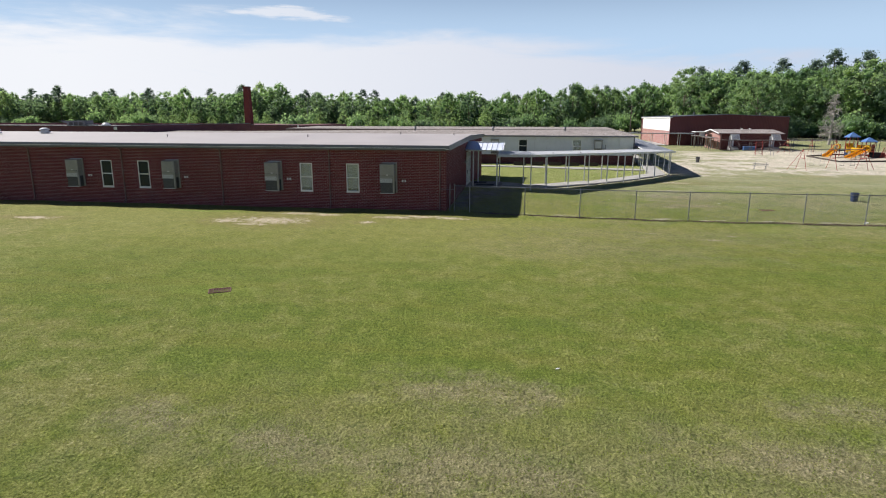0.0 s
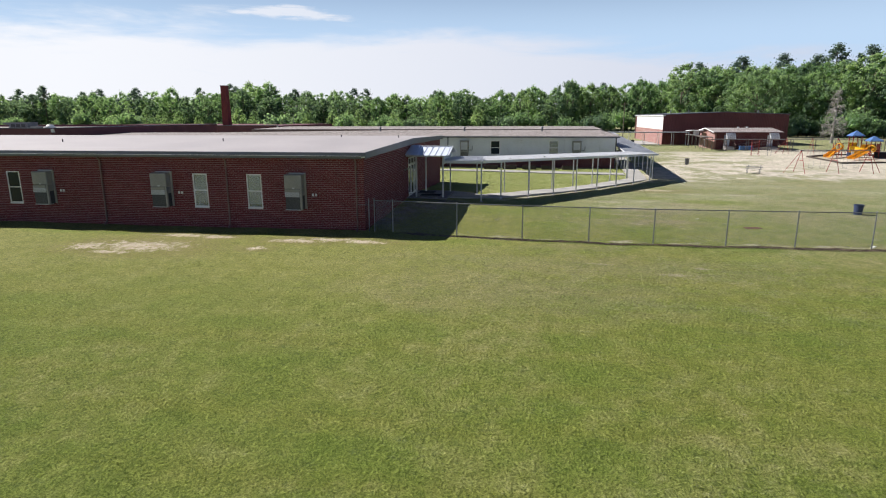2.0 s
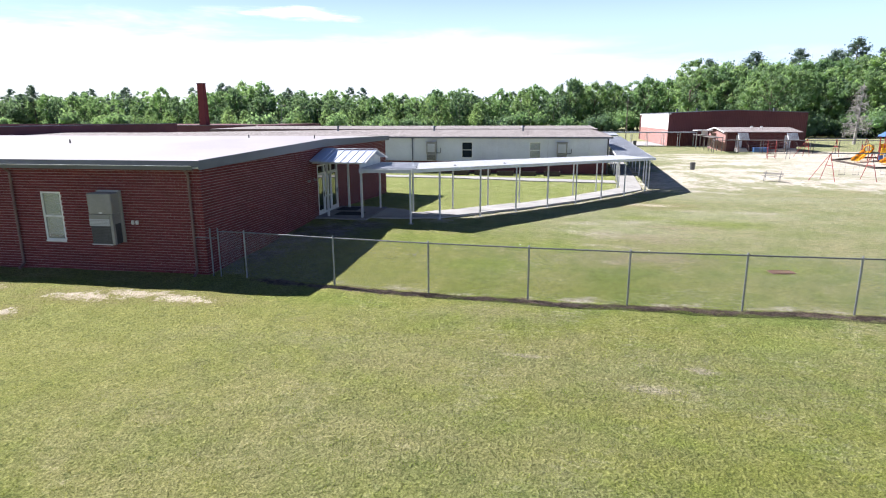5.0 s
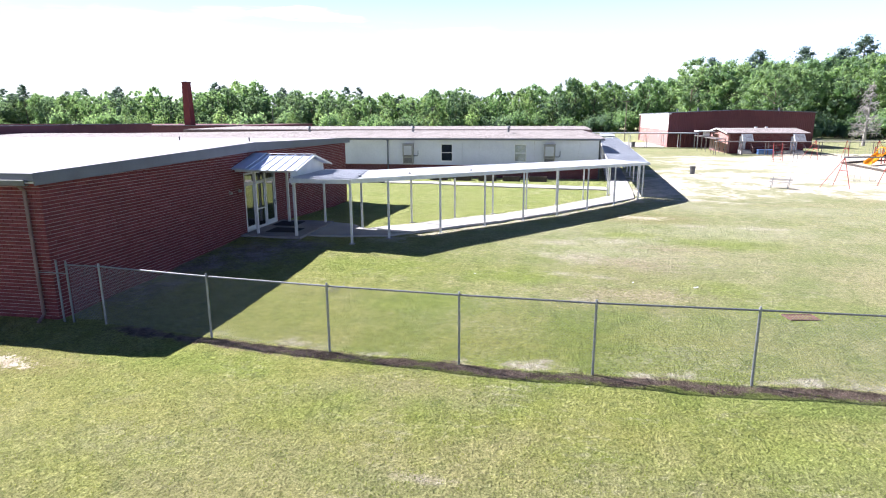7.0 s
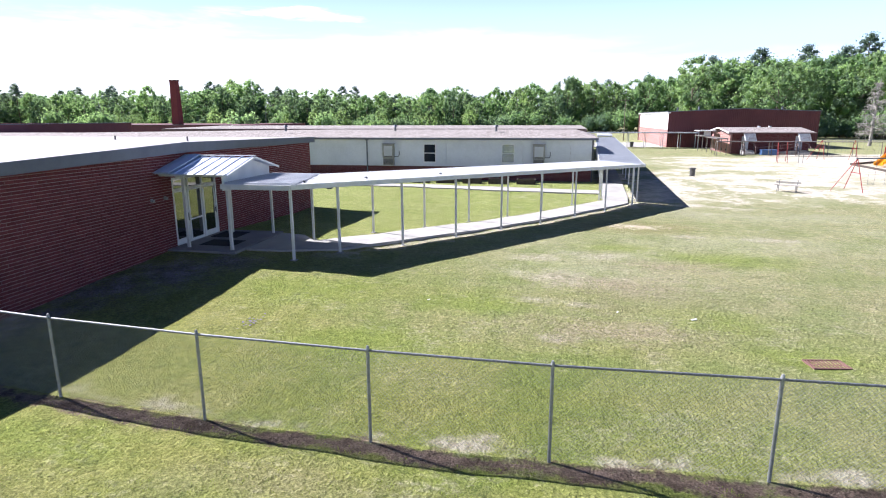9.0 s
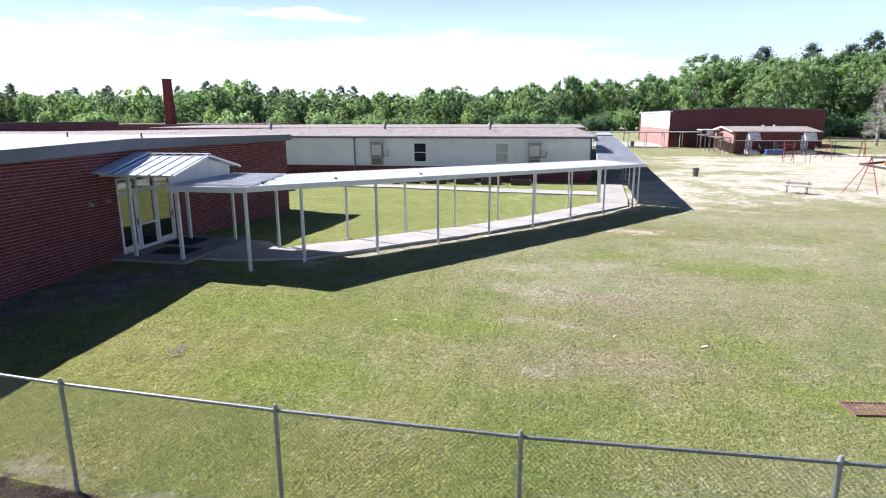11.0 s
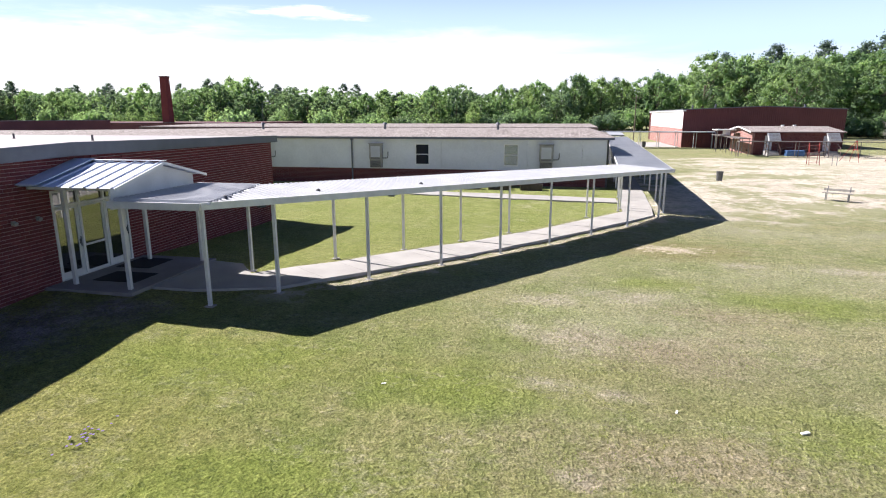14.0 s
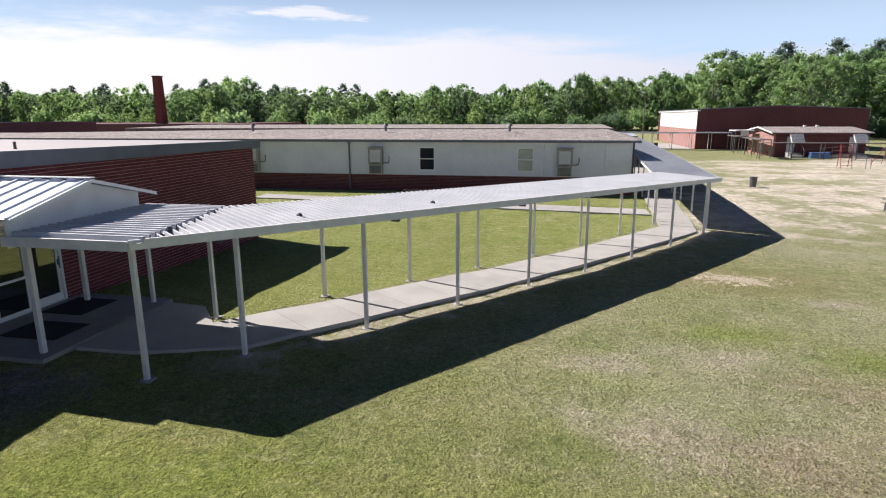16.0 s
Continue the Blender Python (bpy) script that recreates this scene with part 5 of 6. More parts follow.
def build_hall():
    h = thing("gymnasium", "large dark red metal gymnasium with white upper side panel", "building")
    x0, x1, y0, y1, ze, zp = 27.6, 51.3, 132.0, 167.5, 6.0, 6.45
    xm = (x0 + x1) / 2
    bm = bmesh.new()
    poly = [(x0, 0), (x1, 0), (x1, ze), (xm, zp), (x0, ze)]
    a = [bm.verts.new((x, y0, z)) for x, z in poly]
    b = [bm.verts.new((x, y0 + 0.3, z)) for x, z in poly]
    bm.faces.new(a), bm.faces.new(b[::-1])
    for i in range(5):
        bm.faces.new((a[i], b[i], b[(i + 1) % 5], a[(i + 1) % 5]))
    bmesh.ops.recalc_face_normals(bm, faces=bm.faces[:])
    part("front_wall", bm, M_REDRIB, h, "ribbed dark red metal wall")
    boxpart("side_base", M_BRICKSUNNY, h, x0, x0 + 0.3, y0 + 0.31, y1, 0, 3.0, label="red brick lower wall")
    for i in range(2):
        a0 = y0 + 0.31 + i * 16.8
        boxpart("side_panel", M_WHITE, h, x0 + 0.03, x0 + 0.3, a0, a0 + 16.75, 3.02, 5.75, label="white metal upper panel")
    boxpart("corner_post", M_REDSHEET, h, x0 - 0.03, x0 + 0.3, y1 - 1.5, y1 + 0.3, 0, 5.95)
    boxpart("side_edge", M_TRIM, h, x0 - 0.15, x0 + 0.32, y0 - 0.1, y1 + 0.3, 5.76, 5.96)
    bm = bmesh.new()
    box(bm, x1 - 0.3, x1, y0 + 0.31, y1, 0, 5.9)
    box(bm, x0 + 0.31, x1 - 0.31, y1, y1 + 0.3, 0, 5.9)
    part("rear_wall", bm, M_REDSHEET, h)
    for s in (-1, 1):
        bm = bmesh.new()
        xe = x0 - 0.2 if s < 0 else x1 + 0.2
        pts = [(xm, y0 - 0.15, zp + 0.02), (xe, y0 - 0.15, ze), (xe, y1 + 0.3, ze), (xm, y1 + 0.3, zp + 0.02)]
        lo = [bm.verts.new((x, y, z - 0.02)) for x, y, z in pts]
        hi = [bm.verts.new((x, y, z + 0.10)) for x, y, z in pts]
        bm.faces.new(lo), bm.faces.new(hi)
        for i in range(4):
            bm.faces.new((lo[i], lo[(i + 1) % 4], hi[(i + 1) % 4], hi[i]))
        bmesh.ops.recalc_face_normals(bm, faces=bm.faces[:])
        part("roof_slope", bm, M_FASCIA, h)
    for x, y in ((30.5, 140.0), (33.5, 137.0), (47.5, 138.0)):
        z = zp - (zp - ze) * abs(x - xm) / (xm - x0)
        rodpart("roof_vent", M_GALV, h, (x, y, z), (x, y, z + 0.75), 0.14, 10)
    return h


build_hall()


def build_small():
    b = thing("classroom_cottage", "small low brick classroom building with shallow gabled roof", "building")
    x0, x1, y0, y1 = 33.0, 43.4, 114.6, 124.6
    ym = (y0 + y1) / 2
    boxpart("front_wall", M_BRICKFAR, b, x0 + 0.25, x1, y0, y0 + 0.25, 0, 2.95)
    bm = bmesh.new()
    prism_x(bm, [(y0, 0), (y1, 0), (y1, 2.95), (ym, 3.45), (y0, 2.95)], x0, x0 + 0.25)
    part("gable_wall", bm, M_BRICKSUNNY, b)
    bm = bmesh.new()
    box(bm, x1 - 0.25, x1, y0 + 0.26, y1, 0, 2.95)
    box(bm, x0 + 0.26, x1 - 0.26, y1 - 0.25, y1, 0, 2.95)
    part("rear_wall", bm, M_BRICKFAR, b)
    bm = bmesh.new()
    prism_x(bm, [(y0 - 0.7, 2.90), (ym, 3.50), (y1 + 0.5, 2.90), (y1 + 0.5, 3.02), (ym, 3.64), (y0 - 0.7, 3.02)], x0 - 0.45, x1 + 0.5)
    part("roof", bm, M_SHINGLE, b)
    boxpart("eave", M_PIPE, b, x0 - 0.45, x1 + 0.5, y0 - 0.75, y0 - 0.7, 2.88, 3.02)
    for side in (-1, 1):
        bm = bmesh.new()
        ya = y0 - 0.7 if side < 0 else y1 + 0.5
        vs = [bm.verts.new((x0 - 0.5 + dx, y, z + dz)) for y, z in ((ym, 3.50), (ya, 2.88)) for dx in (0, 0.05) for dz in (0, 0.17)]
        for f in ((0, 1, 3, 2), (4, 6, 7, 5), (0, 4, 5, 1), (2, 3, 7, 6), (1, 5, 7, 3), (0, 2, 6, 4)):
            bm.faces.new([vs[i] for i in f])
        bmesh.ops.recalc_face_normals(bm, faces=bm.faces[:])
        part("verge_board", bm, M_WHITE, b)
    for y in (116.2, 118.4, 120.6):
        boxpart("base_vent", M_DARK, b, x0 - 0.02, x0 + 0.0, y, y + 0.35, 0.35, 0.6)
    for x in (38.2, 39.7):
        rodpart("roof_vent", M_TRIM, b, (x, ym, 3.55), (x, ym, 3.82), 0.2, 10)
    # flat porch on the west end
    boxpart("porch_roof", M_TRIM, b, x0 - 3.0, x0 - 0.5, ym + 0.6, ym + 3.6, 3.02, 3.16, label="flat pale porch roof")
    boxpart("porch_panel", M_WHITE, b, x0 - 2.2, x0 - 1.2, ym + 0.9, ym + 0.96, 2.35, 3.0)
    for x in (x0 - 2.9, x0 - 0.7):
        rodpart("porch_post", M_DULLROOF, b, (x, ym + 0.8, 0.0), (x, ym + 0.8, 3.02), 0.05, 6)
    # two louvred door hoods
    for x in (35.3, 42.3):
        boxpart("door", M_PANEL, b, x - 0.75, x + 0.15, y0 - 0.04, y0 - 0.002, 0.6, 2.5, label="pale door under a hood")
        bm = bmesh.new()
        for i in range(6):
            t = i / 5
            box(bm, x - 0.68, x + 0.68, y0 - 0.85 - 0.75 * t, y0 - 0.72 - 0.75 * t, 2.72 - 0.85 * t, 2.86 - 0.85 * t)
        part("hood_slats", bm, M_SHEET, b, "grey louvred metal hood")
        for s in (-0.72, 0.72):
            bm = bmesh.new()
            prism_x(bm, [(y0 - 0.70, 2.86), (y0 - 1.62, 1.85), (y0 - 1.5, 1.85), (y0 - 0.58, 2.86)], x + s - 0.04, x + s + 0.04)
            part("hood_side", bm, M_WHITE, b)
        bm = bmesh.new()
        box(bm, x - 0.9, x + 0.5, y0 - 1.4, y0 - 0.01, 0, 0.58)
        for k in range(3):
            box(bm, x - 0.9, x + 0.5, y0 - 1.7 - 0.3 * k, y0 - 1.41 - 0.3 * k, 0, 0.44 - 0.14 * k)
        part("steps", bm, M_CONC, b)
        for q in (-0.9, 0.5):
            bm = bmesh.new()
            rod(bm, (x + q, y0 - 0.2, 1.5), (x + q, y0 - 1.4, 1.5), 0.03)
            rod(bm, (x + q, y0 - 1.4, 1.5), (x + q, y0 - 2.3, 0.9), 0.03)
            rod(bm, (x + q, y0 - 2.3, 0.9), (x + q, y0 - 2.3, 0), 0.03)
            rod(bm, (x + q, y0 - 1.4, 1.5), (x + q, y0 - 1.4, 0), 0.03)
            part("hand_rail", bm, M_PIPE, b)
    # long ramp between them
    r = thing("access_ramp", "long grey wheelchair ramp with metal rails", "ramp")
    bm = bmesh.new()
    prism = [(36.2, 0.0), (41.2, 0.0), (41.2, 0.55)]
    a = [bm.verts.new((x, y0 - 1.5, z)) for x, z in prism]
    c = [bm.verts.new((x, y0 - 0.4, z)) for x, z in prism]
    bm.faces.new(a), bm.faces.new(c)
    for i in range(3):
        bm.faces.new((a[i], c[i], c[(i + 1) % 3], a[(i + 1) % 3]))
    bmesh.ops.recalc_face_normals(bm, faces=bm.faces[:])
    part("deck", bm, M_WOOD, r)
    for z in (0.5, 0.95):
        rodpart("rail", M_PIPE, r, (36.2, y0 - 1.5, z), (41.2, y0 - 1.5, z + 0.55), 0.03)
    for i in range(6):
        x = 36.2 + i * 1.0
        rodpart("rail_post", M_PIPE, r, (x, y0 - 1.5, 0), (x, y0 - 1.5, 0.95 + 0.55 * i / 5), 0.03)
    t = thing("storage_box", "blue plastic storage box by the ramp", "box")
    boxpart("body", M_BLUE, t, 36.5, 38.6, y0 - 2.6, y0 - 1.8, 0.0, 0.62, bevel=0.04)
    boxpart("lid", M_BLUE, t, 36.45, 38.65, y0 - 2.65, y0 - 1.75, 0.62, 0.72, bevel=0.03)


build_small()


def far_cover(pts, label, step=2.6, w=2.2, z=2.35, h=0.16, mat=None):
    """A thin flat walkway roof on posts along a line of places."""
    c = thing("covered_walkway", label, "walkway cover", "covers of the walks")
    for (xa, ya), (xb, yb) in zip(pts, pts[1:]):
        a, b = Vector((xa, ya, 0)), Vector((xb, yb, 0))
        d = (b - a).normalized()
        n = Vector((-d.y, d.x, 0)) * w / 2
        bm = bmesh.new()
        slab(bm, [tuple((p + k).xy) for p, k in ((a, n), (a, -n), (b, -n), (b, n))], z, z + h)
        part("roof_sheet", bm, mat or M_GREYROOF, c)
        k = int((b - a).length / step)
        for i in range(k + 1):
            for s in (-0.85, 0.85):
                p = a + (b - a) * i / k + n * s
                rodpart("post", mat or M_ALU, c, (p.x, p.y, -0.1), (p.x, p.y, z), 0.05, 6)


far_cover([(12.4, 130.0), (32.0, 130.0)], "far grey walkway cover before the gymnasium", z=2.48)
far_cover([(32.0, 128.8), (31.2, 111.6)], "far brown walkway cover beside the brick cottage", 3.2, z=2.15, w=1.4, h=0.10, mat=M_DULLROOF)
far_cover([(30.2, 110.5), (92.0, 110.5)], "far dark walkway cover along the play area", 3.4, z=1.86, w=1.2, h=0.08, mat=M_DULLROOF)
far_cover([(15.7, 115.2), (16.6, 128.8)], "far grey walkway cover between the wings", 4.0)


# ---- play area ----
def bin_(name, x, y, h, r, mat, label, group=""):
    t = thing(name, label, "bin", group, at=(x, y, rise(x, y)))
    bm = bmesh.new()
    rod(bm, (0, 0, 0), (0, 0, h), r * 0.82, 20, r)
    top = [f for f in bm.faces if f.calc_center_median().z > h - 0.001 and abs(f.normal.z) > 0.9]
    bmesh.ops.inset_region(bm, faces=top, thickness=0.03)
    bmesh.ops.translate(bm, verts=list({v for f in top for v in f.verts}), vec=(0, 0, -0.25))
    part("body", bm, mat, t, smooth=False)
    bm = bmesh.new()
    bmesh.ops.create_cone(bm, cap_ends=False, segments=20, radius1=r * 1.06, radius2=r * 1.06, depth=0.07, matrix=Matrix.Translation((0, 0, h - 0.03)))
    bmesh.ops.solidify(bm, geom=bm.faces[:], thickness=0.03)
    part("rim", bm, mat, t)


bin_("trash_can", 20.5, 79.9, 0.74, 0.26, M_BIN, "dark grey plastic trash can on the sand", "trash cans")
bin_("trash_can", 21.75, 132.0, 0.95, 0.36, M_BIN, "dark grey plastic trash can on the sand", "trash cans")
bin_("trash_can", 21.6, 42.6, 0.60, 0.26, M_BLUEBIN, "dark blue plastic trash can on the lawn", "trash cans")


def bench(x, y, turn):
    b = thing("bench", "weathered plain bench with backrest on the sand", "bench")
    b.matrix_basis = pose(x, y, 0, 0, 0, turn)
    for y0, y1 in ((-0.22, -0.02), (0.0, 0.20)):
        boxpart("seat_plank", M_WOOD, b, -0.78, 0.78, y0, y1, 0.44, 0.49)
    boxpart("back_plank", M_WOOD, b, -0.78, 0.78, 0.24, 0.28, 0.56, 0.70)
    for x in (-0.58, 0.58):
        bm = bmesh.new()
        rod(bm, (x, -0.18, 0), (x, -0.18, 0.44), 0.025)
        rod(bm, (x, 0.18, 0), (x, 0.18, 0.44), 0.025)
        rod(bm, (x, 0.18, 0.44), (x, 0.3, 0.84), 0.025)
        rod(bm, (x, -0.18, 0.42), (x, 0.18, 0.42), 0.025)
        part("leg_frame", bm, M_GALV, b)


bench(24.5, 69.1, -33)


def swing_set(x, y, turn, bays, width, top, label, seats=True):
    s = thing("swing_set", label, "swing set", "swing sets")
    s.matrix_basis = pose(x, y, 0, 0, 0, turn)
    rodpart("top_bar", M_GALV, s, (-0.1, 0, top), (bays * width + 0.1, 0, top), 0.045)
    for i in range(bays + 1):
        for dy in (-1.1, 1.1):
            rodpart("leg", M_RED, s, (i * width, dy, -0.05), (i * width, 0, top), 0.027, label="red painted leg")
        rodpart("brace", M_RED, s, (i * width, -0.55, top * 0.56), (i * width, 0.55, top * 0.56), 0.03)
    for x, d in ((0, -1.5), (bays * width, 1.5)):
        rodpart("leg", M_RED, s, (x + d, 0.2, -0.05), (x, 0, top), 0.027)
    if seats:
        for i in range(bays):
            for k in (0.33, 0.67):
                c = i * width + k * width
                seat = boxpart("swing_seat", M_BLACK, s, c - 0.24, c + 0.24, -0.08, 0.08, 0.48, 0.51, label="black rubber swing seat")
                for dx in (-0.23, 0.23):
                    rodpart("chain", M_GALV, seat, (c + dx, 0, 0.5), (c + dx * 0.95, 0, top), 0.009, 5)


swing_set(29.3, 70.3, 7, 2, 3.4, 2.3, "red and grey swing set on bare sand")
swing_set(40.3, 103.0, 0, 2, 3.6, 2.4, "red swing set at the rear of the play area")


def climber(x, y):
    c = thing("climbing_frame", "small red arched climbing frame with ladder", "climbing frame")
    c.matrix_basis = pose(x, y, 0, 0, 0, 12)
    for dx in (0.0, 1.1):
        rodpart("leg", M_RED, c, (dx, -1.3, 0), (dx + 0.6, 0, 2.3), 0.03)
        rodpart("leg", M_RED, c, (dx + 1.2, 1.0, 0), (dx + 0.6, 0, 2.3), 0.03)
    for i in range(1, 7):
        t = i / 7
        rodpart("rung", M_RED, c, (0.6 * t, -1.3 * (1 - t), 2.3 * t), (1.1 + 0.6 * t, -1.3 * (1 - t), 2.3 * t), 0.018)
    for dx in (2.2, 2.7):
        rodpart("hoop", M_GALV, c, (dx, -1.6, 0), (dx, -1.6, 1.15), 0.03)
    rodpart("hoop", M_GALV, c, (2.2, -1.6, 1.15), (2.7, -1.6, 1.15), 0.03)


climber(33.2, 98.3)


def slide(parent, top, foot, w=0.62):
    """A trough that runs down from top to foot."""
    a, b = Vector(top), Vector(foot)
    d = b - a
    side = Vector((-d.y, d.x, 0)).normalized() * w / 2
    bm = bmesh.new()
    prof = ((-1.0, 0.32), (-0.92, 0.02), (-0.6, 0.0), (0.6, 0.0), (0.92, 0.02), (1.0, 0.32))
    rows = []
    for i in range(11):
        t = i / 10
        p = a + d * t
        e = 3 * t * t - 2 * t * t * t
        p.z = a.z + (b.z - a.z) * (0.65 * t + 0.35 * e)
        rows.append([bm.verts.new(p + side * k + Vector((0, 0, h))) for k, h in prof])
    for r0, r1 in zip(rows, rows[1:]):
        for i in range(5):
            bm.faces.new((r0[i], r0[i + 1], r1[i + 1], r1[i]))
    bmesh.ops.solidify(bm, geom=bm.faces[:], thickness=0.05)
    part("slide", bm, M_YELLOW, parent, "yellow plastic slide", smooth=True)


def pyramid(parent, x, y, r, z0, z1):
    bm = bmesh.new()
    base = [bm.verts.new((x + sx * r, y + sy * r, z0)) for sx, sy in ((-1, -1), (1, -1), (1, 1), (-1, 1))]
    rim = [bm.verts.new((x + sx * r, y + sy * r, z0 + 0.12)) for sx, sy in ((-1, -1), (1, -1), (1, 1), (-1, 1))]
    tip = bm.verts.new((x, y, z1))
    bm.faces.new(base)
    for i in range(4):
        bm.faces.new((base[i], base[(i + 1) % 4], rim[(i + 1) % 4], rim[i]))
        bm.faces.new((rim[i], rim[(i + 1) % 4], tip))
    bmesh.ops.recalc_face_normals(bm, faces=bm.faces[:])
    part("roof", bm, M_BLUE, parent, "blue plastic pyramid roof")


def build_play():
    p = thing("play_structure", "playground climbing tower with yellow slides and blue roofs", "play structure")
    for x, y, r, zd, z0, z1, ro in ((46.75, 96.5, 0.55, 1.25, 2.9, 3.72, 0.80), (48.3, 94.9, 0.58, 1.05, 2.25, 3.0, 0.84)):
        for sx in (-1, 1):
            for sy in (-1, 1):
                rodpart("post", M_RED, p, (x + sx * r, y + sy * r, 0), (x + sx * r, y + sy * r, z0 + 0.05), 0.055, label="red post")
        boxpart("deck", M_BLACK, p, x - r, x + r, y - r, y + r, zd - 0.08, zd, label="dark deck")
        boxpart("panel", M_YELLOW, p, x - r + 0.07, x + r - 0.07, y + r - 0.03, y + r + 0.03, zd + 0.05, zd + 0.75)
        pyramid(p, x, y, ro, z0, z1)
    for x, y in ((45.4, 96.9), (45.4, 95.2), (44.2, 96.9), (44.2, 95.2)):
        rodpart("post", M_RED, p, (x, y, 0), (x, y, 1.9), 0.055)
    boxpart("deck", M_BLACK, p, 44.2, 46.2, 95.2, 96.9, 0.92, 1.0)
    boxpart("stair_block", M_BLACK, p, 48.9, 50.4, 94.2, 95.6, 0.0, 0.75)
    # moulded yellow panels, tunnel and slide hoods
    boxpart("panel", M_YELLOW, p, 45.45, 46.15, 95.05, 95.17, 0.62, 1.55, bevel=0.05, label="moulded yellow play panel")
    boxpart("panel", M_YELLOW, p, 46.2, 47.0, 95.75, 95.88, 0.60, 1.50, bevel=0.05, label="moulded yellow play panel")
    boxpart("panel", M_YELLOW, p, 47.2, 47.75, 95.6, 95.7, 1.30, 1.80, bevel=0.04, label="moulded yellow play panel")
    bm = bmesh.new()
    rod(bm, (46.0, 96.0, 0.95), (47.8, 95.1, 0.95), 0.42, 16)
    part("crawl_tunnel", bm, M_YELLOW, p, "yellow plastic crawl tunnel", smooth=True)
    bm = bmesh.new()
    rod(bm, (48.85, 94.7, 0.8), (48.85, 94.7, 1.95), 0.30, 14, 0.20)
    part("climbing_tube", bm, M_SALMON, p, "faded red climbing tube", smooth=True)
    for x, y, z in ((44.6, 96.2, 1.42), (47.75, 94.05, 1.25)):
        bm = bmesh.new()
        bmesh.ops.create_cone(bm, cap_ends=False, segments=16, radius1=0.52, radius2=0.46, depth=0.6, matrix=Matrix.Translation((x, y, z)) @ Matrix.Rotation(math.radians(90), 4, "X") @ Matrix.Rotation(math.radians(-40), 4, "Y"))
        bmesh.ops.solidify(bm, geom=bm.faces[:], thickness=0.05)
        part("slide_hood", bm, M_YELLOW, p, "yellow hood over the slide", smooth=True)
    slide(p, (44.6, 96.1, 1.15), (41.4, 92.2, 0.18), 0.85)
    slide(p, (47.7, 94.0, 1.15), (43.1, 89.4, 0.18), 0.9)
    bm = bmesh.new()
    for i in range(7):
        rod(bm, (49.3, 93.2 - 0.1 * i, 0.2 + 0.16 * i), (50.0, 93.2 - 0.1 * i, 0.2 + 0.16 * i), 0.03, 6)
    rod(bm, (49.3, 93.3, 0), (49.3, 92.5, 1.6), 0.04, 6)
    rod(bm, (50.0, 93.3, 0), (50.0, 92.5, 1.6), 0.04, 6)
    part("ladder", bm, M_RED, p)
    boxpart("sign_panel", M_BLUE, p, 44.0, 44.45, 92.4, 92.46, 0.3, 0.85, label="small blue panel")
    boxpart("sign_panel", M_WHITE, p, 44.6, 44.95, 92.6, 92.66, 0.4, 1.0, label="small white panel")
    for x, y in ((44.22, 92.43), (44.78, 92.63)):
        rodpart("sign_leg", M_RED, p, (x, y, 0), (x, y, 0.4), 0.03)
    t = thing("timber_border", "dark timber border round the play structure", "border")
    ring = [(40.2, 95.2), (39.3, 83.4), (45.0, 84.8), (56.0, 88.5), (58.0, 98.5), (46.0, 100.2)]
    for (xa, ya), (xb, yb) in zip(ring, ring[1:] + ring[:1]):
        bm = bmesh.new()
        beam(bm, (xa, ya), (xb, yb), -0.05, -0.05, 0.25, 0.2)
        part("timber", bm, M_TIMBER, t)


build_play()


def build_pole():
    u = thing("utility_pole", "tall weathered wooden utility pole with crossarm", "pole")
    rodpart("pole", M_BARK, u, (23.5, 160, -0.2), (23.5, 160, 9.2), 0.11, 10, r2=0.08)
    boxpart("crossarm", M_BARK, u, 22.6, 24.4, 159.85, 159.97, 8.6, 8.75)
    v = thing("street_lamp", "thin grey lamp pole with a short arm beyond the roofs", "lamp pole")
    rodpart("pole", M_GALV, v, (-81.5, 200, -0.2), (-81.5, 200, 9.4), 0.09, 8, r2=0.06)
    rodpart("arm", M_GALV, v, (-81.5, 200, 9.3), (-80.3, 200, 9.5), 0.05, 6)
    boxpart("lamp_head", M_TRIM, v, -80.7, -80.0, 199.85, 200.15, 9.42, 9.58)


build_pole()

for x, y, a, k in ((11.80, 39.6, 20, 0.45), (9.90, 40.0, 70, 0.3), (4.58, 40.0, 10, 0.28), (17.6, 32.9, 40, 0.9), (0.09, 10.7, 15, 0.3)):
    bm = bmesh.new()
    box(bm, -0.16, 0.16, -0.07, 0.07, 0.0, 0.05, bevel=0.01)
    for v in bm.verts:
        v.co.z += 0.03 * math.sin(v.co.x * 17) + 0.02
    ob = part("litter_scrap", bm, M_RUBBLE)
    ob.matrix_basis = pose(x, y, rise(x, y), 0, 0, a) @ Matrix.Diagonal((k, k * 0.9, k, 1))
    tagged(ob, "crumpled white scrap lying in the grass", "litter", "scraps on the lawn")


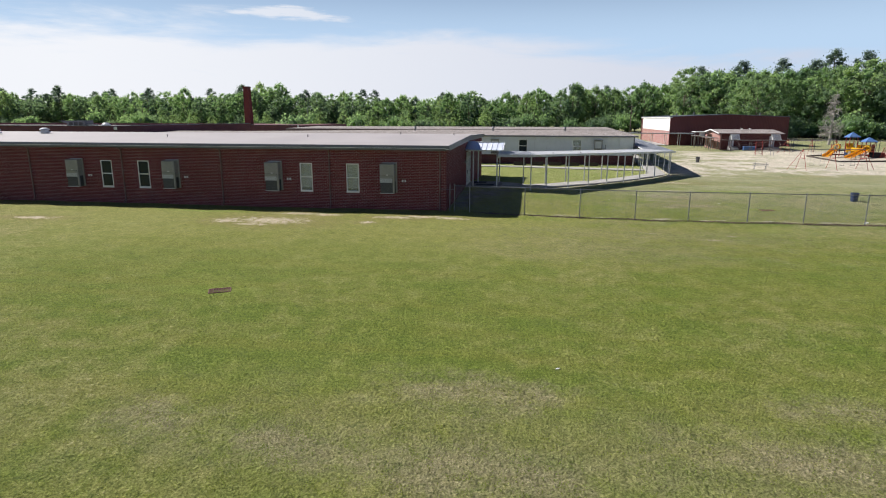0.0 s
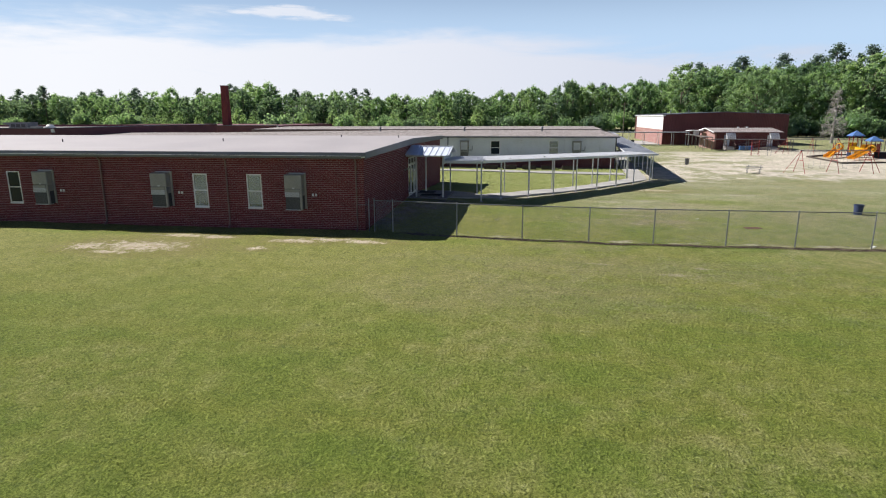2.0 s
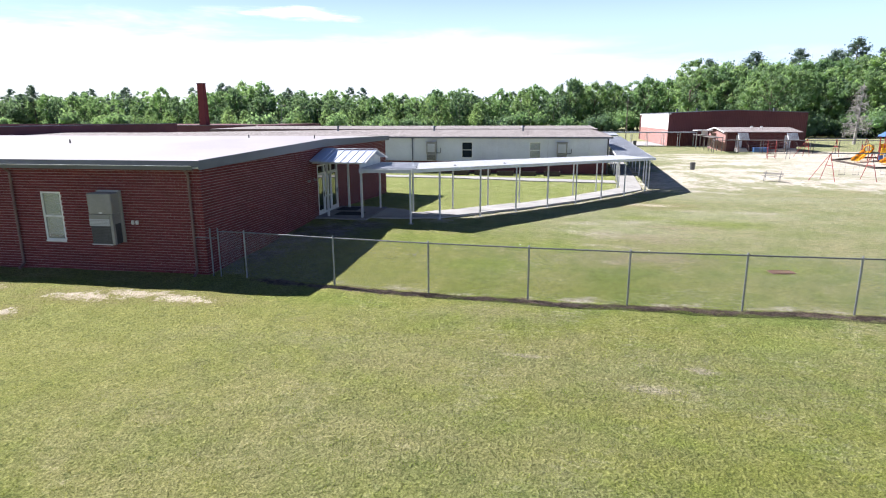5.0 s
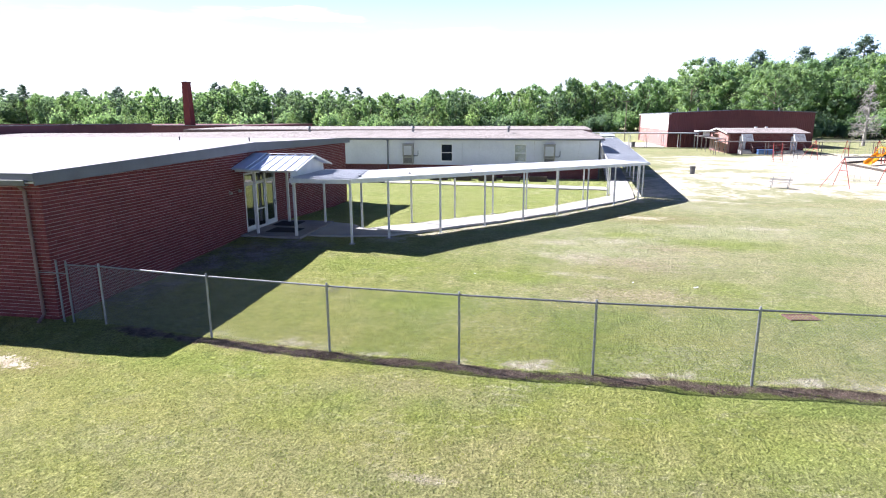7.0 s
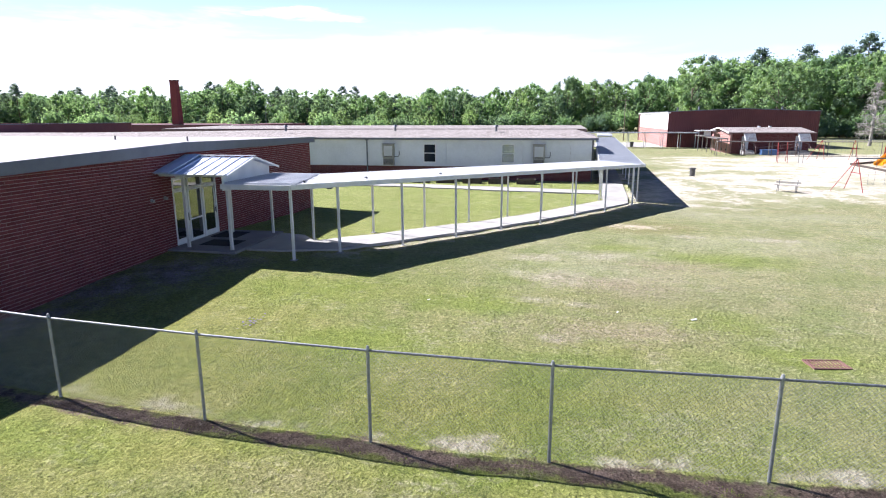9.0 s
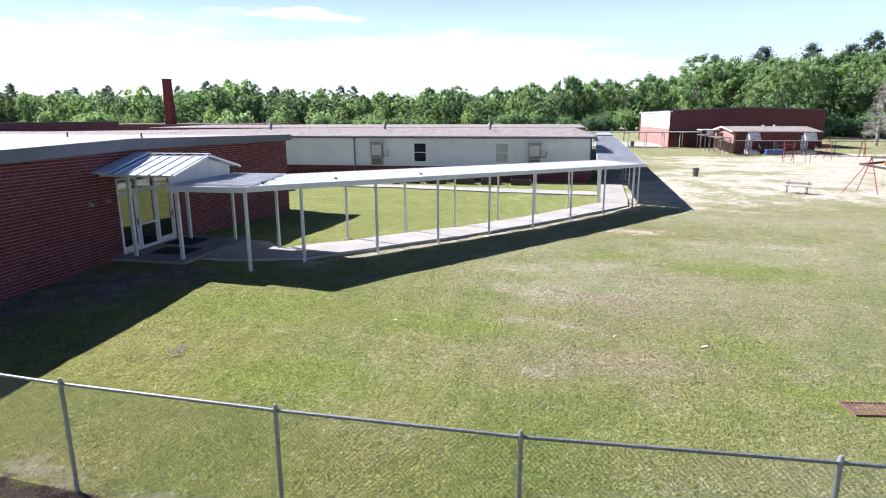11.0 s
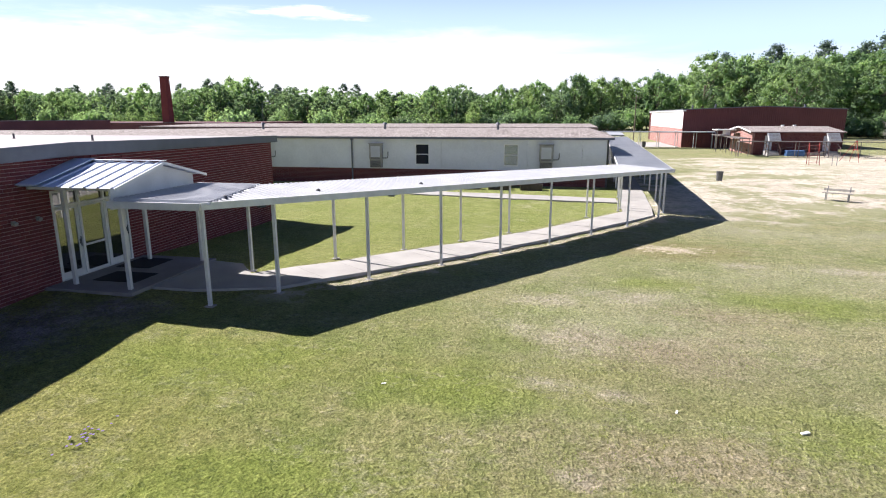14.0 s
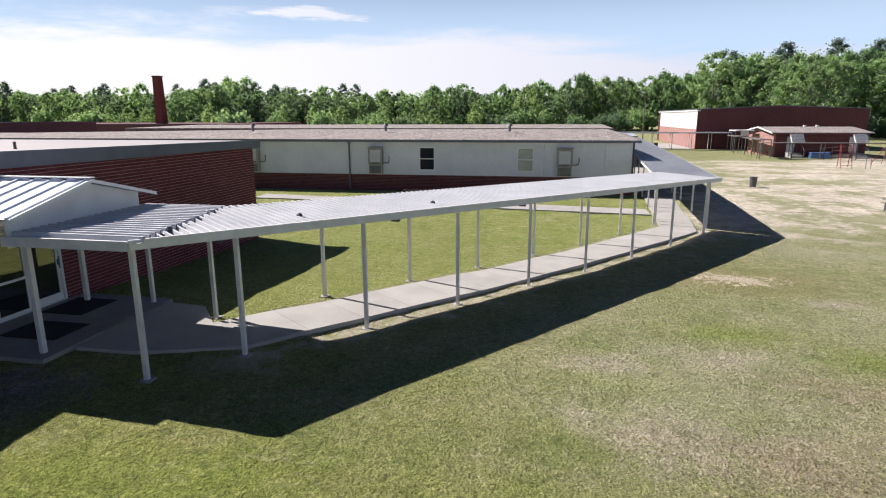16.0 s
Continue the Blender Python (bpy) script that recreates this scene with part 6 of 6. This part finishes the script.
def flower_patch(x, y):
    """Low purple blossoms on thin stems among their leaves."""
    f = thing("flower_patch", "small patch of purple wildflowers in the short grass", "flowers", at=(x, y, rise(x, y)))
    rng = random.Random(8)
    leaf, bloom = bmesh.new(), bmesh.new()
    for k in range(24):
        px = rng.gauss(0, 0.10) + 0.05 * math.sin(k)
        py = rng.gauss(0, 0.30)
        h = rng.uniform(0.04, 0.075)
        rod(leaf, (px, py, -0.02), (px + 0.01, py, h), 0.003, 4)
        for q in range(5):
            a = q * 1.2566 + k
            c = Vector((px + 0.01 + 0.013 * math.cos(a), py + 0.013 * math.sin(a), h))
            u, v = Vector((math.cos(a), math.sin(a), 0.25)) * 0.013, Vector((-math.sin(a), math.cos(a), 0)) * 0.009
            bloom.faces.new([bloom.verts.new(c + w) for w in (-u, v, u, -v)])
        for q in range(3):
            a = rng.random() * 6.283
            u, v = Vector((math.cos(a), math.sin(a), 0.4)) * 0.04, Vector((-math.sin(a), math.cos(a), 0)) * 0.010
            leaf.faces.new([leaf.verts.new(Vector((px, py, 0.012)) + w) for w in (u * 0.0, u * 0.5 + v, u, u * 0.5 - v)])
    tagged(part("leaves", leaf, M_BLADE, f), kind="stuff")
    tagged(part("blossoms", bloom, M_PURPLE, f, "small purple blossoms"), kind="stuff")


flower_patch(0.48, 37.12)


# ---- trees ----
def mesh_part(name, verts, faces, mat, parent):
    me = bpy.data.meshes.new(name)
    me.from_pydata(verts, [], faces)
    me.materials.append(mat)
    o = new(name, me)
    o.parent = parent
    return o


def unit_ball():
    bm = bmesh.new()
    bmesh.ops.create_icosphere(bm, subdivisions=1, radius=1.0)
    v = np.array([tuple(q.co) for q in bm.verts])
    f = np.array([[q.index for q in p.verts] for p in bm.faces])
    bm.free()
    return v, f


BALL_V, BALL_F = unit_ball()


def foliage(rng, lobes, leaves_each, size, flat=1.0, loose=0.22):
    """A crown of many boughs: each lobe is (centre, radius), a rough dark mass inside a shell of small leaf sprays that face outwards."""
    verts, faces, k = [], [], 0
    for c, r in lobes:
        c = np.array(c)
        core = BALL_V * np.array((1, 1, flat)) * r * (0.42 + 0.42 * rng.random((len(BALL_V), 1))) + c
        verts.append(core)
        faces += (BALL_F + k).tolist()
        k += len(core)
        d = rng.normal(size=(leaves_each, 3))
        d /= np.linalg.norm(d, axis=1)[:, None]
        d[:, 2] = np.where(d[:, 2] < -0.35, -d[:, 2], d[:, 2])
        p = c + d * np.array((1, 1, flat)) * r * (0.55 + loose * np.abs(rng.normal(size=(leaves_each, 1))))
        nor = d + rng.normal(size=d.shape) * 0.75 + np.array((0, 0, 0.15))
        nor /= np.linalg.norm(nor, axis=1)[:, None]
        t = np.cross(nor, rng.normal(size=d.shape))
        t /= np.linalg.norm(t, axis=1)[:, None] + 1e-9
        q = (size * (0.5 + 0.8 * rng.random(leaves_each)))[:, None]
        a1, a2 = t * q, np.cross(nor, t) * q
        verts.append(np.stack((p - a1 - a2 * 0.5, p + a1 - a2 * 0.5, p + a2 * 0.9 - nor * q * 0.25), 1).reshape(-1, 3))
        faces += (np.arange(3 * leaves_each).reshape(-1, 3) + k).tolist()
        k += 3 * leaves_each
    return np.concatenate(verts).tolist(), faces


def broadleaf(seed, h, r, mat, label, low=0.12, full=0.5, lobes=60, per=48, size=0.27, loose=0.62, tip=3.4, tall=0.88):
    """A tree of height h and crown radius r: tapered trunk, limbs, and boughs of uneven size in an uneven crown."""
    rng = np.random.default_rng(seed)
    t = thing("tree", label, "tree", "trees of the wood")
    bm = bmesh.new()
    rod(bm, (0, 0, -0.2), (0.1, 0, h * 0.65), 0.016 * h, 8, 0.006 * h)
    lean = rng.normal(size=2) * 0.04 * h
    made = []
    for i in range(lobes):
        g = ((i + rng.random()) / lobes) ** 0.85
        w = r * ((max(g, 0.02) / full) ** 0.5 if g < full else max(0.0, 1 - ((g - full) / (1.0 - full)) ** tip) ** 0.6)
        a = i * 2.4 + rng.normal() * 0.5
        rad = (0.17 + 0.17 * rng.random()) * (0.5 * r + 1.6) * (0.62 + 0.55 * (1 - g))
        q = max(0.0, w * (0.85 + 0.35 * rng.random()) - rad * 0.75)
        z = h * (low + (1 - low) * g) - rad * 0.7 * g + 0.3
        x, y = math.cos(a) * q + lean[0] * g, math.sin(a) * q + lean[1] * g
        made.append(((x, y, z), rad))
        if i % 6 == 0:
            rod(bm, (0.05, 0, z * 0.6), (x * 0.9, y * 0.9, z), 0.006 * h, 5, 0.002 * h)
    part("trunk", bm, M_BARK, t)
    mesh_part("crown", *foliage(rng, made, per, size, tall, loose), mat, t)
    return t


def pine(seed, h, label, spread=0.17, foot=0.55, tufts=20):
    """A tall pine: bare trunk, an open rounded head of flat tufts with gaps between them."""
    rng = np.random.default_rng(seed)
    t = thing("pine_tree", label, "tree", "trees of the wood")
    bm = bmesh.new()
    rod(bm, (0, 0, -0.2), (0.2, 0, h * 0.95), 0.012 * h, 8, 0.004 * h)
    made = []
    for i in range(tufts):
        g = (i + 0.5) / tufts
        z = h * (foot + (0.97 - foot) * g)
        w = h * spread * (0.45 + 0.75 * math.sin(math.pi * min(1.0, 0.15 + 0.8 * g)) ** 0.8 - 0.55 * g ** 3)
        a = i * 2.4 + rng.normal() * 0.6
        q = w * (0.35 + 0.6 * rng.random())
        x, y = math.cos(a) * q, math.sin(a) * q
        rod(bm, (0.1, 0, z - 0.03 * h), (x, y, z), 0.004 * h, 5, 0.002 * h)
        made.append(((x, y, z), h * 0.045 * (0.7 + 0.7 * rng.random())))
    part("trunk", bm, M_BARK, t)
    mesh_part("crown", *foliage(rng, made, 80, 0.24, 0.62, 0.6), M_PINE, t)
    return t


def bush(seed, r, mat, label):
    """A rounded bush of leafy boughs on short stems."""
    rng = np.random.default_rng(seed)
    t = thing("bush", label, "bush", "bushes of the wood edge")
    made = []
    bm = bmesh.new()
    for i in range(11):
        a, f = i * 2.4 + rng.normal() * 0.4, rng.random()
        rad = r * (0.34 + 0.2 * rng.random())
        q = r * 0.72 * math.sqrt(max(0.05, 1 - f * f))
        made.append(((math.cos(a) * q, math.sin(a) * q, r * 0.75 * f + rad * 0.5), rad))
        if i % 3 == 0:
            rod(bm, (0.1 * math.cos(a), 0.1 * math.sin(a), -0.1), made[-1][0], 0.05, 5, 0.02)
    part("stem", bm, M_BARK, t)
    mesh_part("crown", *foliage(rng, made, 84, 0.23, 1.0, 0.55), mat, t)
    return t


def build_woods():
    rng = random.Random(11)
    green = "spring-green broadleaf tree in the wood behind the school"
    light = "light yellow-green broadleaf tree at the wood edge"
    dark = "dark green pine standing above the wood"
    # the last two wide trees carry lighter leaves, brightening the east wood by colour
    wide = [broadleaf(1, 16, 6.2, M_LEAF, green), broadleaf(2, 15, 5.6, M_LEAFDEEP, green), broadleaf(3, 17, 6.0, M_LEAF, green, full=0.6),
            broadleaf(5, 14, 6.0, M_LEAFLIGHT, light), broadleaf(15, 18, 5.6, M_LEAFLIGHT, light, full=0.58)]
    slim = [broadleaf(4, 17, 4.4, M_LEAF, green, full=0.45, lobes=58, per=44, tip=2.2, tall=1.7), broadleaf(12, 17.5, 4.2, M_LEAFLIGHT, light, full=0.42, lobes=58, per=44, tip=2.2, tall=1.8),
            broadleaf(13, 18, 4.8, M_LEAF, green, full=0.5, lobes=60, per=44, tip=2.4, tall=1.6), broadleaf(14, 16.5, 4.6, M_LEAFDEEP, green, full=0.5, lobes=58, per=44, tip=2.4, tall=1.6)]
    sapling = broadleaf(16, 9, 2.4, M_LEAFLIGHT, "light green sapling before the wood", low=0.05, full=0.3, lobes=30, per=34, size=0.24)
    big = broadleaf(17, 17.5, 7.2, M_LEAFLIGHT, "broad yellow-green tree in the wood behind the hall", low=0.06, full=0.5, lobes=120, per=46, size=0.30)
    P = [pine(6, 19, dark), pine(7, 22, dark, 0.15, 0.62), pine(8, 17, dark, 0.15)]
    U = [bush(9, 3.2, M_LEAF, "dense green bush at the wood edge"), bush(10, 2.6, M_LEAF, "spring-green bush at the wood edge"), bush(11, 3.0, M_LEAFDEEP, "dense green bush at the wood edge")]
    used = set()
    deep = {}

    def place(t, x, y, s, rear=False):
        m = pose(x, y, -0.05, 0, 0, rng.uniform(0, 360)) @ Matrix.Diagonal((s, s, s * rng.uniform(0.93, 1.07), 1))
        if rear:
            deep.setdefault(t.name, []).append(np.array(m))
        elif t.name in used:
            c = copy_thing(t, m)
            c.matrix_basis = m
        else:
            used.add(t.name)
            t.matrix_basis = m

    def back(x):
        return -0.10 * max(0.0, x + 20)

    # long wood across the back: broad crowns to the west, slim ones to the east
    for row, (y0, n) in enumerate(((254, 76), (264, 84), (275, 76), (287, 76))):
        for i in range(n):
            x = -300 + (i + rng.uniform(-0.4, 0.4)) * 455 / n
            y = y0 + rng.uniform(-5, 5) + back(x) * (row < 3)
            k = rng.random()
            tops = 0.95 + 0.12 * min(1.0, max(0.0, (-x - 20) / 100)) + 0.07 * math.sin(x * 0.045 + 1) + 0.05 * math.sin(x * 0.13) + 0.24 * min(1.0, max(0.0, (x - 5) / 40))
            if k < ((0.10, 0.26, 0.42, 0.55) if x < -25 else (0.0, 0.10, 0.28, 0.50))[row]:
                place(rng.choice(P), x, y, rng.uniform(0.76, 0.86) * tops, row > 1)
            elif rng.random() < (0.25 if x < -70 else 0.75):
                place(rng.choice(slim), x, y, rng.uniform(0.78, 1.0) * tops, row > 1)
            else:
                place(rng.choice(wide if x > -60 else wide[:2] + wide[1:3]), x, y, rng.uniform(0.82, 1.02) * tops * (0.92 if row == 0 else 1.0), row > 1)
    for i in range(80):
        x = -295 + (i + rng.uniform(-0.4, 0.4)) * 445 / 80
        place(rng.choice(U), x, 245 + rng.uniform(-4, 4) + back(x), rng.uniform(0.8, 1.7))
    for i in range(130):
        x = -295 + (i + rng.uniform(-0.4, 0.4)) * 445 / 130
        place(rng.choice(U), x, 270 + rng.uniform(-4, 4) + back(x), rng.uniform(1.9, 2.6), True)
    for i in range(24):
        x = rng.uniform(-170, -20)
        place(sapling, x, 238 + rng.uniform(-6, 6), rng.uniform(0.65, 1.1))
    # taller wood to the east, nearer
    for row, (d, n) in enumerate(((0, 26), (8, 30), (17, 30), (28, 44))):
        for i in range(n):
            f = (i + rng.uniform(-0.35, 0.35)) / n
            x, y = 48 + 110 * f + 0.35 * d, 206 - 62 * f + d
            if rng.random() < (0.0, 0.04, 0.14, 0.35)[row]:
                place(rng.choice(P[:2]), x, y, rng.uniform(0.98, 1.08), row > 2)
            elif rng.random() < (0.55 if f < 0.3 else 0.2):
                place(rng.choice(slim), x, y, rng.uniform(0.98, 1.12) * (1 + 0.03 * row), row > 2)
            else:
                place(rng.choice(wide), x, y, rng.uniform(1.04, 1.22) * (1 + 0.03 * row), row > 2)
    for i in range(48):
        f = (i + rng.uniform(-0.4, 0.4)) / 48
        place(rng.choice(U), 46 + 108 * f, 197 - 60 * f + rng.uniform(-3, 3), rng.uniform(0.8, 1.5))
    for i in range(36):
        f = (i + rng.uniform(-0.4, 0.4)) / 36
        place(rng.choice(U), 52 + 110 * f, 216 - 62 * f + rng.uniform(-3, 3), rng.uniform(2.0, 2.6), True)
    for x, y, k in ((67.2, 215.0, 1.20), (78.7, 214.0, 1.10), (87.9, 212.0, 1.14), (92.8, 210.0, 1.19), (100.0, 205.0, 1.16), (120.0, 196.0, 1.12)):
        place(P[1], x, y, k)
    place(big, 61.0, 180.5, 0.98)
    # shrubs before the wood, beyond the roofs
    place(U[1], -75.9, 176.0, 1.9)
    place(U[0], -68.0, 215.0, 1.4)
    place(U[1], -50.0, 215.0, 1.3)
    # the rear of the wood, of which only the tops show, as one
    co, corner, first, slot, mats = [], [], [], [], []
    nv = nl = 0
    for t in wide + slim + P + U:
        crown = [o for o in t.children if o.name.startswith("crown")][0].data
        v, lv = np.zeros(len(crown.vertices) * 3, dtype=np.float32), np.zeros(len(crown.loops), dtype=np.int32)
        ls = np.zeros(len(crown.polygons), dtype=np.int32)
        crown.vertices.foreach_get("co", v)
        crown.loops.foreach_get("vertex_index", lv)
        crown.polygons.foreach_get("loop_start", ls)
        v = v.reshape(-1, 3)
        if crown.materials[0] not in mats:
            mats.append(crown.materials[0])
        for m in deep.get(t.name, []):
            co.append(v @ m[:3, :3].T.astype(np.float32) + m[:3, 3].astype(np.float32))
            corner.append(lv + nv)
            first.append(ls + nl)
            slot.append(np.full(len(ls), mats.index(crown.materials[0]), dtype=np.int32))
            nv, nl = nv + len(v), nl + len(lv)
    co, corner, first, slot = (np.concatenate(q) for q in (co, corner, first, slot))
    me = bpy.data.meshes.new("woodland")
    me.vertices.add(len(co))
    me.vertices.foreach_set("co", co.astype(np.float32).ravel())
    me.loops.add(len(corner))
    me.loops.foreach_set("vertex_index", corner.astype(np.int32))
    me.polygons.add(len(first))
    me.polygons.foreach_set("loop_start", first.astype(np.int32))
    for m in mats:
        me.materials.append(m)
    me.polygons.foreach_set("material_index", slot)
    me.update(calc_edges=True)
    tagged(new("woodland", me), "mixed green treetops deep in the wood", "woodland", kind="stuff")
    d = thing("dead_tree", "bare grey dead tree draped in dry twigs", "tree")
    r2 = np.random.default_rng(5)
    bm = bmesh.new()
    rod(bm, (0, 0, -0.2), (0.3, 0, 11.5), 0.32, 8, 0.05)
    for i in range(60):
        z = 2 + 9.3 * r2.random()
        a, l = r2.random() * 6.283, (12.4 - z) * 0.24 + 0.4
        e = (math.cos(a) * l, math.sin(a) * l, z + l * (0.5 - 0.9 * r2.random()))
        rod(bm, (0.02 * z, 0, z), e, 0.07, 4, 0.02)
        for j in range(9):
            q = 0.3 + 0.7 * r2.random()
            s = (0.02 * z + (e[0] - 0.02 * z) * q, e[1] * q, z + (e[2] - z) * q)
            rod(bm, s, (s[0] + r2.normal() * 0.35, s[1] + r2.normal() * 0.35, s[2] - 0.5 - 0.5 * r2.random()), 0.03, 3, 0.012)
    part("trunk", bm, M_DEADWOOD, d)
    d.location = (63.5, 141.0, 0)


build_woods()

# ---- single bricks of the nearest wall ----
bm = bmesh.new()
bw, bh = (BRICK - JOINT) / 2, (COURSE - JOINT) / 2
vs = [bm.verts.new((sx * (bw - e), w, sz * (bh - e))) for w, e in ((0.0, 0.003), (0.014, 0.0)) for sx, sz in ((-1, -1), (1, -1), (1, 1), (-1, 1))]
for q in ((0, 1, 2, 3), (0, 4, 5, 1), (1, 5, 6, 2), (2, 6, 7, 3), (3, 7, 4, 0)):
    bm.faces.new([vs[i] for i in q])
brick_mesh = bpy.data.meshes.new("brick")
bm.to_mesh(brick_mesh)
bm.free()
brick_mesh.materials.append(M_BRICK)
rng = random.Random(4)
for wall, o, u, n, single in WALL_PARTS:
    for s, z in single:
        b = new("brick", brick_mesh)
        b.parent = wall
        p = o + u * s
        b.location = (p.x, p.y - rng.uniform(-0.001, 0.003), z)


# ---- grass ----
def build_grass():
    """Tufts of blades over the lawn that the flight passes nearest."""
    rng = np.random.default_rng(21)
    n = 260000
    x = rng.uniform(-20, 26, n)
    y = 3 + 57 * rng.random(n) ** 1.25
    u = (x - 0.18) * 0.8 - (y - 44.55) * 0.6
    keep = ~((x < -5.8) & (y > 33.0)) & ~((u > -2.42) & (u < -0.42) & (y > 43.5)) & ~((np.abs(y + 0.1 - 32.40 - np.where(x < 9, 0.0058, 0.003) * (x - 8.5) ** 2) < 0.20 + 0.09 * np.sin(x * 2.3) + 0.07 * np.sin(x * 7.1)) & (x > -5)) & ~((x < -2.5) & (y > 42.5) & (y < 47.6))
    x, y = x[keep], y[keep]
    n = len(x)
    z = rise(x, y)
    base = np.stack((x, y, z), 1)
    vs = []
    for k in range(2):
        a = rng.random(n) * 6.283
        h, lean, w = rng.uniform(0.012, 0.034, n), rng.uniform(0.015, 0.05, n), rng.uniform(0.006, 0.014, n)
        off = rng.normal(size=(n, 2)) * 0.025
        c, s = np.cos(a), np.sin(a)
        b = base + np.stack((off[:, 0], off[:, 1], np.full(n, -0.005)), 1)
        tip = b + np.stack((c * lean, s * lean, h), 1)
        side = np.stack((-s * w, c * w, np.zeros(n)), 1)
        vs.append(np.stack((b - side, b + side, tip), 1).reshape(-1, 3))
    v = np.concatenate(vs)
    m = len(v) // 3
    me = bpy.data.meshes.new("grass")
    me.vertices.add(len(v))
    me.vertices.foreach_set("co", v.astype(np.float32).ravel())
    me.loops.add(len(v))
    me.loops.foreach_set("vertex_index", np.arange(len(v), dtype=np.int32))
    me.polygons.add(m)
    me.polygons.foreach_set("loop_start", np.arange(0, len(v), 3, dtype=np.int32))
    me.update(calc_edges=True)
    me.materials.append(M_BLADE)
    tagged(new("grass", me), "short mown grass blades over the lawn", "grass", kind="stuff")


build_grass()
